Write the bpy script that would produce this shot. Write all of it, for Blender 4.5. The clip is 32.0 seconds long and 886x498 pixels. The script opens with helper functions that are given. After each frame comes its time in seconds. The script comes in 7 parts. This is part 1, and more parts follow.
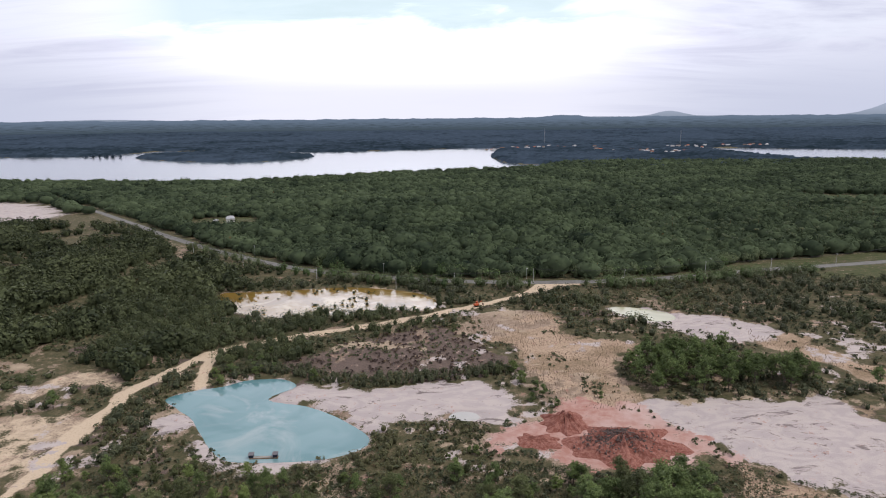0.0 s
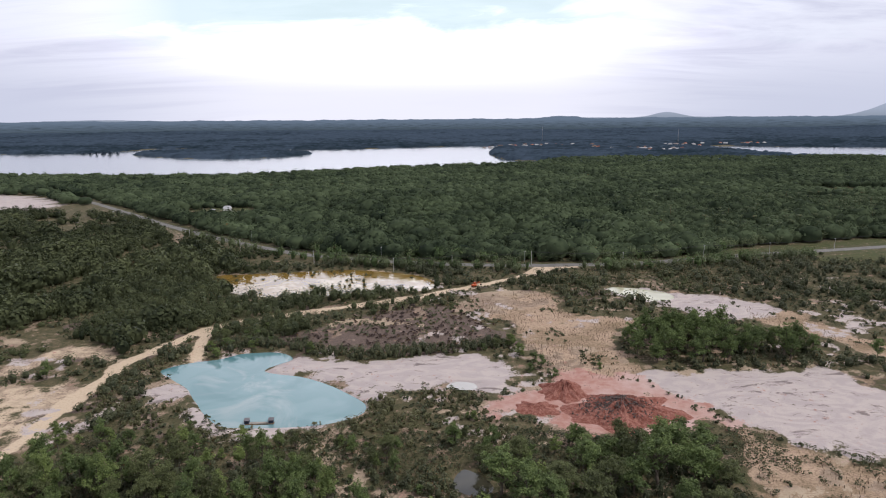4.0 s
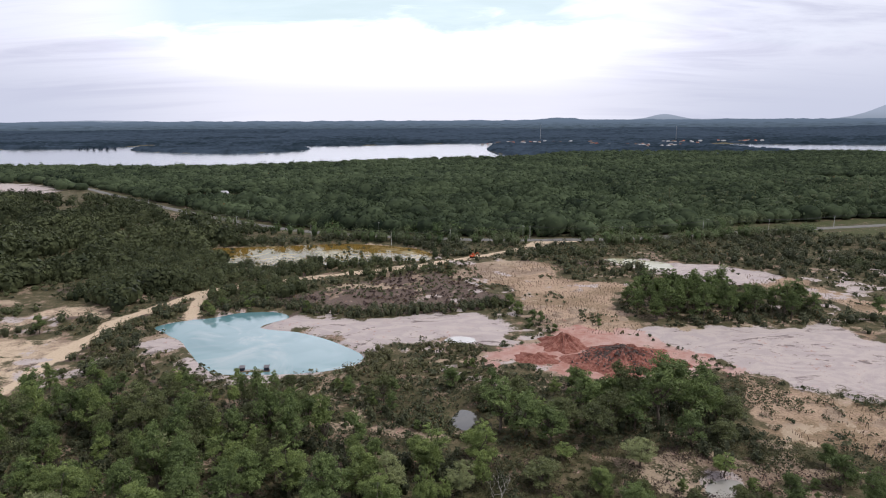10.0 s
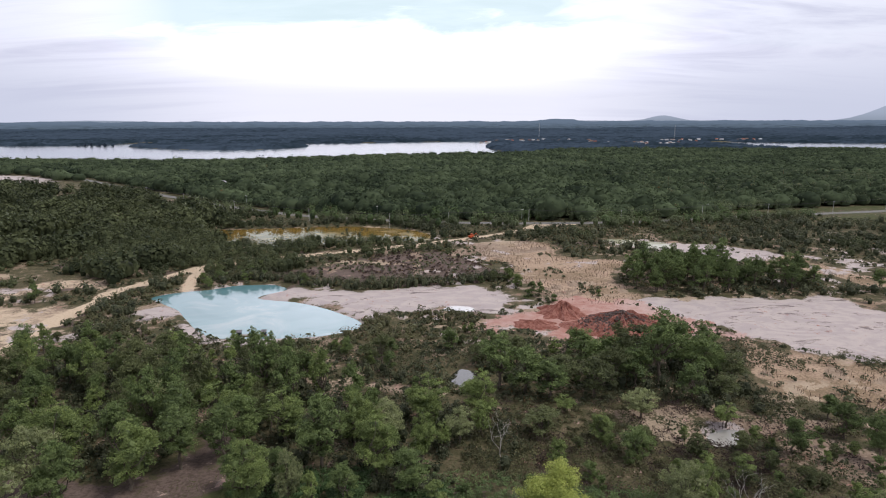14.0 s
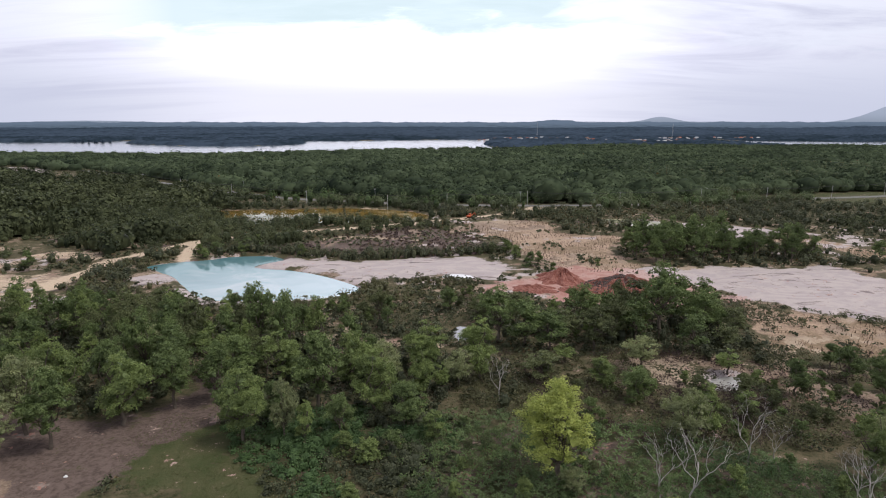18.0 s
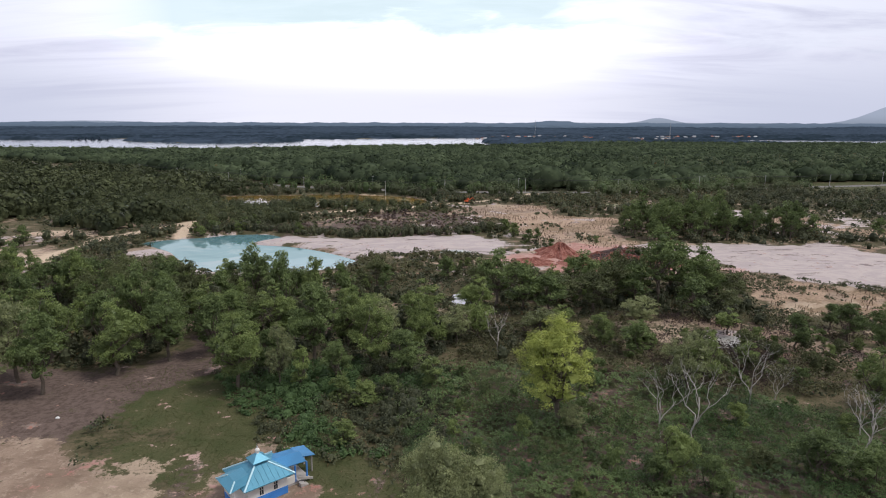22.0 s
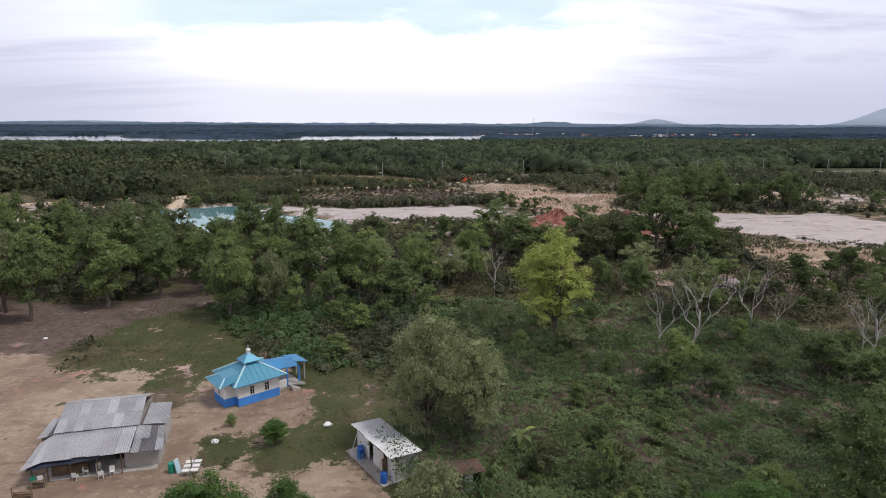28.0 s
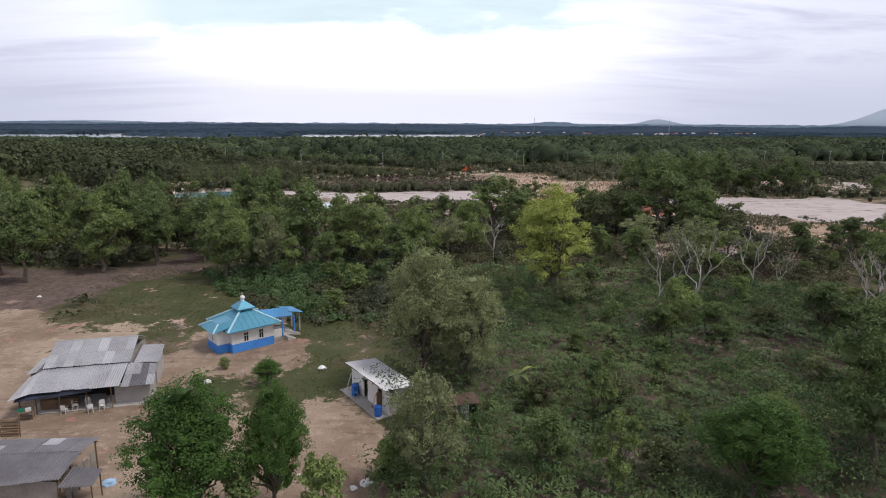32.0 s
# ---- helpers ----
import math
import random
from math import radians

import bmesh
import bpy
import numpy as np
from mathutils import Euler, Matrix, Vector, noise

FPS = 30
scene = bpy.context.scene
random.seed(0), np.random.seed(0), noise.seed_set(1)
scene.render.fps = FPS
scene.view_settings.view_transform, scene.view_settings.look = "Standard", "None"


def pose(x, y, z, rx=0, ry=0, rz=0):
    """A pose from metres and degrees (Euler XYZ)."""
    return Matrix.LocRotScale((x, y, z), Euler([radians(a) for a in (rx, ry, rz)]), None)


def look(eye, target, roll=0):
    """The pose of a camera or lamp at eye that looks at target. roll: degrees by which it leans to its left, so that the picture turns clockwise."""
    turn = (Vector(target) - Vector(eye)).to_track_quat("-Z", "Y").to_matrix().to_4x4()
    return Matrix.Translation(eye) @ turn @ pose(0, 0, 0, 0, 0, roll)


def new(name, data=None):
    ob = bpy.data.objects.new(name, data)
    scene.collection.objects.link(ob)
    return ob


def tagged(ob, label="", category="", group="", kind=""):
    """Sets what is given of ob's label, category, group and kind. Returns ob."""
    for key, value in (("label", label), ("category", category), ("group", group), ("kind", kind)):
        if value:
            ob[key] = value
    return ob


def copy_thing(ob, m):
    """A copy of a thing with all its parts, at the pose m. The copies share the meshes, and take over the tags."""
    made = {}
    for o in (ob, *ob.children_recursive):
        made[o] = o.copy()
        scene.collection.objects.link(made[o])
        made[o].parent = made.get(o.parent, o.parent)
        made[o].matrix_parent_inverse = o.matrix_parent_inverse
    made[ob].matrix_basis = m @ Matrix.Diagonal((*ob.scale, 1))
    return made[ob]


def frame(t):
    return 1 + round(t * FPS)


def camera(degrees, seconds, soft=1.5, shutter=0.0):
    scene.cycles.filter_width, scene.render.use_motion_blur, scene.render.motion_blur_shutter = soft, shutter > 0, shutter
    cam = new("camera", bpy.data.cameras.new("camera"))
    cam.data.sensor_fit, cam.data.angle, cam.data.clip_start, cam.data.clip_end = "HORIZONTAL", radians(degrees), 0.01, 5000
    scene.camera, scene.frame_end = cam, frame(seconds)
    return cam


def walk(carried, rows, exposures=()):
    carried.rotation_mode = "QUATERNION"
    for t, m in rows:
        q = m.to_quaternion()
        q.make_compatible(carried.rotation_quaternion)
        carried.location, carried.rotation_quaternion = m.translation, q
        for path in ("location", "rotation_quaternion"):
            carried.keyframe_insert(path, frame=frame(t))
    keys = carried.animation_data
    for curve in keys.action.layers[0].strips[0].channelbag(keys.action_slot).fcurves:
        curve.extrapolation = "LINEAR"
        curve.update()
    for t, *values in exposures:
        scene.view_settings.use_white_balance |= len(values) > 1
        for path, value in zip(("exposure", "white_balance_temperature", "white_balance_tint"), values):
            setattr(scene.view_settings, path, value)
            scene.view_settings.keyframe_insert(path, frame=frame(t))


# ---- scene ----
cam = camera(72.0, 32.0, soft=1.05)
# seconds, x, y, height, turn, pitch, lean: a slow, almost straight descent
ROWS = [
    (0.0, 0.000, 0.000, 105.002, 0.000, -11.977, -0.529),
    (1.0, -0.001, -0.197, 102.161, -0.064, -11.960, -0.512),
    (2.0, -0.010, -0.399, 99.276, -0.119, -11.942, -0.493),
    (3.0, -0.028, -0.607, 96.240, -0.166, -11.923, -0.472),
    (4.0, -0.053, -0.818, 93.196, -0.208, -11.904, -0.448),
    (5.0, -0.084, -1.034, 90.280, -0.245, -11.885, -0.423),
    (6.0, -0.121, -1.252, 87.395, -0.280, -11.865, -0.396),
    (7.0, -0.162, -1.473, 84.489, -0.313, -11.845, -0.367),
    (8.0, -0.206, -1.694, 81.567, -0.345, -11.825, -0.337),
    (9.0, -0.253, -1.917, 78.598, -0.378, -11.804, -0.305),
    (10.0, -0.302, -2.140, 75.639, -0.412, -11.784, -0.273),
    (11.0, -0.351, -2.362, 72.765, -0.448, -11.763, -0.239),
    (12.0, -0.400, -2.582, 69.904, -0.486, -11.743, -0.205),
    (13.0, -0.449, -2.801, 67.014, -0.527, -11.723, -0.171),
    (14.0, -0.495, -3.017, 64.086, -0.571, -11.703, -0.137),
    (15.0, -0.538, -3.229, 61.072, -0.617, -11.684, -0.102),
    (16.0, -0.578, -3.437, 58.045, -0.665, -11.666, -0.067),
    (17.0, -0.613, -3.640, 55.005, -0.717, -11.648, -0.033),
    (18.0, -0.642, -3.838, 52.123, -0.770, -11.630, 0.000),
    (19.0, -0.665, -4.029, 49.631, -0.824, -11.614, 0.033),
    (20.0, -0.680, -4.213, 47.357, -0.879, -11.598, 0.065),
    (21.0, -0.687, -4.389, 45.208, -0.933, -11.583, 0.096),
    (22.0, -0.685, -4.557, 43.174, -0.987, -11.569, 0.126),
    (23.0, -0.672, -4.716, 41.244, -1.037, -11.557, 0.154),
    (24.0, -0.648, -4.865, 39.337, -1.084, -11.546, 0.181),
    (25.0, -0.613, -5.003, 37.337, -1.125, -11.536, 0.205),
    (26.0, -0.564, -5.130, 35.339, -1.160, -11.527, 0.228),
    (27.0, -0.502, -5.245, 33.375, -1.185, -11.520, 0.248),
    (28.0, -0.425, -5.347, 31.514, -1.200, -11.514, 0.266),
    (29.0, -0.332, -5.435, 29.859, -1.201, -11.511, 0.281),
    (30.0, -0.223, -5.510, 28.339, -1.187, -11.509, 0.293),
    (31.0, -0.096, -5.570, 26.944, -1.155, -11.508, 0.303),
    (32.0, 0.049, -5.614, 25.604, -1.103, -11.510, 0.309),
]
walk(cam, [(t, pose(x, y, z, 90 + pitch, 0, turn) @ pose(0, 0, 0, 0, 0, lean)) for t, x, y, z, turn, pitch, lean in ROWS])

# ---------------------------------------------------------------- sky and sun
SUN_ELEVATION, SUN_AZIMUTH = radians(58), radians(105)      # azimuth from +y towards +x
sun_data = bpy.data.lights.new("sun", "SUN")
sun_data.energy, sun_data.angle, sun_data.color = 2.35, radians(16), (1.0, 0.97, 0.93)
sun = new("sun", sun_data)
sun.matrix_world = look((math.sin(SUN_AZIMUTH) * math.cos(SUN_ELEVATION) * 200, math.cos(SUN_AZIMUTH) * math.cos(SUN_ELEVATION) * 200,
                         math.sin(SUN_ELEVATION) * 200), (0, 0, 0))


class Nodes:
    """Short hand for a node tree."""

    def __init__(self, tree):
        self.tree = tree
        tree.nodes.clear()

    def add(self, kind, inputs=None):
        node = self.tree.nodes.new(kind)
        for key, value in (inputs or {}).items():
            self.put(node.inputs[key], value)
        return node

    def put(self, socket, value):
        if isinstance(value, bpy.types.NodeSocket):
            self.tree.links.new(value, socket)
        elif isinstance(value, (tuple, list)) and len(value) == 3 and socket.type == "RGBA":
            socket.default_value = (*value, 1)
        else:
            socket.default_value = value

    def math(self, op, a, b=0.0, c=0.0, clamp=False):
        node = self.add("ShaderNodeMath")
        node.operation, node.use_clamp = op, clamp
        for i, v in enumerate((a, b, c)):
            self.put(node.inputs[i], v)
        return node.outputs[0]

    def mix(self, f, a, b):
        node = self.add("ShaderNodeMix")
        node.data_type = "RGBA"
        for i, v in ((0, f), (6, a), (7, b)):
            self.put(node.inputs[i], v)
        return node.outputs[2]

    def step(self, v, lo, hi):
        node = self.add("ShaderNodeMapRange")
        node.interpolation_type = "SMOOTHSTEP"
        for i, value in enumerate((v, lo, hi, 0.0, 1.0)):
            self.put(node.inputs[i], value)
        return node.outputs[0]

    def noise(self, vec, scale, detail=4.0, rough=0.55, distort=0.0):
        node = self.add("ShaderNodeTexNoise", {"Scale": scale, "Detail": detail, "Roughness": rough, "Distortion": distort})
        if vec is not None:
            self.put(node.inputs["Vector"], vec)
        return node.outputs["Fac"]

    def attribute(self, name):
        node = self.add("ShaderNodeAttribute")
        node.attribute_name = name
        return node

    def scaled(self, vec, s):
        node = self.add("ShaderNodeMapping", {"Vector": vec, "Scale": s})
        return node.outputs[0]


world = bpy.data.worlds.new("sky")
scene.world = world
world.use_nodes = True
n = Nodes(world.node_tree)
way = n.add("ShaderNodeTexCoord").outputs["Generated"]
xyz = n.add("ShaderNodeSeparateXYZ", {0: way}).outputs
azimuth = n.math("ARCTAN2", xyz[0], xyz[1])
height = xyz[2]
air = n.add("ShaderNodeTexSky")
air.sky_type, air.sun_disc, air.sun_elevation, air.sun_rotation, air.dust_density = "NISHITA", False, SUN_ELEVATION, SUN_AZIMUTH, 2.0
dimmed = n.add("ShaderNodeVectorMath")
dimmed.operation = "SCALE"
n.put(dimmed.inputs[0], air.outputs[0])
dimmed.inputs["Scale"].default_value = 0.12
clear = dimmed.outputs[0]
clear = n.mix(0.88, clear, (0.78, 0.95, 0.98))
# cloud sheets seen at a flat angle
lift = n.math("ADD", n.math("MAXIMUM", height, 0.0), 0.16)
sheet = n.add("ShaderNodeCombineXYZ", {0: n.math("DIVIDE", xyz[0], lift), 1: n.math("DIVIDE", xyz[1], lift), 2: 0.3}).outputs[0]
broad = n.noise(n.scaled(sheet, (0.55, 0.9, 1)), 1.0, 5, 0.55, 0.4)
fine = n.noise(n.scaled(sheet, (1.3, 3.2, 1)), 1.7, 7, 0.6, 0.5)
cover = n.step(n.math("ADD", n.math("MULTIPLY", broad, 0.7), n.math("MULTIPLY", fine, 0.4)), 0.42, 0.62)
edge = n.math("MULTIPLY", n.math("SUBTRACT", n.noise(n.scaled(sheet, (0.9, 1.5, 1)), 1.6, 7, 0.6, 0.6), 0.5), 0.16)
low = n.step(n.math("ADD", height, edge), 0.165, 0.105)
banks = n.math("MAXIMUM", n.step(azimuth, -0.34, -0.52), n.step(n.math("ADD", azimuth, n.math("MULTIPLY", edge, 2.0)), 0.17, 0.32))
cover = n.math("MAXIMUM", n.math("MULTIPLY", cover, 0.12), n.math("MAXIMUM", low, n.math("MULTIPLY", banks, 0.92)))
cover = n.math("MAXIMUM", cover, n.step(height, 0.185, 0.25))       # a closed sheet again higher up
away = n.step(n.math("ABSOLUTE", n.math("ADD", azimuth, 0.05)), 0.2, 0.6)
grey = n.step(n.noise(n.scaled(sheet, (0.45, 1.5, 1)), 1.0, 7, 0.6, 0.9), 0.42, 0.70)
grey = n.math("MULTIPLY", grey, n.math("ADD", n.math("MULTIPLY", away, 0.9), 0.06))
wisp = n.step(n.noise(n.scaled(sheet, (0.8, 4.0, 1)), 1.6, 8, 0.65, 0.6), 0.5, 0.75)
grey = n.math("MAXIMUM", grey, n.math("MULTIPLY", n.math("MULTIPLY", wisp, away), 0.22))
haze = n.math("MULTIPLY", n.step(height, 0.14, 0.01), n.math("ADD", n.math("MULTIPLY", away, 0.8), 0.2))
cloud = n.mix(grey, n.mix(n.math("MULTIPLY", away, 0.9), (0.94, 0.96, 1.05), (0.79, 0.825, 0.925)), (0.57, 0.59, 0.74))
cloud = n.mix(haze, cloud, (0.60, 0.645, 0.77))
cloud = n.mix(n.step(height, 0.45, 0.75), cloud, (0.46, 0.48, 0.54))       # thicker grey cloud added overhead, out of view, to lessen ambient light
sky = n.mix(cover, clear, cloud)
# the veiled sun makes the cloud ahead far brighter than the rest
d2 = n.math("DIVIDE", n.math("ADD", azimuth, 0.03), 0.36)
glow = n.math("MULTIPLY", n.math("POWER", 2.718, n.math("MULTIPLY", n.math("MULTIPLY", d2, d2), -1.0)), n.math("MULTIPLY", n.step(height, 0.035, 0.13), n.step(height, 0.8, 0.25)))
bright = n.add("ShaderNodeVectorMath")
bright.operation = "SCALE"
n.put(bright.inputs[0], sky)
veil = n.math("ADD", 0.9, n.math("MULTIPLY", n.step(height, 0.18, 0.30), 1.3))
n.put(bright.inputs["Scale"], n.math("ADD", 1.0, n.math("MULTIPLY", glow, n.math("MULTIPLY", cover, n.math("SUBTRACT", veil, grey)))))
sky = bright.outputs[0]
# land and hills beyond the plain, painted into the sky, too far off to shift
def hump(at, wide, tall):
    d = n.math("DIVIDE", n.math("SUBTRACT", azimuth, at), wide)
    return n.math("MULTIPLY", n.math("POWER", 2.718, n.math("MULTIPLY", n.math("MULTIPLY", d, d), -1.0)), tall)
line = n.add("ShaderNodeCombineXYZ", {0: azimuth}).outputs[0]
low_ridge = n.math("ADD", n.math("MULTIPLY", n.noise(line, 26.0, 6, 0.6), 0.0075), -0.0016)
near_hill = n.math("ADD", hump(0.186, 0.024, 0.0035), hump(0.21, 0.014, 0.0015))
ridge = n.math("ADD", low_ridge, near_hill)
peaks = n.math("ADD", n.math("ADD", hump(0.350, 0.026, 0.0078), hump(0.325, 0.04, 0.0012)), n.math("ADD", hump(0.43, 0.07, 0.0018), hump(0.655, 0.05, 0.027)))
peaks = n.math("ADD", peaks, n.math("ADD", hump(0.80, 0.06, 0.02), hump(0.24, 0.05, 0.002)))
peaks = n.math("ADD", n.math("ADD", peaks, hump(-0.5, 0.08, 0.003)), n.math("MULTIPLY", n.noise(line, 60.0, 4, 0.6), 0.0018))
streaks = n.noise(n.add("ShaderNodeCombineXYZ", {0: n.math("MULTIPLY", azimuth, 60.0), 1: n.math("MULTIPLY", height, 1400.0)}).outputs[0], 1.0, 6, 0.6)
# aerial haze as colour: land and hills turn paler and bluer with height
hazed_land = n.mix(n.step(height, -0.024, 0.002), (0.032, 0.048, 0.055), (0.135, 0.185, 0.25))
hazed_land = n.mix(n.math("MULTIPLY", n.step(streaks, 0.42, 0.66), n.step(height, 0.002, -0.008)), hazed_land, (0.055, 0.078, 0.095))
hazed_hills = n.mix(n.step(height, -0.004, 0.016), (0.25, 0.30, 0.37), (0.36, 0.42, 0.52))
sky = n.mix(n.step(n.math("SUBTRACT", peaks, height), -0.0006, 0.0006), sky, hazed_hills)
sky = n.mix(n.step(n.math("SUBTRACT", ridge, height), -0.0005, 0.0005), sky, hazed_land)
cast = n.add("ShaderNodeVectorMath", {0: sky, 1: (1.015, 0.99, 1.03)})
cast.operation = "MULTIPLY"
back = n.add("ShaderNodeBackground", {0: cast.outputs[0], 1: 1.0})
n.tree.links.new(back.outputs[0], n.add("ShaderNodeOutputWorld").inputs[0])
scene.view_settings.exposure = 0.0


# ---------------------------------------------------------------- materials
def material(name):
    m = bpy.data.materials.new(name)
    m.use_nodes = True
    return m, Nodes(m.node_tree)


def finish(k, colour, rough=0.8, metal=0.0, spec=0.3, bump=None, bump_size=0.05, **more):
    shader = k.add("ShaderNodeBsdfPrincipled", {"Base Color": colour, "Roughness": rough, "Metallic": metal, "Specular IOR Level": spec})
    for key, value in more.items():
        k.put(shader.inputs[key.replace("_", " ")], value)
    if bump is not None:
        k.put(shader.inputs["Normal"], k.add("ShaderNodeBump", {"Height": bump, "Distance": bump_size, "Strength": 1.0}).outputs[0])
    k.tree.links.new(shader.outputs[0], k.add("ShaderNodeOutputMaterial").inputs[0])
    return shader


def plain(name, colour, rough=0.7, metal=0.0, spec=0.3, grain=3.0, amount=0.25, relief=0.01, dirt=None):
    """A surface of one colour with stains at two scales."""
    m, k = material(name)
    at = k.add("ShaderNodeTexCoord").outputs["Object"]
    big, small = k.noise(at, grain * 0.4, 3), k.noise(at, grain * 7, 5)
    dark = tuple(c * (1 - amount) for c in colour)
    c = k.mix(k.step(big, 0.35, 0.7), colour, dirt or dark)
    c = k.mix(k.math("MULTIPLY", k.step(small, 0.4, 0.75), 0.6), c, dark)
    finish(k, c, rough, metal, spec, small, relief)
    return m


def leaf_material(name, dark, light, hue=0.5, dry=(0.16, 0.11, 0.05), dryness=0.0, by="tint", tuft_size=0.9, gloss=0.25):
    """Foliage: tone by plant (a point attribute, or the object's own random) and by single leaf."""
    m, k = material(name)
    shade = k.attribute("tint").outputs["Fac"]
    plant = shade if by == "tint" else k.math("ADD", k.math("MULTIPLY", k.add("ShaderNodeObjectInfo").outputs["Random"], 0.5), k.math("MULTIPLY", shade, 0.5))
    leaf = k.add("ShaderNodeNewGeometry").outputs["Random Per Island"]
    tuft = k.step(k.noise(k.add("ShaderNodeTexCoord").outputs["Object"], tuft_size, 3, 0.5), 0.32, 0.68)
    tone = k.math("ADD", k.math("ADD", k.math("MULTIPLY", plant, 0.52), k.math("MULTIPLY", leaf, 0.22)), k.math("MULTIPLY", tuft, 0.26))
    c = k.mix(tone, dark, light)
    if dryness:
        c = k.mix(k.step(k.math("ADD", k.math("MULTIPLY", leaf, 0.5), k.math("MULTIPLY", plant, 0.5)), 1.0 - dryness, 1.0 - dryness * 0.6), c, dry)
    d = k.add("ShaderNodeBsdfPrincipled", {"Base Color": c, "Roughness": 0.6 if gloss > 0.1 else 1.0, "Specular IOR Level": gloss})
    tr = k.add("ShaderNodeBsdfTranslucent", {"Color": c})
    mixed = k.add("ShaderNodeMixShader", {0: 0.26, 1: d.outputs[0], 2: tr.outputs[0]})
    k.tree.links.new(mixed.outputs[0], k.add("ShaderNodeOutputMaterial").inputs[0])
    return m


LEAF_MIX = leaf_material("leaves_mixed", (0.040, 0.062, 0.024), (0.330, 0.408, 0.135), by="object", tuft_size=0.7)
LEAF_DARK = leaf_material("leaves_dark", (0.028, 0.046, 0.020), (0.245, 0.318, 0.112), by="object", tuft_size=0.7)
LEAF_GREY = leaf_material("leaves_greyish", (0.080, 0.096, 0.048), (0.400, 0.435, 0.205), by="object", tuft_size=0.6)
LEAF_OLIVE = leaf_material("leaves_olive", (0.028, 0.037, 0.018), (0.215, 0.240, 0.102), by="object", tuft_size=0.6)
LEAF_BRIGHT = leaf_material("leaves_bright_green", (0.030, 0.066, 0.014), (0.125, 0.225, 0.05), by="object")
LEAF_LIME = leaf_material("leaves_lime", (0.19, 0.24, 0.055), (0.47, 0.51, 0.14), by="object")
LEAF_WOOD = leaf_material("forest_leaves", (0.009, 0.017, 0.012), (0.138, 0.176, 0.094), dryness=0.03, tuft_size=0.12, gloss=0.08)
LEAF_SCRUB = leaf_material("scrub_leaves", (0.024, 0.032, 0.018), (0.146, 0.156, 0.082), dryness=0.14)
LEAF_PURPLE = leaf_material("dry_scrub_leaves", (0.045, 0.030, 0.028), (0.12, 0.085, 0.075), dryness=0.25)
LEAF_FERN = leaf_material("fern_fronds", (0.024, 0.043, 0.018), (0.172, 0.240, 0.088), dry=(0.12, 0.07, 0.04), dryness=0.10, tuft_size=0.35)
# distant foliage: bluish aerial haze is put into the leaf colour
LEAF_HAZED = leaf_material("hazed_distant_leaves", (0.013, 0.024, 0.031), (0.078, 0.107, 0.150), tuft_size=0.02, gloss=0.0)
LEAF_WEST = leaf_material("west_leaves", (0.015, 0.023, 0.012), (0.150, 0.168, 0.080), dryness=0.05, tuft_size=0.15, gloss=0.12)
LEAF_ROADSIDE = leaf_material("roadside_leaves", (0.045, 0.060, 0.028), (0.20, 0.235, 0.115), tuft_size=0.3)
LEAF_PALM = leaf_material("palm_fronds", (0.04, 0.06, 0.025), (0.11, 0.13, 0.06), dryness=0.1)
LEAF_LUSH = leaf_material("lush_leaves", (0.034, 0.064, 0.023), (0.135, 0.215, 0.078), dryness=0.04)
LEAF_HEATH = leaf_material("heath_leaves", (0.040, 0.042, 0.020), (0.200, 0.195, 0.095), dry=(0.15, 0.09, 0.06), dryness=0.16, tuft_size=0.35)
GRASS_DRY = leaf_material("lawn_grass", (0.060, 0.075, 0.026), (0.135, 0.140, 0.055))
BARK = plain("bark", (0.16, 0.13, 0.10), 0.9, grain=2.0, amount=0.5, relief=0.03)
BARK_PALE = plain("bleached_wood", (0.50, 0.46, 0.42), 0.85, grain=2.0, amount=0.35, relief=0.02)
STEM = plain("dead_stems", (0.27, 0.19, 0.14), 0.9, grain=2.0, amount=0.4)

# ground: covers are held as point attributes, broken up by noise
GROUND, k = material("ground_cover")
at = k.add("ShaderNodeTexCoord").outputs["Object"]
A = k.add("ShaderNodeSeparateColor", {0: k.attribute("cover_a").outputs["Color"]}).outputs
B = k.add("ShaderNodeSeparateColor", {0: k.attribute("cover_b").outputs["Color"]}).outputs
n1, n2, n3, n4 = k.noise(at, 0.035, 5), k.noise(at, 0.22, 6, 0.6), k.noise(at, 1.3, 6, 0.65), k.noise(at, 6.0, 4, 0.6)
drift = k.noise(k.scaled(at, (0.6, 1.0, 1)), 0.09, 7, 0.62, 2.5)
rough_edge = k.math("ADD", k.math("MULTIPLY", k.math("SUBTRACT", n2, 0.5), 2.4), k.math("MULTIPLY", k.math("SUBTRACT", n3, 0.5), 1.9))


def cover_of(v, edge=1.0):
    return k.step(k.math("ADD", v, k.math("MULTIPLY", rough_edge, edge)), 0.36, 0.64)


base = k.mix(k.step(n2, 0.38, 0.62), (0.078, 0.070, 0.038), (0.140, 0.112, 0.068))
base = k.mix(k.step(n3, 0.45, 0.65), base, (0.044, 0.049, 0.021))
grass = k.mix(k.step(n2, 0.3, 0.7), (0.054, 0.066, 0.025), (0.098, 0.092, 0.046))
grass = k.mix(k.math("MULTIPLY", k.step(n4, 0.45, 0.7), 0.6), grass, (0.034, 0.048, 0.016))
dirt = k.mix(k.step(n2, 0.36, 0.62), (0.31, 0.23, 0.172), (0.215, 0.153, 0.112))
streak = k.noise(k.scaled(at, (0.3, 1.0, 1)), 0.55, 7, 0.65, 1.2)
dirt = k.mix(k.step(streak, 0.52, 0.66), dirt, (0.175, 0.125, 0.09))
dirt = k.mix(k.math("MULTIPLY", k.step(n3, 0.5, 0.7), 0.65), dirt, (0.40, 0.32, 0.245))
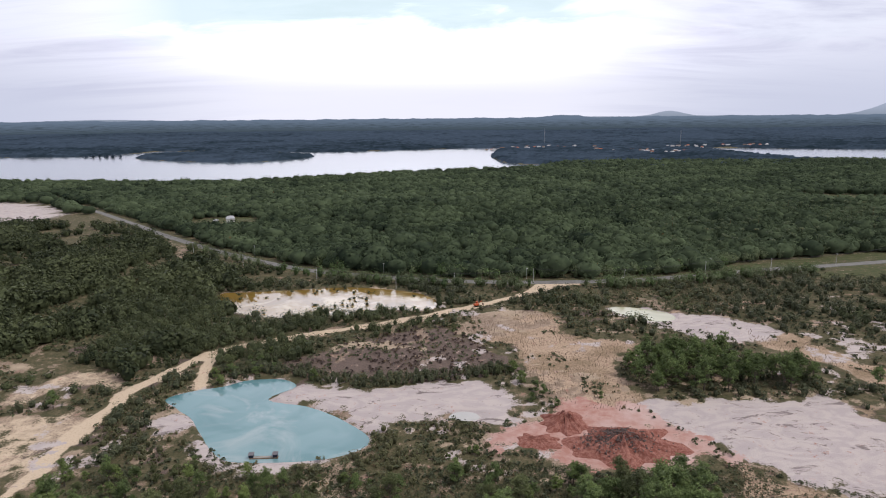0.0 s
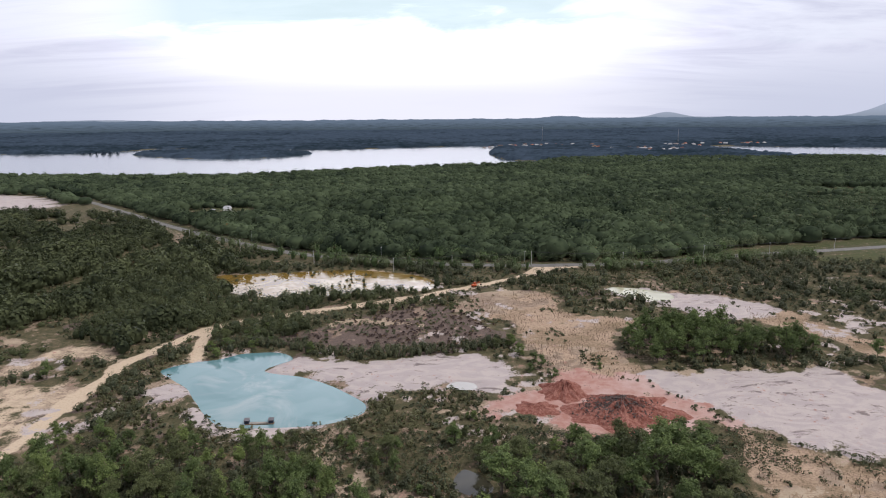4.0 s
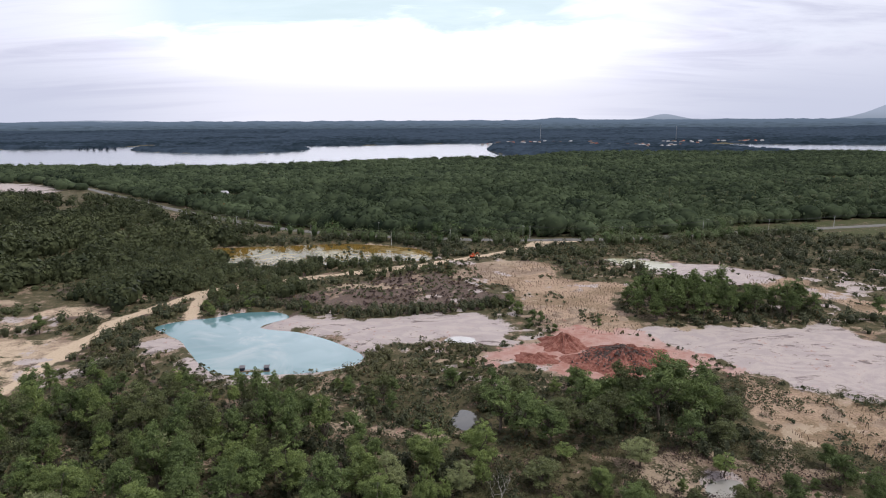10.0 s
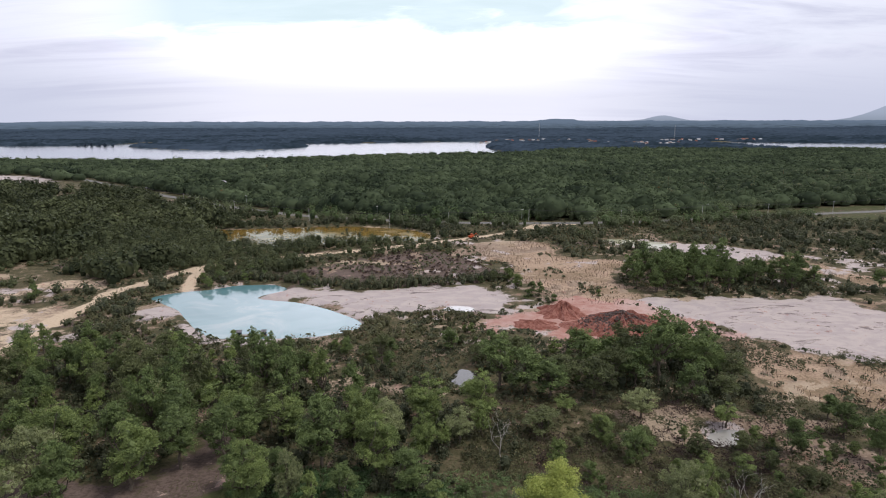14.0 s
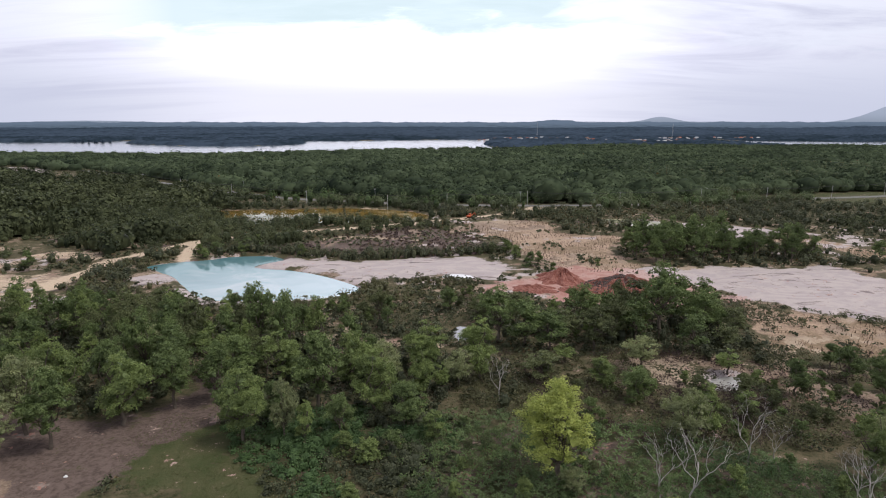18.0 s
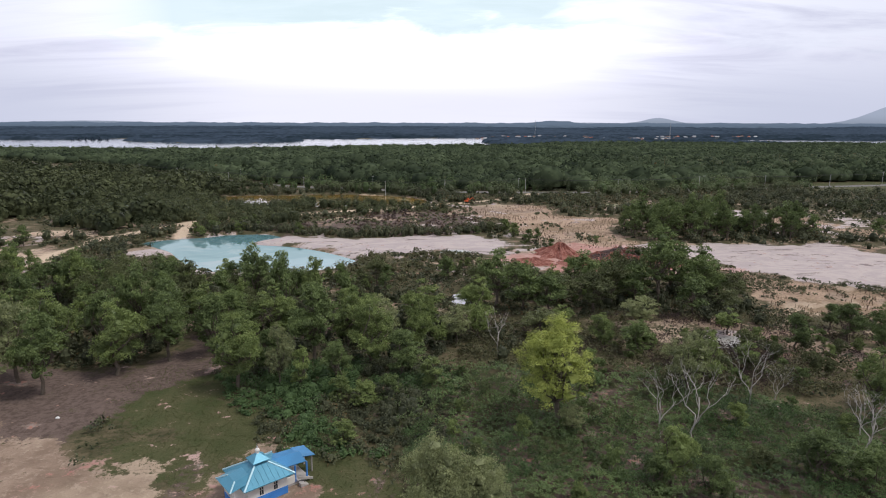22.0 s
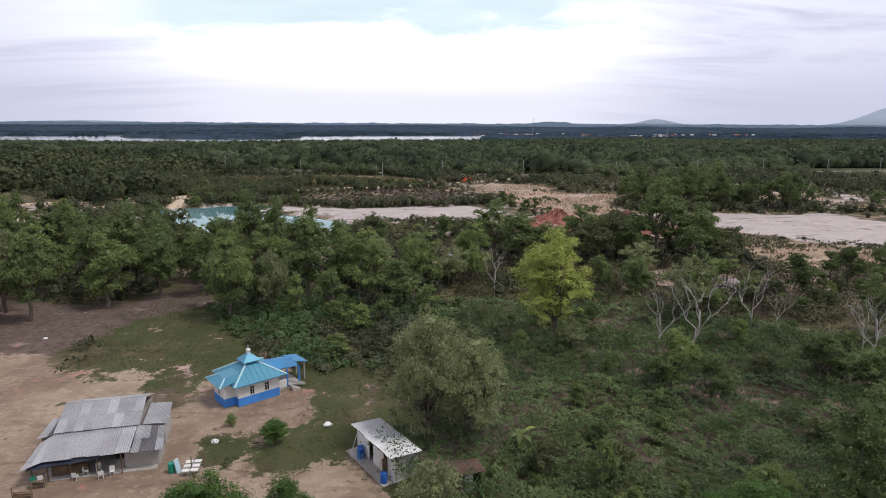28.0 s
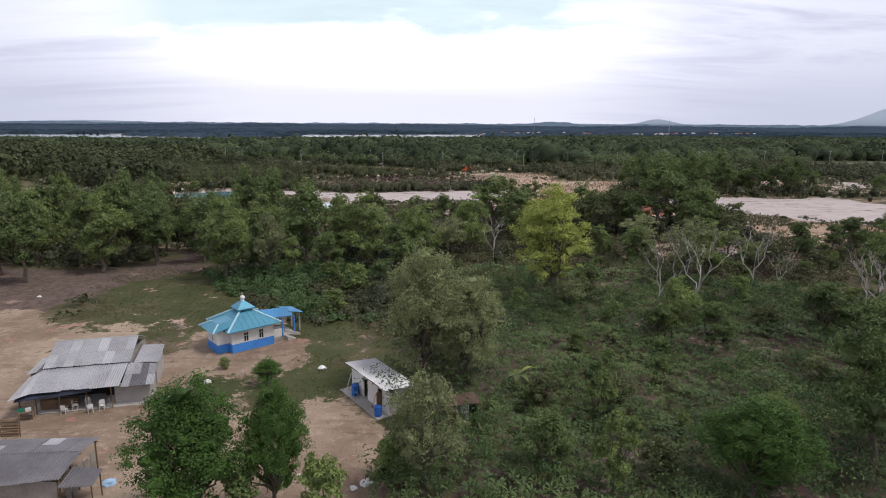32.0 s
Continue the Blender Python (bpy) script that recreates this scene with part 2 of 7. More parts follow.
dirt = k.mix(k.math("MULTIPLY", k.step(n4, 0.55, 0.7), 0.5), dirt, (0.16, 0.12, 0.09))
pale_dirt = k.mix(k.math("MULTIPLY", k.step(n1, 0.45, 0.65), 0.55), dirt, (0.52, 0.42, 0.30))
sand = k.mix(k.step(drift, 0.40, 0.60), (0.465, 0.400, 0.374), (0.400, 0.343, 0.333))
sand = k.mix(k.math("MULTIPLY", k.step(n3, 0.55, 0.75), 0.3), sand, (0.36, 0.31, 0.29))
sand = k.mix(k.step(k.noise(k.scaled(at, (0.5, 1, 1)), 0.14, 8, 0.7, 1.5), 0.58, 0.64), sand, (0.19, 0.155, 0.15))
red = k.mix(k.step(n2, 0.3, 0.7), (0.45, 0.29, 0.25), (0.34, 0.165, 0.13))
red = k.mix(k.math("MULTIPLY", k.step(n1, 0.45, 0.6), 0.7), red, (0.50, 0.37, 0.335))
stub = k.mix(k.step(n3, 0.44, 0.62), (0.43, 0.315, 0.225), (0.27, 0.185, 0.13))
stub = k.mix(k.step(n1, 0.42, 0.62), stub, k.mix(k.step(n3, 0.4, 0.6), (0.30, 0.21, 0.14), (0.17, 0.125, 0.078)))
brown = k.mix(k.step(n3, 0.4, 0.65), (0.150, 0.110, 0.092), (0.085, 0.062, 0.052))
brown = k.mix(k.step(n2, 0.60, 0.72), brown, (0.31, 0.25, 0.215))
c = k.mix(cover_of(B[2]), base, grass)
c = k.mix(cover_of(B[1]), c, brown)
c = k.mix(cover_of(B[0]), c, stub)
c = k.mix(cover_of(A[1]), c, pale_dirt)
c = k.mix(cover_of(k.attribute("cover_a").outputs["Alpha"], 0.5), c, k.mix(k.step(n3, 0.45, 0.7), (0.54, 0.425, 0.31), (0.42, 0.32, 0.225)))
c = k.mix(cover_of(A[0], 0.8), c, sand)
c = k.mix(cover_of(A[2]), c, red)
finish(k, c, 0.93, spec=0.12, bump=k.math("ADD", k.math("MULTIPLY", n3, 0.7), k.math("MULTIPLY", n4, 0.3)), bump_size=0.25)


def water(name, colour, deep, rough=0.03, ripple=0.02, size=2.0, pale=None, share=0.5):
    m, k = material(name)
    at = k.add("ShaderNodeTexCoord").outputs["Object"]
    c = k.mix(k.step(k.noise(at, 0.05, 4, 0.5, 1.0), 0.35, 0.65), colour, deep)
    if pale:
        c = k.mix(k.step(k.noise(at, 0.035, 5, 0.55, 1.5), 1.0 - share, 1.18 - share), c, pale)
    finish(k, c, rough, spec=0.5, bump=k.noise(k.scaled(at, (1, 0.6, 1)), size, 3), bump_size=ripple, IOR=1.36)
    return m


WATER_BLUE = water("turquoise_water", (0.135, 0.245, 0.26), (0.085, 0.19, 0.205), 0.03, 0.001, pale=(0.24, 0.31, 0.315))
WATER_OCHRE = water("ochre_water", (0.21, 0.13, 0.032), (0.15, 0.095, 0.024), 0.02, 0.001, pale=(0.36, 0.29, 0.16), share=0.50)
WATER_GREEN = water("milky_green_water", (0.41, 0.40, 0.27), (0.36, 0.35, 0.23), 0.06, 0.003)
WATER_PALE = water("pale_shallow_water", (0.36, 0.34, 0.31), (0.30, 0.29, 0.265), 0.05, 0.002)
WATER_DARK = water("dark_ditch_water", (0.05, 0.045, 0.03), (0.03, 0.03, 0.02), 0.03, 0.002)
WATER_LAKE = water("lake_water", (0.20, 0.22, 0.24), (0.16, 0.18, 0.20), 0.12, 0.02, 0.3)
ASPHALT = plain("asphalt", (0.19, 0.18, 0.17), 0.85, grain=0.5, amount=0.3)


# ---------------------------------------------------------------- plan helpers
TABLE = np.random.RandomState(7).rand(256, 256)


def vnoise(x, y, size, shift=0):
    """Smooth value noise from 0 to 1, for arrays of places."""
    u, v = np.asarray(x, float) / size + shift * 17.3, np.asarray(y, float) / size + shift * 9.1
    i, j = np.floor(u).astype(int), np.floor(v).astype(int)
    a, b = u - i, v - j
    a, b = a * a * (3 - 2 * a), b * b * (3 - 2 * b)
    i, j = i % 256, j % 256
    i1, j1 = (i + 1) % 256, (j + 1) % 256
    return (TABLE[i, j] * (1 - a) + TABLE[i1, j] * a) * (1 - b) + (TABLE[i, j1] * (1 - a) + TABLE[i1, j1] * a) * b


def smooth(pts, closed=True, per=5):
    """A rounded line through the points of a plan."""
    p = np.array(pts, float)
    m = len(p)
    out = []
    for i in range(m if closed else m - 1):
        q = [p[(i + d) % m] if closed else p[min(max(i + d, 0), m - 1)] for d in (-1, 0, 1, 2)]
        for s in np.arange(per) / per:
            out.append(0.5 * (2 * q[1] + (q[2] - q[0]) * s + (2 * q[0] - 5 * q[1] + 4 * q[2] - q[3]) * s * s + (3 * q[1] - q[0] - 3 * q[2] + q[3]) * s ** 3))
    if not closed:
        out.append(p[-1])
    return np.array(out)


def away(x, y, line, closed):
    """Distance to a line."""
    best = np.full(np.shape(x), 1e9)
    pts = np.vstack([line, line[:1]]) if closed else line
    for (ax, ay), (bx, by) in zip(pts[:-1], pts[1:]):
        dx, dy = bx - ax, by - ay
        s = np.clip(((x - ax) * dx + (y - ay) * dy) / (dx * dx + dy * dy + 1e-9), 0, 1)
        best = np.minimum(best, np.hypot(x - ax - s * dx, y - ay - s * dy))
    return best


def inside(x, y, loop):
    hit = np.zeros(np.shape(x), bool)
    for (ax, ay), (bx, by) in zip(loop, np.roll(loop, -1, 0)):
        if ay != by:
            hit ^= ((ay > y) != (by > y)) & (x < (bx - ax) * (y - ay) / (by - ay) + ax)
    return hit


class Zone:
    """An area of the plan (a loop) or a strip along a line."""

    def __init__(self, pts, wide=0.0, per=4):
        self.closed, self.wide = wide == 0, wide
        self.line = smooth(pts, self.closed, per)
        self.lo, self.hi = self.line.min(0) - 25, self.line.max(0) + 25

    def depth(self, x, y):
        """Metres inside (outside: minus)."""
        x, y = np.asarray(x, float), np.asarray(y, float)
        out = np.full(x.shape, -25.0)
        near = (x > self.lo[0]) & (x < self.hi[0]) & (y > self.lo[1]) & (y < self.hi[1])
        if near.any():
            a, b = x[near], y[near]
            d = away(a, b, self.line, self.closed)
            out[near] = np.where(inside(a, b, self.line), d, -d) if self.closed else self.wide / 2 - d
        return np.maximum(out, -25)


def ease(v, lo, hi):
    s = np.clip((v - lo) / (hi - lo), 0, 1)
    return s * s * (3 - 2 * s)


POND_BLUE = Zone([(-109, 220), (-100, 228), (-89, 232), (-81, 238), (-67, 238), (-60, 230), (-68, 219), (-53, 214), (-43, 207), (-36, 201), (-27, 191),
                  (-27, 183), (-34, 178), (-41, 176), (-51, 175), (-62, 175), (-71, 177), (-80, 188), (-90, 202), (-101, 212)])
SPIT = Zone([(-67, 219), (-61, 230), (-47, 229), (-31, 226), (-15, 230), (3, 231), (15, 236), (23, 225), (28, 217), (24, 204), (19, 197), (9, 200),
             (-5, 204), (-17, 199), (-25, 193), (-34, 203), (-43, 208), (-57, 214)])
POOL_A = Zone([(2, 203), (8, 201), (13, 202), (12, 207), (5, 208)])
TRACK = Zone([(-128, 150), (-126, 168), (-127, 185), (-126, 207), (-124, 228), (-116, 248), (-106, 269), (-84, 281), (-54, 297), (-26, 309), (-2, 323), (21, 338), (47, 358), (72, 377)], 6.5)
TRACK_MOUTH = Zone([(50, 362), (66, 370), (90, 382), (64, 384)])
INLET = Zone([(-106, 269), (-103, 247), (-99, 230)], 5.0)
SAND_WEST = Zone([(-215, 200), (-162, 205), (-146, 209), (-130, 207), (-129, 190), (-127, 173), (-134, 165), (-200, 160)])
SAND_WEST_2 = Zone([(-176, 224), (-169, 234), (-156, 249), (-135, 239), (-135, 228), (-152, 229), (-160, 221), (-168, 213)])
SAND_WEST_3 = Zone([(-210, 259), (-189, 258), (-184, 249), (-205, 246)])
SAND_POND = Zone([(-104, 203), (-99, 211), (-90, 199), (-93, 193), (-101, 195)])
SAND_POND_2 = Zone([(-84, 188), (-78, 186), (-72, 178), (-60, 173), (-50, 172), (-50, 168), (-64, 169), (-78, 177)])
ROAD_LINE = [(-640, 985), (-489, 823), (-416, 745), (-334, 655), (-259, 568), (-198, 506), (-152, 466), (-119, 440), (-91, 423), (-56, 409), (-25, 399), (6, 392), (43, 387), (80, 386),
             (118, 389), (150, 395), (183, 403), (224, 414), (269, 423), (326, 436), (420, 458), (560, 492)]
ROAD = Zone(ROAD_LINE, 14.0)
POND_OCHRE = Zone([(-137, 355), (-138, 369), (-119, 371), (-88, 376), (-60, 380), (-34, 374), (-16, 365), (-5, 350), (-6, 334), (-18, 331), (-34, 334),
                   (-40, 329), (-51, 320), (-71, 325), (-88, 319), (-109, 325), (-125, 337)])
PALE = Zone([(92, 332), (104, 334), (123, 324), (142, 316), (160, 303), (166, 287), (147, 273), (134, 276), (123, 284), (114, 296), (100, 313)])
POND_GREEN = Zone([(94, 331), (104, 333), (122, 323), (124, 312), (112, 308), (101, 316)])
STUBBLE = Zone([(10, 291), (15, 318), (36, 327), (63, 316), (61, 289), (75, 281), (92, 273), (76, 253), (74, 229), (76, 214), (65, 207), (46, 215), (40, 230), (33, 247), (32, 274)])
STUBBLE_PALE = Zone([(8, 291), (15, 320), (36, 329), (56, 318), (52, 300), (36, 296), (26, 286)])
SAND_EAST = Zone([(75, 213), (88, 213), (110, 213), (132, 215), (144, 216), (150, 210), (155, 197), (168, 180), (158, 155), (138, 149), (115, 156), (103, 163), (95, 171), (91, 181), (83, 190), (78, 203)])
STUBBLE_EAST = Zone([(91, 172), (100, 160), (114, 148), (135, 140), (129, 119), (106.8, 110.6), (101.5, 121.3), (87, 128), (80, 134), (81, 148)])
STUBBLE_NORTH = Zone([(157, 295), (173, 278), (182, 250), (190, 238), (172, 227), (164, 251), (154, 264), (147, 275)])
RED = Zone([(16, 190), (35, 201), (48, 214), (62, 212), (70, 203), (76, 192), (83, 181), (78, 171), (64, 167), (50, 167), (37, 170), (30, 179), (17, 179)])
RED_TRAIL = Zone([(66, 210), (73, 196), (83, 183), (90, 172)], 7.0)
SAND_FAR = Zone([(-685, 874), (-591, 880), (-496, 785), (-468, 711), (-473, 670), (-540, 660)])
CLEARING = Zone([(-285, 690), (-228, 712), (-200, 640), (-255, 618)])
GREEN_FIELD = Zone([(500, 915), (640, 880), (640, 790), (520, 812)])
VERGE = Zone([(200, 424), (260, 446), (360, 470), (360, 444), (270, 430), (214, 418)])
VERGE_2 = Zone([(262, 408), (330, 428), (330, 395), (262, 388)])
DRY_SCRUB = Zone([(-72, 250), (-40, 280), (-7, 300), (7, 287), (31, 256), (17, 239), (-20, 233), (-53, 238)])
TRAIL = Zone([(-34, 143), (-18, 140), (-5, 135), (9, 129), (24, 126.9), (38.9, 123.6), (46.8, 122.5), (58.5, 119)], 2.6)
TRAIL_WEST = Zone([(-96, 150), (-79, 148), (-65, 146), (-52, 147)], 3.0)
PATH_NORTH = Zone([(-262, 548), (-254, 546), (-238, 527), (-221, 507), (-215, 488), (-207, 473)], 7.0)
GAP = Zone([(-31, 124), (-24, 128), (-21, 121), (-25, 113), (-30, 112)])
SAND_TRAIL = Zone([(41.8, 121.3), (51.6, 119), (62.9, 126.9), (69.5, 120.2), (78.6, 121.3), (82.9, 115.4), (69.7, 111.8), (59.6, 109.4), (50.8, 109.4), (42.4, 115.4)])
SAND_TRAIL_2 = Zone([(68.4, 109.4), (81.5, 111.8), (92, 98.6), (82.8, 86.2), (70.7, 96.2)])
PUDDLE = Zone([(55, 111.8), (60.2, 115.4), (64, 114.2), (61.6, 109.4), (55.6, 108.2)])
DITCH = Zone([(3, 143), (6, 150), (12, 144), (12, 140), (7, 139)])
FERNS = Zone([(-3.8, 27.8), (56.2, 27.8), (67.4, 51.2), (52.4, 76.5), (33.9, 86.2), (11.4, 95.1), (-5.7, 90.5), (-2.8, 65.2)])
YARD = Zone([(-80, 74), (-68, 76), (-56.1, 71.3), (-49.6, 67.9), (-43.8, 62.8), (-38.5, 60.4), (-36.7, 63.8), (-32.5, 59.7), (-28.1, 56.7), (-25.1, 54.3), (-24.2, 49.5), (-19.8, 43.9),
             (-16.5, 43.9), (-12.5, 41.8), (-9.9, 43.1), (-6.0, 43.1), (-3.5, 40.6), (-3.0, 33.1), (-8.0, 26), (-19, 24), (-50, 24), (-80, 40)])
APRON = Zone([(-28.0, 56.4), (-27.4, 60.4), (-26.2, 62.2), (-21, 66), (-15.6, 60.0), (-13.0, 58.6), (-13.5, 55.8), (-16.0, 51.8), (-18.4, 50.5), (-22.5, 48.9), (-24.2, 49.5)])
LAWN = Zone([(-22.3, 48.5), (-18.2, 49.7), (-12.3, 56.3), (-10.7, 61.4), (-6.3, 59.5), (-5.3, 50.7), (-7.3, 45.2), (-12.7, 42.4), (-16.2, 44.5), (-20.0, 44.6)])
GRASS = Zone([(-49.9, 87.3), (-45, 97.4), (-36.5, 99.7), (-28.1, 78.3), (-14.1, 67.1), (-6.6, 61.5), (-3.8, 48.4), (-11.3, 43.7), (-20.6, 46.5), (-25.3, 53.1), (-32.8, 59.6), (-42.2, 61.5), (-44, 71.8)])
DIRT_WOODS = Zone([(-89, 74.6), (-77.9, 99.7), (-63.9, 95.1), (-53.7, 98.6), (-49.4, 115.4), (-43.4, 115.4), (-39.1, 95.1), (-46, 84.2), (-48.7, 74.6), (-54.3, 67.1), (-69.3, 70.9)])
LAKE = Zone([(-2600, 2350), (-2600, 1150), (-900, 1185), (-569, 1160), (-309, 1190), (-101, 1320), (154, 1425), (306, 1601), (180, 1680), (160, 2064), (215, 2599), (-187, 2479), (-480, 2380),
             (-1131, 2580), (-1192, 2420), (-1270, 2230), (-1555, 2200)], per=3)
ISLE = Zone([(-1040, 2091), (-1010, 2380), (-759, 2420), (-439, 2094), (-558, 1840), (-736, 1860)], per=3)
LAKE_EAST = Zone([(999, 2437), (1142, 2440), (1575, 2230), (3200, 2100), (3200, 1560), (1800, 1540), (1153, 1595), (1012, 1783), (980, 2171)], per=3)
WATERS = (POND_BLUE, POND_OCHRE, POND_GREEN, PUDDLE, DITCH, POOL_A)
BARE = (SPIT, SAND_WEST, SAND_WEST_2, SAND_WEST_3, SAND_POND, PALE, SAND_EAST, RED, SAND_FAR, YARD, APRON)
LAKE_LEVEL, YARD_LEVEL = -13.5, 1.92


def ground_z(x, y):
    """Height of the ground."""
    x, y = np.asarray(x, float), np.asarray(y, float)
    z = -11.0 * ease(y, 420, 1080) + 0.5 * (vnoise(x, y, 38, 1) - 0.5) + 0.25 * (vnoise(x, y, 9, 2) - 0.5)
    z = z + 3.0 * (vnoise(x, y, 260, 3) - 0.5) * ease(y, 480, 700)
    z = z + 26.0 * ease(y, 3300, 4800) * (0.5 + vnoise(x, y, 600, 4))
    z = z + 0.5 * ease(SAND_EAST.depth(x, y), 0, 14) + 0.35 * ease(SPIT.depth(x, y), 0, 8)
    for w in WATERS:
        z = z - 1.3 * ease(w.depth(x, y), -3.0, 3.0)
    for w in (LAKE, LAKE_EAST):
        d = w.depth(x, y)
        if w is LAKE:
            d = np.minimum(d, -ISLE.depth(x, y))
        z = z - 6.0 * ease(d, -12, 12)
    flat = ease(y, 24, 30) * ease(y, 75, 66) * ease(x, -45, -40) * ease(x, 8, 4)
    return z * (1 - flat) + 0.03 * vnoise(x, y, 3, 8) * flat + 1.9 * ease(y, 124, 80)


def steps(lo, hi, fine, start, end, grow):
    """Even steps from lo to hi, then wider and wider ones out to start and end."""
    a = list(np.arange(lo, hi + fine / 2, fine))
    w = fine
    while a[-1] < end:
        w *= grow
        a.append(a[-1] + w)
    w = fine
    while a[0] > start:
        w *= grow
        a.insert(0, a[0] - w)
    return np.array(a)


def mesh_of(name, verts, faces, mat, smooth_faces=False):
    """A mesh from arrays: verts (n, 3), faces (m, 3 or 4)."""
    me = bpy.data.meshes.new(name)
    verts, faces = np.asarray(verts, np.float32), np.asarray(faces, np.int32)
    me.vertices.add(len(verts))
    me.vertices.foreach_set("co", verts.ravel())
    k = faces.shape[1]
    me.loops.add(faces.size)
    me.loops.foreach_set("vertex_index", faces.ravel())
    me.polygons.add(len(faces))
    me.polygons.foreach_set("loop_start", np.arange(0, faces.size, k, dtype=np.int32))
    me.polygons.foreach_set("loop_total", np.full(len(faces), k, np.int32))
    me.polygons.foreach_set("use_smooth", np.full(len(faces), smooth_faces))
    me.materials.append(mat)
    me.update(calc_edges=True)
    return me


def point_values(me, name, values):
    me.attributes.new(name, "FLOAT", "POINT").data.foreach_set("value", np.asarray(values, np.float32))


# ---------------------------------------------------------------- ground
gx, gy = steps(-190, 190, 1.5, -5200, 5200, 1.085), steps(24, 400, 1.5, -900, 4950, 1.055)
X, Y = np.meshgrid(gx, gy)
xf, yf = X.ravel(), Y.ravel()
jag = 6.0 * (vnoise(xf, yf, 7, 11) - 0.5) + 4.5 * (vnoise(xf, yf, 2.8, 12) - 0.5)
jag2 = 13.0 * (vnoise(xf, yf, 13, 13) - 0.5) + 8.0 * (vnoise(xf, yf, 6, 14) - 0.5)


def cover(zones, soft=3.2, rag=1.0):
    out = np.zeros(xf.shape)
    for zone in zones:
        out = np.maximum(out, ease(zone.depth(xf, yf) + jag * rag + jag2 * 0.4 * rag, -soft, soft))
    return out


verts = np.stack([xf, yf, ground_z(xf, yf)], 1)
cols = len(gx)
i = (np.arange(len(gy) - 1)[:, None] * cols + np.arange(cols - 1)[None, :]).ravel()
me = mesh_of("ground", verts, np.stack([i, i + 1, i + 1 + cols, i + cols], 1), GROUND, True)
wild = ease(yf, 150, 180) * ease(yf, 370, 330)
patches = ease(vnoise(xf, yf, 13, 21) + 0.5 * vnoise(xf, yf, 4, 22), 1.02, 1.16)
loose = ease(vnoise(xf, yf, 9, 24) * 0.6 + vnoise(xf, yf, 3.5, 25) * 0.4 + 0.10 * (vnoise(xf, yf, 60, 26) - 0.5), 0.60, 0.70)
sand_a = cover((SPIT, PALE, SAND_EAST, SAND_FAR, SAND_POND, SAND_POND_2, POND_GREEN, POOL_A, PUDDLE, POND_BLUE))
track_a = np.maximum(cover((TRACK, INLET, TRACK_MOUTH), 1.2, 0.35), 0.52 * cover((SAND_WEST, SAND_WEST_2), 3.0, 1.2))
dirt_a = np.maximum(cover((SAND_WEST, SAND_WEST_2, SAND_WEST_3, SAND_TRAIL_2, SAND_TRAIL, STUBBLE_PALE, POND_OCHRE)), cover((YARD, APRON), 1.8, 0.8))
dirt_a = np.maximum(dirt_a, 0.75 * cover((TRAIL, TRAIL_WEST, PATH_NORTH), 0.8, 0.6))
dirt_a = dirt_a * (1 - 0.75 * ease(vnoise(xf, yf, 11, 23), 0.62, 0.8) * (1 - cover((TRACK, YARD, APRON), 1.0, 0.4)))
sand_a = np.maximum(sand_a, 0.7 * loose * wild * ease(vnoise(xf, yf, 45, 29), 0.5, 0.7))
dirt_a = np.maximum(dirt_a, 0.75 * loose * wild)
dirt_a = np.maximum(dirt_a, 0.7 * ease(vnoise(xf, yf, 8, 27) * 0.6 + vnoise(xf, yf, 3, 28) * 0.4, 0.60, 0.70) * ease(yf, 100, 125) * ease(yf, 260, 200))
brown_a = np.maximum(cover((DRY_SCRUB, DIRT_WOODS, GAP)), np.maximum(patches * (0.35 + 0.5 * wild), 0.45 * cover((FERNS,), 3.0, 1.0)))
grass_a = np.maximum(cover((GRASS, LAWN, GREEN_FIELD, VERGE, VERGE_2, CLEARING), 2.5, 1.3) * (1 - 0.7 * ease(vnoise(xf, yf, 6, 71) * 0.6 + vnoise(xf, yf, 2.8, 72) * 0.4, 0.62, 0.74)), np.maximum(0.8 * cover((ROAD,), 2.0, 0.6), 0.9 * cover((FERNS,), 3.0, 1.0)))
for name, rgb in (("cover_a", (sand_a, dirt_a, cover((RED, RED_TRAIL)))), ("cover_b", (np.maximum(cover((STUBBLE, STUBBLE_EAST, STUBBLE_NORTH)), 0.6 * wild * patches * (xf > 100)), brown_a, grass_a))):
    data = np.concatenate([np.stack(rgb, 1), (track_a if name == "cover_a" else np.ones(len(xf)))[:, None]], 1).astype(np.float32)
    me.attributes.new(name, "FLOAT_COLOR", "POINT").data.foreach_set("color", data.ravel())
tagged(new("ground", me), "sandy scrubland with bare pale sand, red earth heaps and grass", "ground", kind="structure")


def pool(name, zone, z, mat, label, grow=2.5, step=None):
    """A level sheet of water that fills a hollow of the ground."""
    loop = zone.line
    mid = loop.mean(0)
    bm = bmesh.new()
    out = loop + (loop - mid) / np.linalg.norm(loop - mid, axis=1)[:, None] * grow
    bm.faces.new([bm.verts.new((x, y, z)) for x, y in out])
    bmesh.ops.triangulate(bm, faces=bm.faces[:])
    m = bpy.data.meshes.new(name)
    bm.to_mesh(m)
    bm.free()
    m.materials.append(mat)
    return tagged(new(name, m), label, "water", kind="structure")


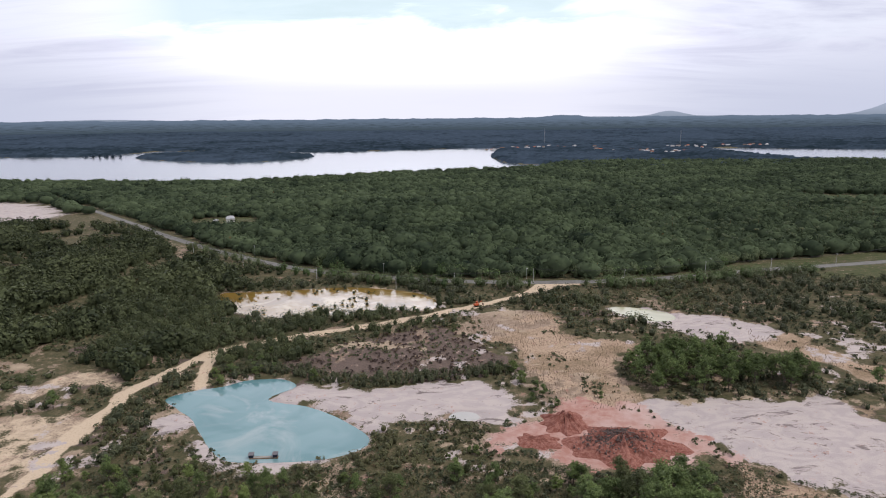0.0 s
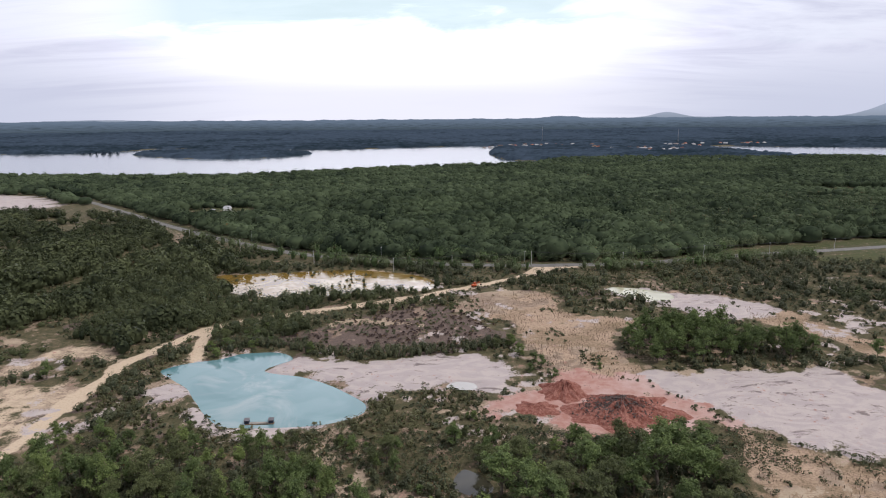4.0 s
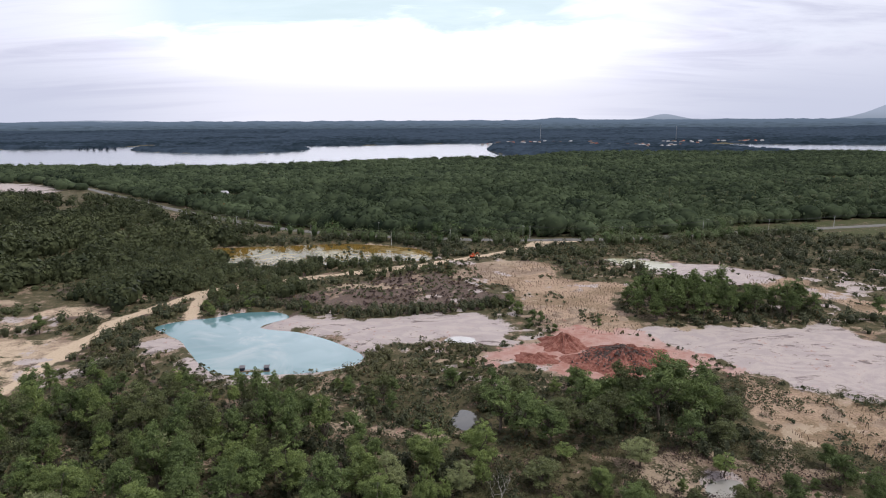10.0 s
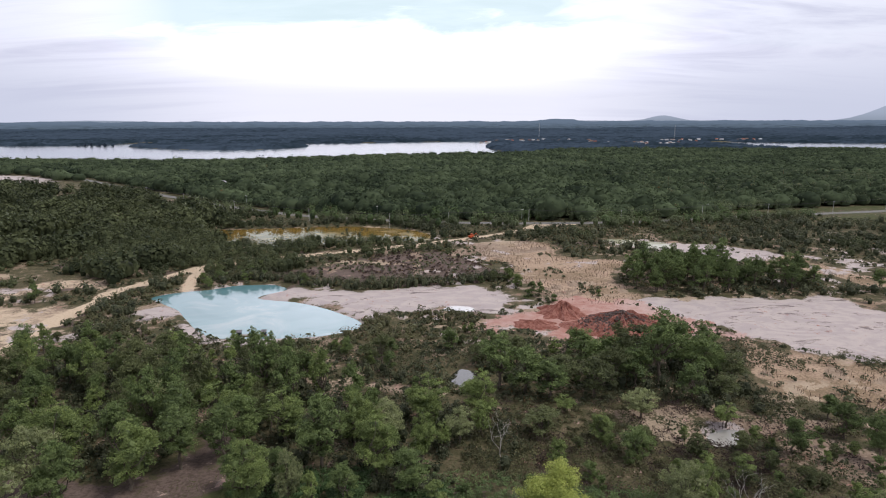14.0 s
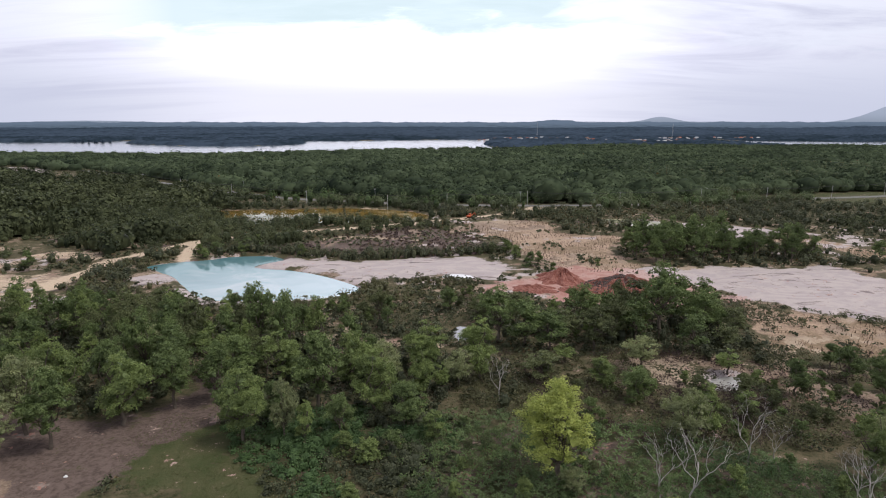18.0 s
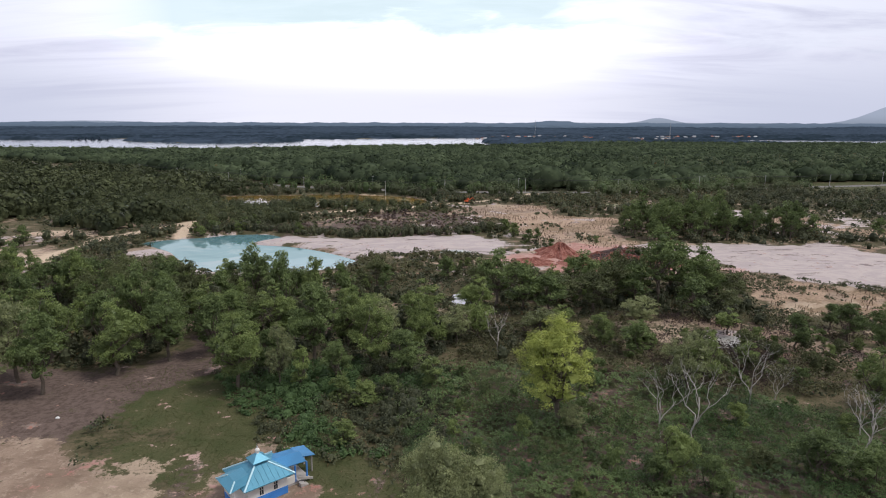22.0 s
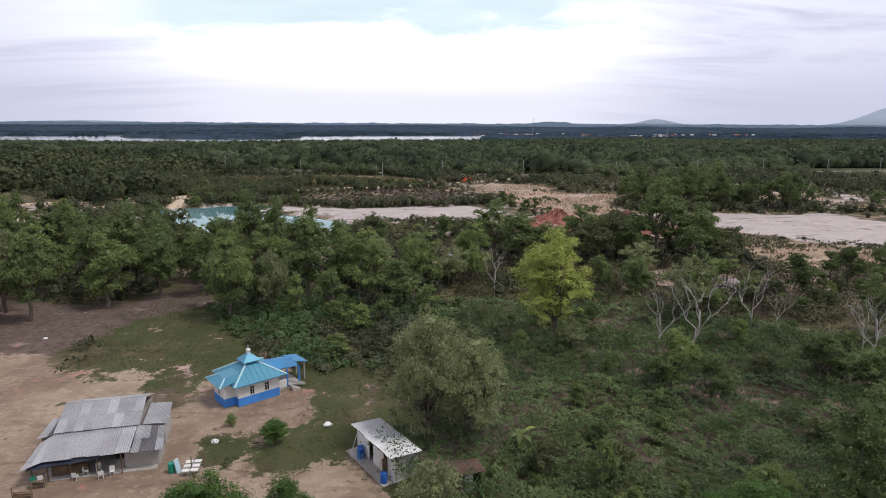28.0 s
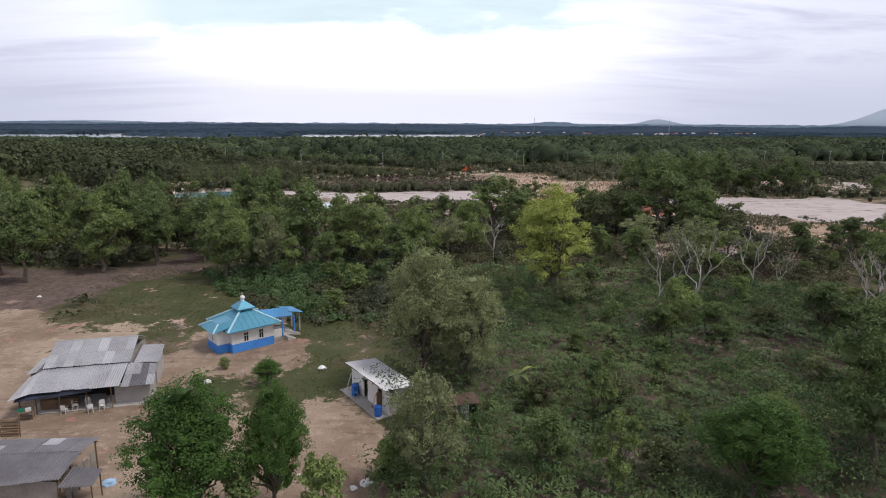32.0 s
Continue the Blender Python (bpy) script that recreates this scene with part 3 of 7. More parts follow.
pool("water_pond_turquoise", POND_BLUE, -0.55, WATER_BLUE, "milky turquoise pond in an old sand pit", 1.0)
pool("water_pond_ochre", POND_OCHRE, -0.55, WATER_OCHRE, "still ochre-brown pond with dead stems", 1.0)
pool("water_pond_green", POND_GREEN, -0.55, WATER_GREEN, "shallow milky green pool on pale sand", 1.0)
pool("water_pool", POOL_A, -0.5, WATER_PALE, "shallow pale pool on a sand spit", 0.5)
pool("water_puddle", PUDDLE, -0.20, WATER_PALE, "small pale puddle beside a sandy trail", 0.5)
pool("water_ditch", DITCH, -0.6, WATER_DARK, "small dark ditch pool among trees", 0.5)
pool("water_lake", LAKE, LAKE_LEVEL, WATER_LAKE, "wide calm lake beyond the forest", 6.0)
pool("water_lake_east", LAKE_EAST, LAKE_LEVEL, WATER_LAKE, "calm inlet of the lake behind trees", 6.0)

# asphalt road
line = smooth(ROAD_LINE, False, 8)
turn_ = np.gradient(line, axis=0)
side = np.stack([turn_[:, 1], -turn_[:, 0]], 1) / np.linalg.norm(turn_, axis=1)[:, None]
rv, rf = [], []
for o, lift_ in ((-4.4, -0.3), (-3.6, 0.22), (0, 0.30), (3.6, 0.22), (4.4, -0.3)):
    q = line + side * o
    rv.append(np.column_stack([q, ground_z(line[:, 0], line[:, 1]) + lift_]))
m_ = len(line)
rv = np.concatenate(rv)
for s in range(4):
    a = np.arange(m_ - 1) + s * m_
    rf.append(np.stack([a, a + m_, a + m_ + 1, a + 1], 1))
tagged(new("road", mesh_of("road", rv, np.concatenate(rf), ASPHALT)), "grey two-lane asphalt road winding through woods", "road", kind="structure")


# ---------------------------------------------------------------- plants
def part(name, data, mat, parent, label=""):
    """Links a mesh or a bmesh as one object under a thing."""
    if isinstance(data, bmesh.types.BMesh):
        me = bpy.data.meshes.new(name)
        data.to_mesh(me)
        data.free()
    else:
        me = data
    if mat is not None and not me.materials:
        me.materials.append(mat)
    ob = new(name, me)
    ob.parent = parent
    return tagged(ob, label)


def cards(rng, centre, normal, size, slim=0.55, fold=0.18):
    """Leaf sprays: a folded lozenge at each centre. Returns verts and triangles."""
    m = len(centre)
    normal = normal / (np.linalg.norm(normal, axis=1)[:, None] + 1e-9)
    spin = rng.randn(m, 3)
    along = np.cross(normal, spin)
    along /= np.linalg.norm(along, axis=1)[:, None] + 1e-9
    across = np.cross(normal, along)
    s = np.broadcast_to(np.asarray(size, float), (m,))[:, None]
    v = np.empty((m, 4, 3))
    v[:, 0] = centre - along * s * 0.5
    v[:, 1] = centre + across * s * slim * 0.5 + normal * s * fold
    v[:, 2] = centre + along * s * 0.5 - normal * s * 0.08
    v[:, 3] = centre - across * s * slim * 0.5 + normal * s * fold * 0.6
    b = np.arange(m)[:, None] * 4
    f = np.concatenate([b + np.array([[0, 1, 2]]), b + np.array([[0, 2, 3]])])
    return v.reshape(-1, 3), f


def tube(points, radii, sides=6):
    """A tapered tube along points."""
    p, out, faces = np.array(points, float), [], []
    for a in range(len(p)):
        d = p[min(a + 1, len(p) - 1)] - p[max(a - 1, 0)]
        d /= np.linalg.norm(d) + 1e-9
        u = np.cross(d, (0.3, 1, 0.2))
        u /= np.linalg.norm(u) + 1e-9
        w = np.cross(d, u)
        for s in range(sides):
            g = 2 * math.pi * s / sides
            out.append(p[a] + radii[a] * (math.cos(g) * u + math.sin(g) * w))
    for a in range(len(p) - 1):
        for s in range(sides):
            i0, i1 = a * sides + s, a * sides + (s + 1) % sides
            faces += [(i0, i1, i1 + sides), (i0, i1 + sides, i0 + sides)]
    return np.array(out), np.array(faces)


def joined(pieces):
    vs, fs, base = [], [], 0
    for v, f in pieces:
        vs.append(v)
        fs.append(f + base)
        base += len(v)
    return np.concatenate(vs), np.concatenate(fs)


def bent(rng, a, b, sag=0.12, count=4):
    """A crooked line from a to b."""
    a, b = np.array(a, float), np.array(b, float)
    s = np.linspace(0, 1, count)[:, None]
    p = a + (b - a) * s
    p[1:-1] += rng.randn(count - 2, 3) * np.linalg.norm(b - a) * sag * 0.5
    return p


def ball(level):
    bm = bmesh.new()
    bmesh.ops.create_icosphere(bm, subdivisions=level, radius=1.0)
    v = np.array([tuple(q.co) for q in bm.verts])
    f = np.array([[q.index for q in p.verts] for p in bm.faces])
    bm.free()
    return v, f


BALL = ball(1)


def tree_kind(seed, tall, wide, bole, leaves, leaf, leaf_mat, lobes=9, bark=None, open_=0.0, label="", name="tree"):
    """A tree at the origin: a trunk with limbs, and a crown of leaf sprays in uneven lobes."""
    rng = np.random.RandomState(seed)
    centre = np.array([0, 0, (tall + bole) / 2])
    half = np.array([wide / 2, wide / 2, (tall - bole) / 2])
    sizes = rng.uniform(0.11, 0.24, lobes + 1) * wide * (1 - open_ * 0.3)
    spots = []
    for j in range(lobes):
        d = rng.randn(3)
        d /= np.linalg.norm(d)
        d[:2] *= 1.0 - 0.3 * max(0.0, d[2])
        spots.append(centre + d * (half - sizes[j] * np.array([0.85, 0.85, 0.75])) * rng.uniform(0.6, 1.0))
    spots.append(centre + np.array([0, 0, half[2] - sizes[-1] * 0.8]))
    spots = np.array(spots)
    top = np.array([rng.uniform(-.05, .05) * wide, rng.uniform(-.05, .05) * wide, bole + (tall - bole) * 0.3])
    r0 = 0.022 * tall + 0.04
    pieces = [tube(bent(rng, (0, 0, -0.4), top, 0.08, 5), np.linspace(r0, r0 * 0.55, 5), 7)]
    for q in spots:
        start = top * rng.uniform(0.55, 1.0)
        pieces.append(tube(bent(rng, start, q, 0.2, 4), np.linspace(r0 * 0.45, r0 * 0.1, 4), 5))
    root = new(name)
    part("trunk", mesh_of("trunk", *joined(pieces), bark or BARK, True), None, root)
    # each lobe carries tufts of leaf sprays, lighter and darker by turns
    tufts, spread, tone = [], [], []
    for q, r in zip(spots, sizes):
        for _ in range(max(5, int(9 * r / sizes.mean()))):
            d = rng.randn(3)
            d[2] = abs(d[2]) * 0.9 - 0.25
            d /= np.linalg.norm(d)
            tufts.append(q + d * r * rng.uniform(0.55, 1.05) * np.array([1, 1, 1.0]))
            spread.append(r * rng.uniform(0.26, 0.50))
            tone.append(rng.rand())
    tufts, spread, tone = np.array(tufts), np.array(spread), np.array(tone)
    share = spread ** 2
    pick = rng.choice(len(tufts), leaves, p=share / share.sum())
    d = rng.randn(leaves, 3)
    d /= np.linalg.norm(d, axis=1)[:, None]
    d[:, 2] = np.where(d[:, 2] < -0.3, -d[:, 2], d[:, 2])
    reach = spread[pick] * (0.35 + 0.85 * rng.rand(leaves))
    at = tufts[pick] + d * reach[:, None] * np.array([1, 1, 0.95])
    normal = d * 0.85 + np.array([0, 0, 0.32]) + rng.randn(leaves, 3) * 0.42
    pieces = [cards(rng, at, normal, leaf * rng.uniform(0.55, 1.3, leaves))]
    values = [np.repeat(tone[pick], 4)]
    # a ball inside each lobe, its leaf tone darkened for the shade within
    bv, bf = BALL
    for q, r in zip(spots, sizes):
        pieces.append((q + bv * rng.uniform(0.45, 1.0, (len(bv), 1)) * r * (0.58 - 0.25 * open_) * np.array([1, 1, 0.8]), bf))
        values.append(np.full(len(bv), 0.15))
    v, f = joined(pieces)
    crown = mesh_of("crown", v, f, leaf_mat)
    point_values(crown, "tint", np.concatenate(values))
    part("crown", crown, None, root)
    return tagged(root, label, "tree", "trees")


def dead_kind(seed, tall, label):
    """A bare, bleached tree of forked limbs."""
    rng = np.random.RandomState(seed)

    def fork(a, d, length, r, depth, out):
        line_ = bent(rng, a, a + d * length, 0.12, 4)
        out.append(tube(line_, np.linspace(r, r * 0.62, 4), 5))
        if depth == 0:
            return
        for _ in range(2):
            e = d + rng.randn(3) * np.array([0.55, 0.55, 0.3])
            e[2] = abs(e[2]) * 0.8 + 0.3
            e /= np.linalg.norm(e)
            fork(line_[rng.randint(2, 4)], e, length * rng.uniform(0.55, 0.85), r * 0.60, depth - 1, out)

    root = new("dead_tree")
    top = np.array([0.03 * tall, 0, 0.22 * tall])
    r0 = tall * 0.008 + 0.02
    part("trunk", mesh_of("trunk", *tube(bent(rng, (0, 0, -0.3), top, 0.1, 4), np.linspace(r0, r0 * 0.8, 4), 6), BARK_PALE, True), None, root)
    turn_ = rng.rand() * 6
    for q in range(3):
        limb = []
        d = np.array([math.cos(turn_ + q * 2.1) * (0.2 + 0.25 * q), math.sin(turn_ + q * 2.1) * (0.2 + 0.25 * q), 1.0])
        fork(top * (1.0 if q < 3 else 0.7), d / np.linalg.norm(d), tall * rng.uniform(0.26, 0.34), r0 * 0.66, 4, limb)
        part("limb", mesh_of("limb", *joined(limb), BARK_PALE, True), None, root)
    return tagged(root, label, "dead tree", "dead trees")


def free(x, y, gap=0.0, open_zones=(), bare=True):
    """Where plants may stand: off water, tracks, roads and (with bare) open sand."""
    x, y = np.asarray(x, float), np.asarray(y, float)
    ok = np.ones(x.shape, bool)
    for z in WATERS + (TRACK, INLET, TRACK_MOUTH) + tuple(open_zones):
        ok &= z.depth(x, y) < -gap
    ok &= ROAD.depth(x, y) < -gap - 1
    if bare:
        for z in BARE:
            ok &= z.depth(x, y) < -gap
    return ok


def scatter(rng, x0, x1, y0, y1, gap, wide=0.80, pad=30):
    """Uneven places, one to a cell of about gap metres, inside the stretch that can be seen from the south."""
    a, b = np.meshgrid(np.arange(x0, x1, gap), np.arange(y0, y1, gap))
    a, b = a.ravel() + rng.uniform(-.75, .75, a.size) * gap, b.ravel() + rng.uniform(-.75, .75, b.size) * gap
    keep = np.abs(a) < b * wide + pad
    return a[keep], b[keep]


def thicket(name, rng, x, y, tall, wide, count, leaf, mat, label, category, lift=0.35, core=1.0, low=-0.1, group="", wild=0.38, slim=0.7, mound=0.0, outward=1.0, fold=0.18):
    """Many plants in one mesh: each a dome of leaf sprays round a low core."""
    m = len(x)
    if m == 0:
        return None
    z = ground_z(x, y) + mound * (0.65 * vnoise(x, y, 5.5, 35) + 0.35 * vnoise(x, y, 2.6, 36)) ** 1.5
    tint = np.clip(0.75 * rng.rand(m) ** 1.3 + 0.9 * vnoise(x, y, 24, 33) * vnoise(x, y, 5, 34) + 0.7 * (vnoise(x, y, 75, 37) - 0.5) + 0.1 * rng.rand(m), 0, 1)
    tufts = max(3, count // 6)
    hub = rng.randn(m, tufts, 3)
    hub /= np.linalg.norm(hub, axis=2)[:, :, None]
    hub = np.take_along_axis(hub * rng.uniform(0.8, 1.2, (m, tufts, 1)), rng.randint(0, tufts, (m, count))[:, :, None], 1)
    d = hub + rng.randn(m, count, 3) * 0.30
    size_ = np.linalg.norm(d, axis=2)[:, :, None]
    d[:, :, 2] = np.where(d[:, :, 2] < low * size_[:, :, 0], -d[:, :, 2], d[:, :, 2])
    d *= np.clip(size_, 0.6, 1.25) / (size_ + 1e-9)
    tall, wide = np.broadcast_to(tall, (m,)), np.broadcast_to(wide, (m,))
    radius = np.stack([wide / 2, wide / 2, tall * (1 - lift)], 1)
    centre = np.stack([x, y, z + tall * lift], 1)
    bump = 0.72 + 0.38 * rng.rand(m, count)
    at = centre[:, None] + d * radius[:, None] * bump[:, :, None]
    normal = (d * outward + np.array([0, 0, 0.5]) + rng.randn(m, count, 3) * wild).reshape(-1, 3)
    size = (np.broadcast_to(leaf, (m,))[:, None] * rng.uniform(0.65, 1.35, (m, count))).ravel()
    pieces = [cards(rng, at.reshape(-1, 3), normal, size, slim, fold)]
    values = [np.repeat(np.clip(tint[:, None] + 0.5 * (np.sin(hub.sum(2) * 37.0) * 0.5), 0, 1).ravel(), 4)]
    if core:
        ring = 6
        g = np.arange(ring) * 2 * math.pi / ring
        shape = [np.stack([np.cos(g) * r, np.sin(g) * r, np.full(ring, h)], 1) for r, h in ((0.34, -0.7), (0.5, 0.0), (0.3, 0.44))]
        shape = np.concatenate(shape + [np.array([[0, 0, 0.56]])])
        tri = []
        for lv in range(2):
            for s in range(ring):
                p0, p1 = lv * ring + s, lv * ring + (s + 1) % ring
                tri += [(p0, p1, p1 + ring), (p0, p1 + ring, p0 + ring)]
        tri += [(2 * ring + s, 2 * ring + (s + 1) % ring, 3 * ring) for s in range(ring)]
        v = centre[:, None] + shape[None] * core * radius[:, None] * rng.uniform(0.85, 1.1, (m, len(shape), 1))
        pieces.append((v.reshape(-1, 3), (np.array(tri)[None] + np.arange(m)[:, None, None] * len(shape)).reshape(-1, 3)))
        # core tone cut to about a third: shade between the sprays, as colour
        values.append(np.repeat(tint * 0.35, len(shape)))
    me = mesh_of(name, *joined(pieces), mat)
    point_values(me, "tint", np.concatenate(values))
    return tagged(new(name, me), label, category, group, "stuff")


def canopy(name, rng, x, y, tall, wide, sprays, mat, label, category="forest", skin=0.96, ragged=0.11, leafy=0.14):
    """A closed wood: each crown a lumpy dome of twigs clad in leaf sprays, all in one mesh."""
    m, ring = len(x), 9
    z = ground_z(x, y)
    g = np.arange(ring) * 2 * math.pi / ring
    shape = [np.stack([np.cos(g + o) * r, np.sin(g + o) * r, np.full(ring, h)], 1) for r, h, o in ((0.80, 0.15, 0), (1.0, 0.52, 0.35), (0.80, 0.80, 0), (0.42, 0.96, 0.35))]
    shape = np.concatenate(shape + [np.array([[0, 0, 1.0]])])
    tri = []
    for lv in range(3):
        for s in range(ring):
            p0, p1 = lv * ring + s, lv * ring + (s + 1) % ring
            tri += [(p0, p1, p1 + ring), (p0, p1 + ring, p0 + ring)]
    tri += [(3 * ring + s, 3 * ring + (s + 1) % ring, 4 * ring) for s in range(ring)]
    n = len(shape)
    foot, size = np.stack([x, y, z], 1), np.stack([wide / 2, wide / 2, tall], 1)
    v = foot[:, None] + shape[None] * size[:, None] * rng.uniform([0.74, 0.74, 0.88], [1.16, 1.16, 1.07], (m, n, 3))
    tint = np.clip(0.12 + 0.55 * rng.rand(m) ** 1.2 + 0.8 * (vnoise(x, y, 60, 37) - 0.5) + 0.3 * (vnoise(x, y, 18, 33) - 0.4), 0, 1)
    pick = rng.randint(ring, n, (m, sprays))
    at = np.take_along_axis(v, pick[:, :, None], 1) + rng.randn(m, sprays, 3) * (wide * ragged)[:, None, None] * np.array([1, 1, 0.7])
    normal = at - foot[:, None] - np.array([0, 0, 0.45]) * tall[:, None, None]
    normal = normal / (np.linalg.norm(normal, axis=2)[:, :, None] + 1e-6) + rng.randn(m, sprays, 3) * 0.25
    leaf = (wide[:, None] * rng.uniform(0.65, 1.35, (m, sprays)) * leafy).ravel()
    v = foot[:, None] + (v - foot[:, None]) * skin
    me = mesh_of(name, *joined([(v.reshape(-1, 3), (np.array(tri)[None] + np.arange(m)[:, None, None] * n).reshape(-1, 3)),
                                cards(rng, at.reshape(-1, 3), normal.reshape(-1, 3), leaf, 0.8, 0.18)]), mat, True)
    flock = np.clip(tint[:, None] + rng.uniform(-0.14, 0.14, (m, sprays)), 0, 1)
    point_values(me, "tint", np.concatenate([np.repeat(tint, n) * rng.uniform(0.7, 1.0, m * n), np.repeat(flock.ravel(), 4)]))
    return tagged(new(name, me), label, category, "", "stuff")


def fern_clumps(name, rng, x, y, reach, fronds, mat, label, mound):
    """Arching fronds, each a tapered, drooping strip, round every place."""
    m = len(x)
    z = ground_z(x, y) + mound * (0.65 * vnoise(x, y, 5.5, 35) + 0.35 * vnoise(x, y, 2.6, 36)) ** 1.5
    g = rng.rand(m, 1) * 6.28 + np.arange(fronds)[None] * 6.28 / fronds + rng.randn(m, fronds) * 0.25
    r = reach[:, None] * rng.uniform(0.7, 1.25, (m, fronds))
    rise = r * rng.uniform(0.45, 0.95, (m, fronds))
    out = np.stack([np.cos(g), np.sin(g), 0 * g], 2)
    side = np.stack([-np.sin(g), np.cos(g), 0 * g], 2)
    foot = np.stack([x, y, z], 1)[:, None] + 0 * out
    up = np.array([0, 0, 1.0])
    w = (r * 0.10)[:, :, None]
    one = foot + out * (r * 0.35)[:, :, None] + up * (rise * 0.75)[:, :, None]
    two = foot + out * (r * 0.75)[:, :, None] + up * (rise * 0.95)[:, :, None]
    tip = foot + out * r[:, :, None] + up * (rise * 0.7)[:, :, None]
    v = np.stack([foot, one - side * w * 0.8, one + side * w * 0.8, two - side * w, two + side * w, tip], 2)
    b = np.arange(m * fronds)[:, None] * 6
    f = np.concatenate([b + np.array([t]) for t in ((0, 2, 1), (1, 2, 4), (1, 4, 3), (3, 4, 5))])
    me = mesh_of(name, v.reshape(-1, 3), f, mat)
    tint = np.clip(0.5 * rng.rand(m) + 1.3 * (vnoise(x, y, 14, 33) - 0.5) + 0.9 * (vnoise(x, y, 4, 34) - 0.5) + 0.35, 0, 1)
    point_values(me, "tint", np.repeat(tint, fronds * 6))
    return tagged(new(name, me), label, "ferns", "", "stuff")


# far plain beyond the lake, the island, and the wooded cape
rng = np.random.RandomState(11)
rows_, cols_ = 270, 330
fy, fx = np.meshgrid(1440 * (9800 / 1440) ** np.linspace(0, 1, rows_), np.linspace(-0.84, 0.84, cols_), indexing="ij")
fx, fy = (fx * fy).ravel(), (fy + rng.uniform(-4, 4, fy.shape)).ravel()
fx = fx + rng.uniform(-3, 3, fx.shape)
dry = ((LAKE.depth(fx, fy) < -6) & (LAKE_EAST.depth(fx, fy) < -6)) | (ISLE.depth(fx, fy) > 0)
rise = 1.0 + 7.0 * rng.rand(len(fx)) ** 1.5 + 3.0 * vnoise(fx, fy, 140, 38)
fz = np.where(dry, ground_z(fx, fy) + rise, LAKE_LEVEL - 1.0)
q = (np.arange(rows_ - 1)[:, None] * cols_ + np.arange(cols_ - 1)[None]).ravel()
f = np.stack([q, q + 1, q + cols_ + 1, q + cols_], 1)
f = f[dry[f].any(axis=1)]
me = mesh_of("distant_woods", np.stack([fx, fy, fz], 1), f, LEAF_HAZED, True)
# tint rises with distance, painting thicker haze over the farther woods
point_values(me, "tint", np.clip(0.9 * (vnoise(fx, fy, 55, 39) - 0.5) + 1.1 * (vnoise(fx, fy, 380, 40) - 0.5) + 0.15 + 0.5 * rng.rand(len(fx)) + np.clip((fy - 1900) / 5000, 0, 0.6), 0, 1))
tagged(new("distant_woods", me), "woods across the far plain, blue-green haze in their colour", "woods", "", "stuff")

# trees standing in the lake's shallows beside the island
rng = np.random.RandomState(21)
a, b = np.array([-1250., -1222, -1196, -1168, -1146, -1117, -1185, -1155]), np.array([2162., 2158, 2150, 2150, 2147, 2142, 2168, 2160])
thicket("flooded_trees", rng, a, b, rng.uniform(12, 17, len(a)), rng.uniform(11, 19, len(a)), 60, 3.0, LEAF_HAZED, "dark trees standing in the lake's shallow water", "trees", 0.45)

# forest between the road and the lake
rng = np.random.RandomState(12)
a, b = scatter(rng, -1250, 1250, 760, 1620, 13.5)
keep = free(a, b, 4, (CLEARING, GREEN_FIELD)) & (LAKE.depth(a, b) < -10) & (LAKE_EAST.depth(a, b) < -10)
a, b = a[keep], b[keep]
canopy("far_forest", rng, a, b, rng.uniform(8, 13, len(a)), rng.uniform(13, 24, len(a)), 14, LEAF_WOOD, "dense green forest canopy towards the lake")
a, b = scatter(rng, -700, 700, 392, 762, 7.8)
keep = free(a, b, 3.5, (CLEARING, VERGE, VERGE_2, POND_OCHRE)) & ((b > 402) | (np.abs(a) > 90))
line_y = np.interp(a, [p[0] for p in ROAD_LINE], [p[1] for p in ROAD_LINE])
keep &= b > line_y + 6
a, b = a[keep], b[keep]
tall = rng.uniform(5.5, 10.0, len(a)) * (0.55 + 0.9 * vnoise(a, b, 45, 31)) * np.where(rng.rand(len(a)) < 0.12, 1.35, 1.0)
canopy("forest", rng, a, b, tall, tall * rng.uniform(0.8, 1.5, len(a)) + 3.0, 34, LEAF_WOOD, "dense forest of domed green crowns behind the road")

# woods and scrub south of the road
rng = np.random.RandomState(13)
a, b = scatter(rng, -520, 420, 165, 640, 6.2)
line_y = np.interp(a, [p[0] for p in ROAD_LINE], [p[1] for p in ROAD_LINE])
keep = free(a, b, 2.0, (STUBBLE, STUBBLE_EAST, STUBBLE_NORTH, DRY_SCRUB, VERGE, VERGE_2, STUBBLE_PALE, PATH_NORTH)) & (b < line_y - 8)
west = (a < -110) & (b > 235)
thick = vnoise(a, b, 34, 41) * 0.6 + vnoise(a, b, 12, 42) * 0.4
keep &= np.where(west, thick > 0.47, thick > 0.44) & ((b > 232) | (np.abs(a) > 100) | (a > 90)) & ~((a > 85) & (a < 125) & (b < 172))
a, b, west = a[keep], b[keep], west[keep]
near_road = ease(line_y[keep] - b, 75, 35)
tall = np.where(west, rng.uniform(4.0, 10.5, len(a)) * (0.65 + 0.7 * vnoise(a, b, 30, 50)) * (1 - 0.3 * near_road), rng.uniform(1.8, 5.4, len(a)) * np.where(b > 300, 1.15, 0.9))
here = ~west
thicket("scrub_woods", rng, a[here], b[here], tall[here], tall[here] * rng.uniform(1.0, 1.6, here.sum()), 66, np.clip(tall[here] * 0.17, 0.5, 1.15), LEAF_SCRUB, "mixed green scrub and young trees", "woods", 0.4, core=1.0)
canopy("west_woods", rng, a[west], b[west], tall[west], tall[west] * rng.uniform(0.8, 1.3, west.sum()) + 1.0, 84, LEAF_WEST, "open dark green woods with bare patches", "woods", 0.70, 0.10, 0.17)
a, b = scatter(rng, -190, 370, 330, 490, 5.5)
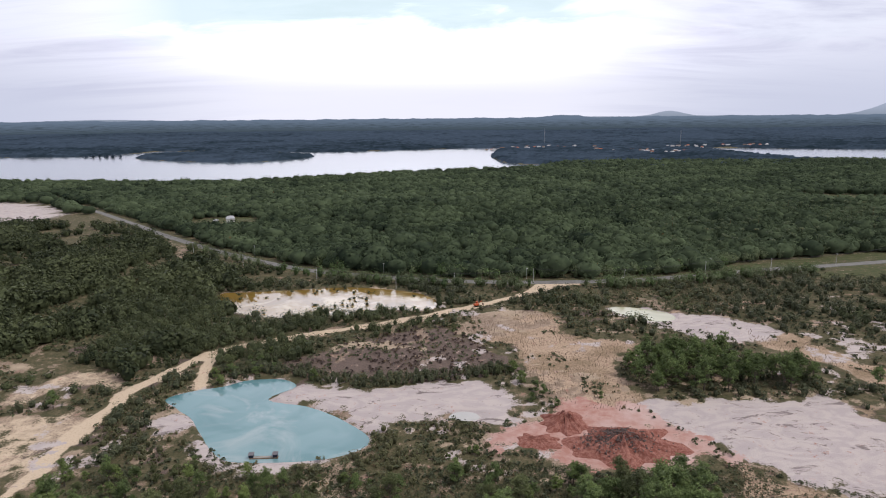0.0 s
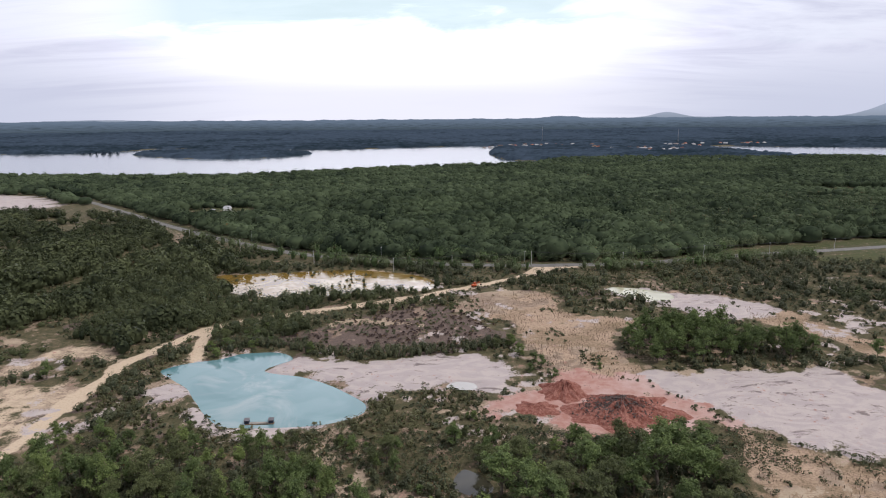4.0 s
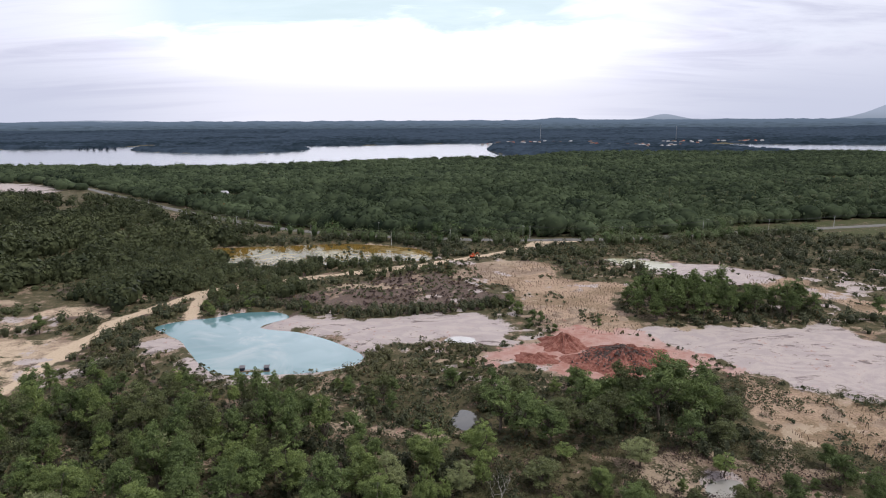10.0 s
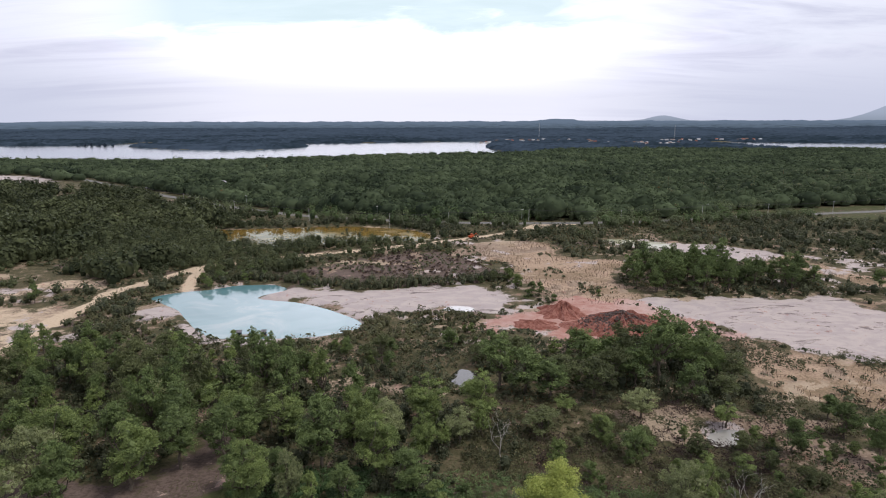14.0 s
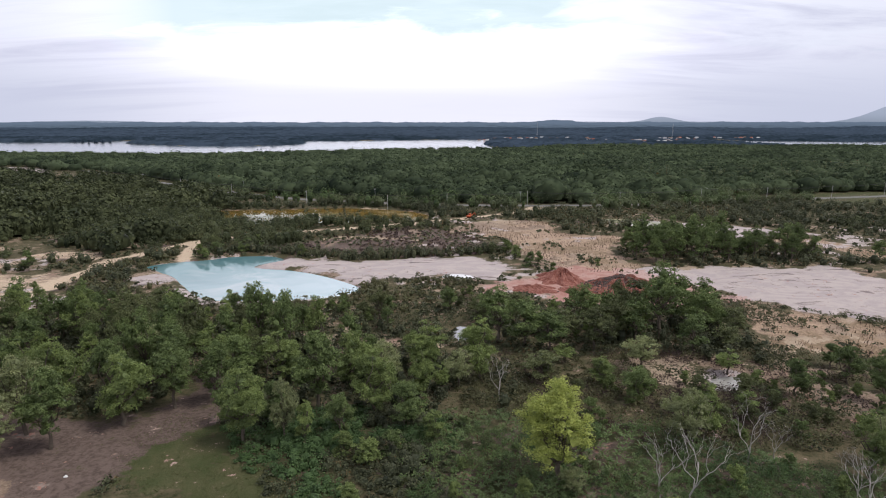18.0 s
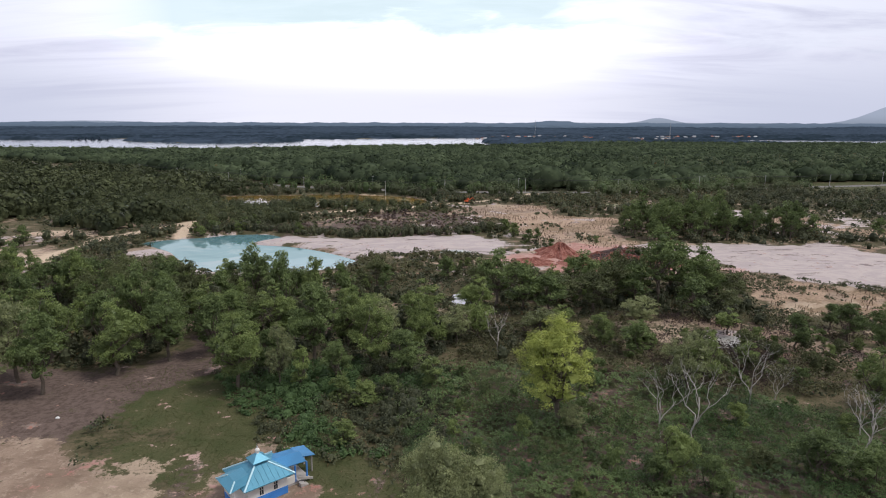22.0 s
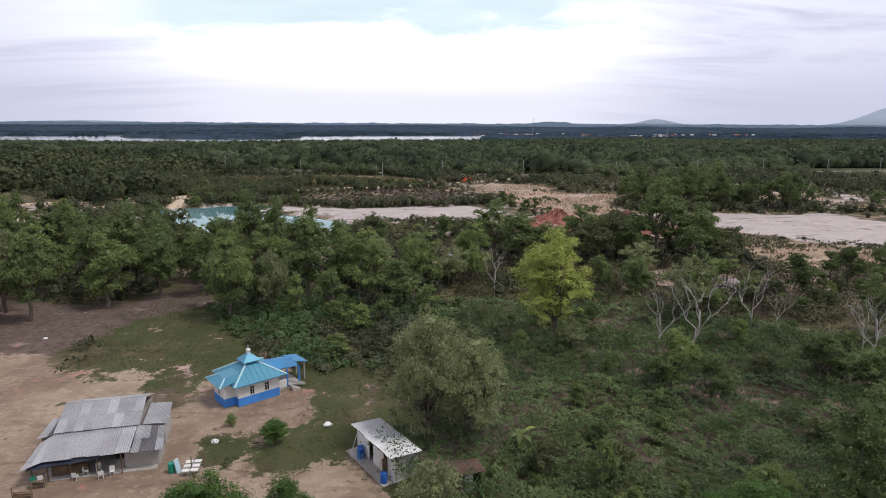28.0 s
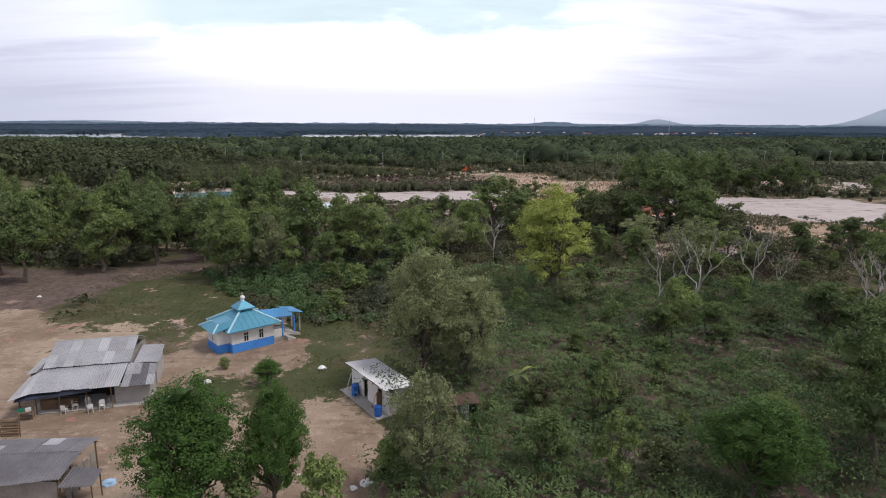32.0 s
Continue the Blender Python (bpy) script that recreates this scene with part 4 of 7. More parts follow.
off = np.interp(a, [p[0] for p in ROAD_LINE], [p[1] for p in ROAD_LINE]) - b
keep = free(a, b, 1.5, (VERGE, VERGE_2)) & (((off > 6) & (off < 20)) | ((off < -6) & (off > np.where(a > 130, -44, -13)))) & (vnoise(a, b, 22, 81) > 0.25)
tall = rng.uniform(5.0, 9.0, len(a))
thicket("roadside_trees", rng, a[keep], b[keep], tall[keep], tall[keep] * rng.uniform(0.8, 1.2, keep.sum()), 110, 0.75, LEAF_ROADSIDE, "pale green young trees along the road", "trees", 0.45, core=0.9)
a, b = scatter(rng, -165, 10, 255, 352, 4.2)
keep = free(a, b, 0.8, (DRY_SCRUB, STUBBLE)) & (POND_OCHRE.depth(a, b) > -34) & (vnoise(a, b, 16, 82) > 0.36)
tall = rng.uniform(2.5, 6.5, len(a)) * ease(a, 10, -70) + 1.4
thicket("pondside_woods", rng, a[keep], b[keep], tall[keep], tall[keep] * rng.uniform(1.0, 1.4, keep.sum()), 90, 0.6, LEAF_WEST, "leafy young trees beside the ochre pond", "woods", 0.42, core=0.95)
a, b = scatter(rng, -520, 420, 225, 620, 5.0)
line_y = np.interp(a, [p[0] for p in ROAD_LINE], [p[1] for p in ROAD_LINE])
keep = free(a, b, 1.5, (STUBBLE, STUBBLE_EAST, STUBBLE_NORTH, DRY_SCRUB, VERGE, VERGE_2, STUBBLE_PALE, PATH_NORTH)) & (b < line_y - 6)
keep &= ((a < -105) | (a > 60) & (b > 285) | (b > 300)) & (vnoise(a, b, 28, 47) * 0.6 + vnoise(a, b, 70, 49) * 0.4 > 0.58)
tall = rng.uniform(1.6, 5.0, len(a)) * (1 - 0.2 * ease(line_y - b, 75, 35)) * (0.6 + 0.8 * vnoise(a, b, 30, 48)) * np.where(a < -105, 0.75, 0.8)
canopy("young_woods", rng, a[keep], b[keep], tall[keep], tall[keep] * rng.uniform(0.9, 1.4, keep.sum()) + 0.6, 44, LEAF_WEST, "close young woodland of mixed greens", "woods", 0.72, 0.12, 0.2)
a, b = scatter(rng, -330, 330, 130, 400, 3.1)
keep = free(a, b, 0.6, (STUBBLE, STUBBLE_EAST, STUBBLE_PALE, STUBBLE_NORTH, VERGE, VERGE_2), True)
keep |= free(a, b, 1.0, (SAND_EAST, YARD, RED, SPIT, SAND_WEST, SAND_POND), False) & (vnoise(a, b, 11, 45) * 0.55 + vnoise(a, b, 4.5, 46) * 0.45 > 0.66)
keep &= vnoise(a, b, 15, 43) * 0.6 + vnoise(a, b, 5, 44) * 0.4 > 0.38
purple = (DRY_SCRUB.depth(a, b) > -2) & keep & (vnoise(a, b, 7, 57) < 0.55)
keep |= (a > -30) & (a < 32) & (b > 160) & (b < 199) & free(a, b, 0.6, (RED, SPIT)) & (vnoise(a, b, 6, 58) > 0.3)
keep &= ~purple
tall = rng.uniform(0.5, 1.5, len(a))
thicket("low_scrub", rng, a[keep], b[keep], tall[keep], tall[keep] * 2.2, 13, 0.95, LEAF_SCRUB, "low green heath scrub on sandy ground", "scrub", 0.3, 0)
thicket("dry_scrub", rng, a[purple], b[purple], tall[purple], tall[purple] * 2.0, 16, 0.8, LEAF_PURPLE, "purplish-brown dry scrub on a low rise", "scrub", 0.3, 0)

# dead stems standing on the bare sand
rng = np.random.RandomState(14)
a, b = scatter(rng, 5, 195, 110, 330, 1.45)
deep = np.maximum.reduce([z.depth(a, b) for z in (STUBBLE, STUBBLE_EAST, STUBBLE_NORTH, STUBBLE_PALE)])
keep = (deep > -1) & (vnoise(a, b, 9, 51) * 0.6 + vnoise(a, b, 3, 52) * 0.4 > 0.5) & (POND_GREEN.depth(a, b) < 0)
a, b = a[keep], b[keep]
up = np.stack([rng.randn(len(a)) * 0.3, -np.ones(len(a)), np.full(len(a), 0.1)], 1)
tall = rng.uniform(0.35, 1.0, len(a))
v, f = [], []
z = ground_z(a, b)
base = np.stack([a, b, z], 1)
lean = rng.randn(len(a), 2) * 0.15
tip = base + np.stack([lean[:, 0], lean[:, 1], tall], 1)
w = np.stack([np.full(len(a), 0.10), rng.randn(len(a)) * 0.05, np.zeros(len(a))], 1)
stems = np.stack([base - w, base + w, tip + w * 0.4, tip - w * 0.4], 1).reshape(-1, 3)
q = np.arange(len(a))[:, None] * 4
me = mesh_of("stubble", stems, np.concatenate([q + np.array([[0, 1, 2]]), q + np.array([[0, 2, 3]])]), STEM)
tagged(new("stubble", me), "short dead stems standing in pale sand", "stubble", "", "stuff")

# leafy filling between the trees in front of the pond
rng = np.random.RandomState(18)
a, b = scatter(rng, -125, 76, 100, 154, 3.6, 0.8, 14)
keep = free(a, b, 1.0, (GRASS, LAWN, DIRT_WOODS, STUBBLE_EAST, TRAIL)) & (vnoise(a, b, 12, 81) * 0.6 + vnoise(a, b, 5, 82) * 0.4 > 0.45) & ((a < 15) | (b > 122)) & ((b < 160) | (a < -90) | (a > 20))
tall = rng.uniform(1.5, 4.6, len(a))
thicket("thicket", rng, a[keep], b[keep], tall[keep], tall[keep] * rng.uniform(0.8, 1.2, keep.sum()), 44, 0.6, LEAF_SCRUB, "dense green thicket between the trees", "thicket", 0.4)

# shrubs standing in the shallow ochre pond
a, b = scatter(rng, -140, 0, 326, 384, 3.4)
keep = (POND_OCHRE.depth(a, b) > 0) & (vnoise(a, b, 14, 85) * 0.5 + vnoise(a, b, 5, 86) * 0.5 > 0.68)
tall = rng.uniform(0.8, 3.0, len(a))
thicket("pond_shrubs", rng, a[keep], b[keep], tall[keep], tall[keep] * 1.2, 30, 0.5, LEAF_SCRUB, "dark shrubs standing in shallow ochre water", "shrubs", 0.4)

# trees along the road, paler than the forest behind them
a, b = scatter(rng, -130, 330, 376, 440, 6.0)
line_y = np.interp(a, [p[0] for p in ROAD_LINE], [p[1] for p in ROAD_LINE])
off = b - line_y
keep = free(a, b, 1.0, (VERGE, VERGE_2)) & (np.abs(off) < 20) & (np.abs(off) > 8) & (vnoise(a, b, 16, 83) > 0.38)
tall = rng.uniform(4.5, 9.5, len(a))
thicket("roadside_trees", rng, a[keep], b[keep], tall[keep], tall[keep] * rng.uniform(0.7, 1.1, keep.sum()), 60, 1.0, LEAF_FERN, "light green young trees along the road", "trees", 0.45)

# coconut palms at the forest's edge
rng = np.random.RandomState(19)
a, b = scatter(rng, 190, 470, 455, 700, 17)
keep = free(a, b, 4, (VERGE,)) & (vnoise(a, b, 70, 84) > 0.4)
pieces, values = [], []
for x, y, zz in zip(a[keep], b[keep], ground_z(a[keep], b[keep])):
    h = rng.uniform(11, 16)
    tip = np.array([x + rng.uniform(-1, 1), y, zz + h])
    pieces.append(tube(bent(rng, (x, y, zz), tip, 0.04, 4), np.linspace(0.26, 0.16, 4), 5))
    g = np.arange(11) * 0.571 + rng.rand()
    mid = tip + np.stack([np.cos(g) * 1.4, np.sin(g) * 1.4, 0.5 + 0.3 * np.sin(g * 3)], 1)
    end = tip + np.stack([np.cos(g) * 2.9, np.sin(g) * 2.9, -0.9 + 0.5 * np.sin(g * 5)], 1)
    wide_ = np.stack([-np.sin(g), np.cos(g), 0 * g], 1) * 0.45
    v = np.stack([np.repeat(tip[None], 11, 0), mid - wide_, mid + wide_, end], 1).reshape(-1, 3)
    q = np.arange(11)[:, None] * 4
    pieces.append((v, np.concatenate([q + np.array([[0, 1, 2]]), q + np.array([[1, 3, 2]])])))
    values += [np.full(len(pieces[-2][0]), 0.9), np.full(44, rng.rand())]
me = mesh_of("palm_grove", *joined(pieces), LEAF_PALM)
point_values(me, "tint", np.concatenate(values))
tagged(new("palm_grove", me), "slender coconut palms rising out of the forest edge", "palms", "", "stuff")

# ferns and low brush round the yard and along the foreground
rng = np.random.RandomState(15)
a, b = scatter(rng, -110, 120, 26, 170, 1.05, 0.85, 12)
keep = free(a, b, 0.3, (GRASS, LAWN, DIRT_WOODS, TRAIL))
fern = (a > -6) & keep & (FERNS.depth(a, b) > -2)
brush = keep & ~fern & (vnoise(a, b, 9, 62) * 0.6 + vnoise(a, b, 3, 63) * 0.4 > 0.42)
tall = rng.uniform(0.4, 1.0, len(a)) * (0.6 + 0.9 * vnoise(a, b, 6, 64))
fern &= (b > 74) & (FERNS.depth(a, b) > -2)
fern_clumps("fern_slope", rng, a[fern], b[fern], rng.uniform(0.4, 0.85, fern.sum()), 11, LEAF_FERN, "dense bracken and fern carpet on a low slope", 2.2)
a2, b2 = scatter(rng, -8, 70, 26, 76, 0.68, 0.85, 8)
near_fern = free(a2, b2, 0.3, (GRASS, LAWN, TRAIL)) & (a2 > -4 + 2 * (vnoise(a2, b2, 5, 65) - 0.5))
rng.rand(len(a2))
fern_clumps("fern_carpet", rng, a2[near_fern], b2[near_fern], rng.uniform(0.3, 0.62, near_fern.sum()), 13, LEAF_FERN, "dense bright green fern and bracken carpet", 2.6)
brush &= ~((a > -4) & (b < 76))
arid = brush & (a > 18) & (b > 82) & (b < 128) & (vnoise(a, b, 7, 68) > 0.42)
brush &= ~arid
thicket("dry_brush", rng, a[arid], b[arid], tall[arid] * 1.6, rng.uniform(1.0, 1.8, arid.sum()), 10, 0.42, LEAF_PURPLE, "brownish-purple dry brush beside the ferns", "undergrowth", 0.4, 0, 0.0, slim=0.35)
thicket("brush", rng, a[brush], b[brush], tall[brush] * 1.2, rng.uniform(1.0, 1.8, brush.sum()), 9, 0.45, LEAF_SCRUB, "low tangled green brush under the trees", "undergrowth", 0.4, 0, 0.0)

# darker tussocks and young shrubs standing out of the ferns
a3, b3 = scatter(rng, -6, 68, 27, 90, 1.75, 0.85, 8)
keep = free(a3, b3, 0.4, (GRASS, LAWN, TRAIL)) & (FERNS.depth(a3, b3) > -1) & (vnoise(a3, b3, 8, 78) * 0.55 + vnoise(a3, b3, 3, 79) * 0.45 > 0.40)
a3, b3 = a3[keep], b3[keep]
tall3 = rng.uniform(0.8, 2.0, len(a3)) * (0.5 + vnoise(a3, b3, 11, 80))
lush = vnoise(a3, b3, 10, 81) > 0.55
for here, mat_, name_, label_ in ((lush, LEAF_LUSH, "leafy_tussocks", "lush green young shrubs standing out of the ferns"), (~lush, LEAF_FERN, "bracken_tussocks", "dark green bracken tussocks on a low slope")):
    thicket(name_, rng, a3[here], b3[here], tall3[here] + 0.5, tall3[here] * rng.uniform(1.0, 1.5, here.sum()) + 0.4, 64, 0.26, mat_, label_, "undergrowth", 0.4, core=0, low=0.0, wild=0.55, slim=0.45, mound=2.2)

# leafy shrubs closing the lawn's far side
SHRUBBERY = Zone([(-36.3, 96.2), (-33.9, 86.2), (-27.2, 77.4), (-22.5, 69), (-14.1, 65.2), (-5.6, 62.4), (-0, 67.1), (2.8, 82.2), (1.9, 97.4), (-13.5, 99.7)])
a, b = scatter(rng, -40, 4, 66, 104, 1.7, 0.85, 12)
deep = SHRUBBERY.depth(a, b)
keep = deep > -0.5
tall = (0.7 + 2.6 * vnoise(a, b, 7, 69) * rng.uniform(0.5, 1.1, len(a))) * np.clip(0.45 + deep / 8, 0.45, 1.0)
rich = keep & (vnoise(a, b, 8, 70) > 0.5)
keep &= ~rich
thicket("shrubbery", rng, a[keep], b[keep], tall[keep], tall[keep] * rng.uniform(0.9, 1.4, keep.sum()) + 0.8, 70, 0.30, LEAF_SCRUB, "tangled green shrubs along the lawn", "shrubbery", 0.3, wild=0.5)
thicket("broadleaf_shrubs", rng, a[rich], b[rich], tall[rich] * 0.85, tall[rich] * rng.uniform(0.9, 1.4, rich.sum()) + 0.9, 60, 0.34, LEAF_LUSH, "lush bright green broad-leaved shrubs beside the lawn", "shrubbery", 0.3, wild=0.5)

# heath behind the ferns
a, b = scatter(rng, 4, 84, 84, 128, 1.9, 0.85, 6)
keep = free(a, b, 0.3, (SAND_TRAIL, SAND_TRAIL_2, PUDDLE), False) & (FERNS.depth(a, b) < 1)
tall = 0.5 + 2.4 * vnoise(a, b, 9, 72) * rng.uniform(0.4, 1.1, len(a))
dull = keep & (vnoise(a, b, 10, 73) > 0.52)
keep &= ~dull
thicket("heath", rng, a[keep], b[keep], tall[keep], tall[keep] * rng.uniform(0.9, 1.4, keep.sum()) + 0.8, 44, 0.38, LEAF_HEATH, "tangled green heath shrubs behind the ferns", "heath", 0.3, core=0, low=0.0, wild=0.5)
thicket("dull_heath", rng, a[dull], b[dull], tall[dull] * 0.8, tall[dull] * rng.uniform(0.9, 1.3, dull.sum()) + 0.8, 40, 0.34, LEAF_PURPLE, "brownish dry heath among green shrubs", "heath", 0.3, core=0, low=0.0, wild=0.6, slim=0.4)

# shrubs along the pond's far bank
BANK = Zone([(-112, 238), (-97, 242), (-80, 247), (-62, 243), (-48, 236), (-30, 233), (-10, 236), (10, 240), (26, 243)], 9.0)
a, b = scatter(rng, -120, 34, 226, 258, 2.1)
keep = free(a, b, 0.4, (SPIT,)) & (BANK.depth(a, b) > 0)
tall = rng.uniform(1.4, 4.2, len(a)) * (0.5 + 0.9 * vnoise(a, b, 8, 74))
thicket("bank_shrubs", rng, a[keep], b[keep], tall[keep], tall[keep] * rng.uniform(0.8, 1.2, keep.sum()), 44, 0.5, LEAF_SCRUB, "dark green shrubs crowding the pond's far bank", "shrubs", 0.4)

# green strips between the track and the pond, and along its south bank
BANK_WEST = Zone([(-122, 222), (-108, 236), (-103, 222), (-97, 216), (-88, 206), (-79, 192), (-70, 180), (-60, 173), (-66, 166), (-84, 168), (-104, 178), (-120, 190), (-124, 206)])
BANK_SOUTH = Zone([(-48, 172), (-34, 175), (-24, 180), (-24, 191), (-12, 197), (6, 197), (18, 190), (28, 176), (26, 164), (0, 160), (-30, 160)])
a, b = scatter(rng, -126, 32, 156, 240, 2.3)
keep = free(a, b, 0.3, (SPIT, RED, SAND_POND_2)) & (np.maximum(BANK_WEST.depth(a, b), BANK_SOUTH.depth(a, b)) > 0) & (vnoise(a, b, 9, 75) * 0.6 + vnoise(a, b, 3.5, 76) * 0.4 > 0.46)
tall = rng.uniform(0.6, 2.6, len(a)) * (0.5 + 0.9 * vnoise(a, b, 10, 77)) * np.where(a < -40, 1.25, 0.9)
thicket("waterside_shrubs", rng, a[keep], b[keep], tall[keep], tall[keep] * rng.uniform(1.0, 1.6, keep.sum()), 34, 0.5, LEAF_HEATH, "green scrub between the track and the turquoise pond", "shrubs", 0.35)

# grass tufts on the yard's lawn and weeds at its edge
rng = np.random.RandomState(20)
a, b = scatter(rng, -60, 0, 42, 108, 0.55)
d = np.maximum(GRASS.depth(a, b), LAWN.depth(a, b))
keep = (d > -2.5 + 5 * (vnoise(a, b, 4, 66) - 0.5)) & (vnoise(a, b, 2.2, 67) > 0.35) & (APRON.depth(a, b) < -0.5) & (YARD.depth(a, b) < -0.3)
tall = rng.uniform(0.12, 0.3, len(a))
thicket("grass_tufts", rng, a[keep], b[keep], tall[keep], 0.4, 5, 0.15, GRASS_DRY, "short green grass tufts on the yard lawn", "grass", 0.3, 0, 0.2, slim=0.35)

# kinds of trees
KINDS = [
    tree_kind(101, 9.0, 7.0, 1.0, 9000, 0.25, LEAF_MIX, 15, label="broad green tree with a rounded leafy crown"),
    tree_kind(102, 10.0, 6.5, 1.3, 7500, 0.25, LEAF_MIX, 18, label="tall green tree with an uneven crown"),
    tree_kind(103, 8.0, 6.0, 0.6, 6500, 0.25, LEAF_DARK, 16, label="dark green bushy tree with dense crown"),
    tree_kind(104, 9.5, 7.5, 1.3, 8000, 0.23, LEAF_GREY, 22, open_=0.4, label="greyish-green tree with fine airy foliage"),
    tree_kind(105, 7.0, 5.0, 0.5, 5500, 0.23, LEAF_MIX, 13, label="young green tree with low branches"),
    tree_kind(106, 11.0, 7.0, 2.0, 7500, 0.26, LEAF_DARK, 18, label="tall dark green tree with visible trunk"),
]
# the same for woods farther off, with coarser sprays
FAR_KINDS = [
    tree_kind(201, 9.0, 7.2, 0.8, 2600, 0.37, LEAF_OLIVE, 15, label="broad green tree with a rounded crown"),
    tree_kind(202, 10.0, 6.5, 1.0, 2600, 0.37, LEAF_MIX, 15, label="tall green tree with an uneven crown"),
    tree_kind(203, 8.0, 6.4, 0.5, 2500, 0.36, LEAF_DARK, 14, label="dark green bushy tree in a thicket"),
    tree_kind(204, 9.0, 7.5, 1.0, 2600, 0.36, LEAF_OLIVE, 17, open_=0.3, label="greyish-green tree with airy foliage"),
    tree_kind(205, 7.0, 5.4, 0.4, 2000, 0.35, LEAF_MIX, 11, label="young green tree with low branches"),
    tree_kind(206, 11.0, 7.4, 1.4, 2600, 0.38, LEAF_DARK, 16, label="tall dark green tree in a thicket"),
]
SMALL = [
    tree_kind(111, 3.2, 3.4, -0.4, 2600, 0.24, LEAF_DARK, 11, label="round dark green shrub on sandy ground", name="shrub"),
    tree_kind(112, 4.0, 3.6, -0.3, 2600, 0.24, LEAF_MIX, 11, label="leafy green shrub with several stems", name="shrub"),
    tree_kind(113, 3.6, 4.2, -0.2, 2400, 0.24, LEAF_OLIVE, 11, open_=0.3, label="spreading greyish-green shrub with airy leaves", name="shrub"),
]
LIME = tree_kind(121, 16.0, 10.0, 2.4, 18000, 0.26, LEAF_LIME, 38, open_=0.25, label="tall yellow-green tree above the ferns")
NEAR_MIX = tree_kind(124, 9.0, 9.5, 0.4, 24000, 0.17, LEAF_MIX, 34, label="broad leafy green tree in front of the ferns")
GREAT = tree_kind(122, 13.5, 11.0, 0.8, 22000, 0.25, LEAF_GREY, 50, open_=0.1, label="large grey-green tree beside the white shed")
NEAR_DARK = tree_kind(123, 11.5, 8.6, 1.0, 26000, 0.19, LEAF_BRIGHT, 36, label="dense bright green tree beside the huts")
DEAD = [dead_kind(131, 8.5, "bleached dead tree with bare forked limbs"), dead_kind(132, 7.0, "leaning dead tree with bare pale twigs")]
for o in SMALL:
    tagged(o, "", "shrub", "shrubs")
used = set()


def plant(kind, x, y, scale=1.0, turn=0.0, stretch=1.0):
    m = pose(x, y, float(ground_z([x], [y])[0]), 0, 0, turn) @ Matrix.Diagonal((scale, scale, scale * stretch, 1))
    if kind not in used:
        used.add(kind)
        kind.matrix_basis = m
        return kind
    ob = copy_thing(kind, Matrix.Identity(4))
    ob.matrix_basis = m
    return ob


SIZE = {KINDS[0]: (9, 7), KINDS[1]: (10, 6.5), KINDS[2]: (8, 6), KINDS[3]: (9.5, 7.5), KINDS[4]: (7, 5), KINDS[5]: (11, 7), SMALL[0]: (3.2, 3.4), SMALL[1]: (4, 3.6), SMALL[2]: (3.6, 4.2),
        LIME: (16, 10), GREAT: (13.5, 11), NEAR_DARK: (11.5, 8.6), NEAR_MIX: (9, 9.5)}
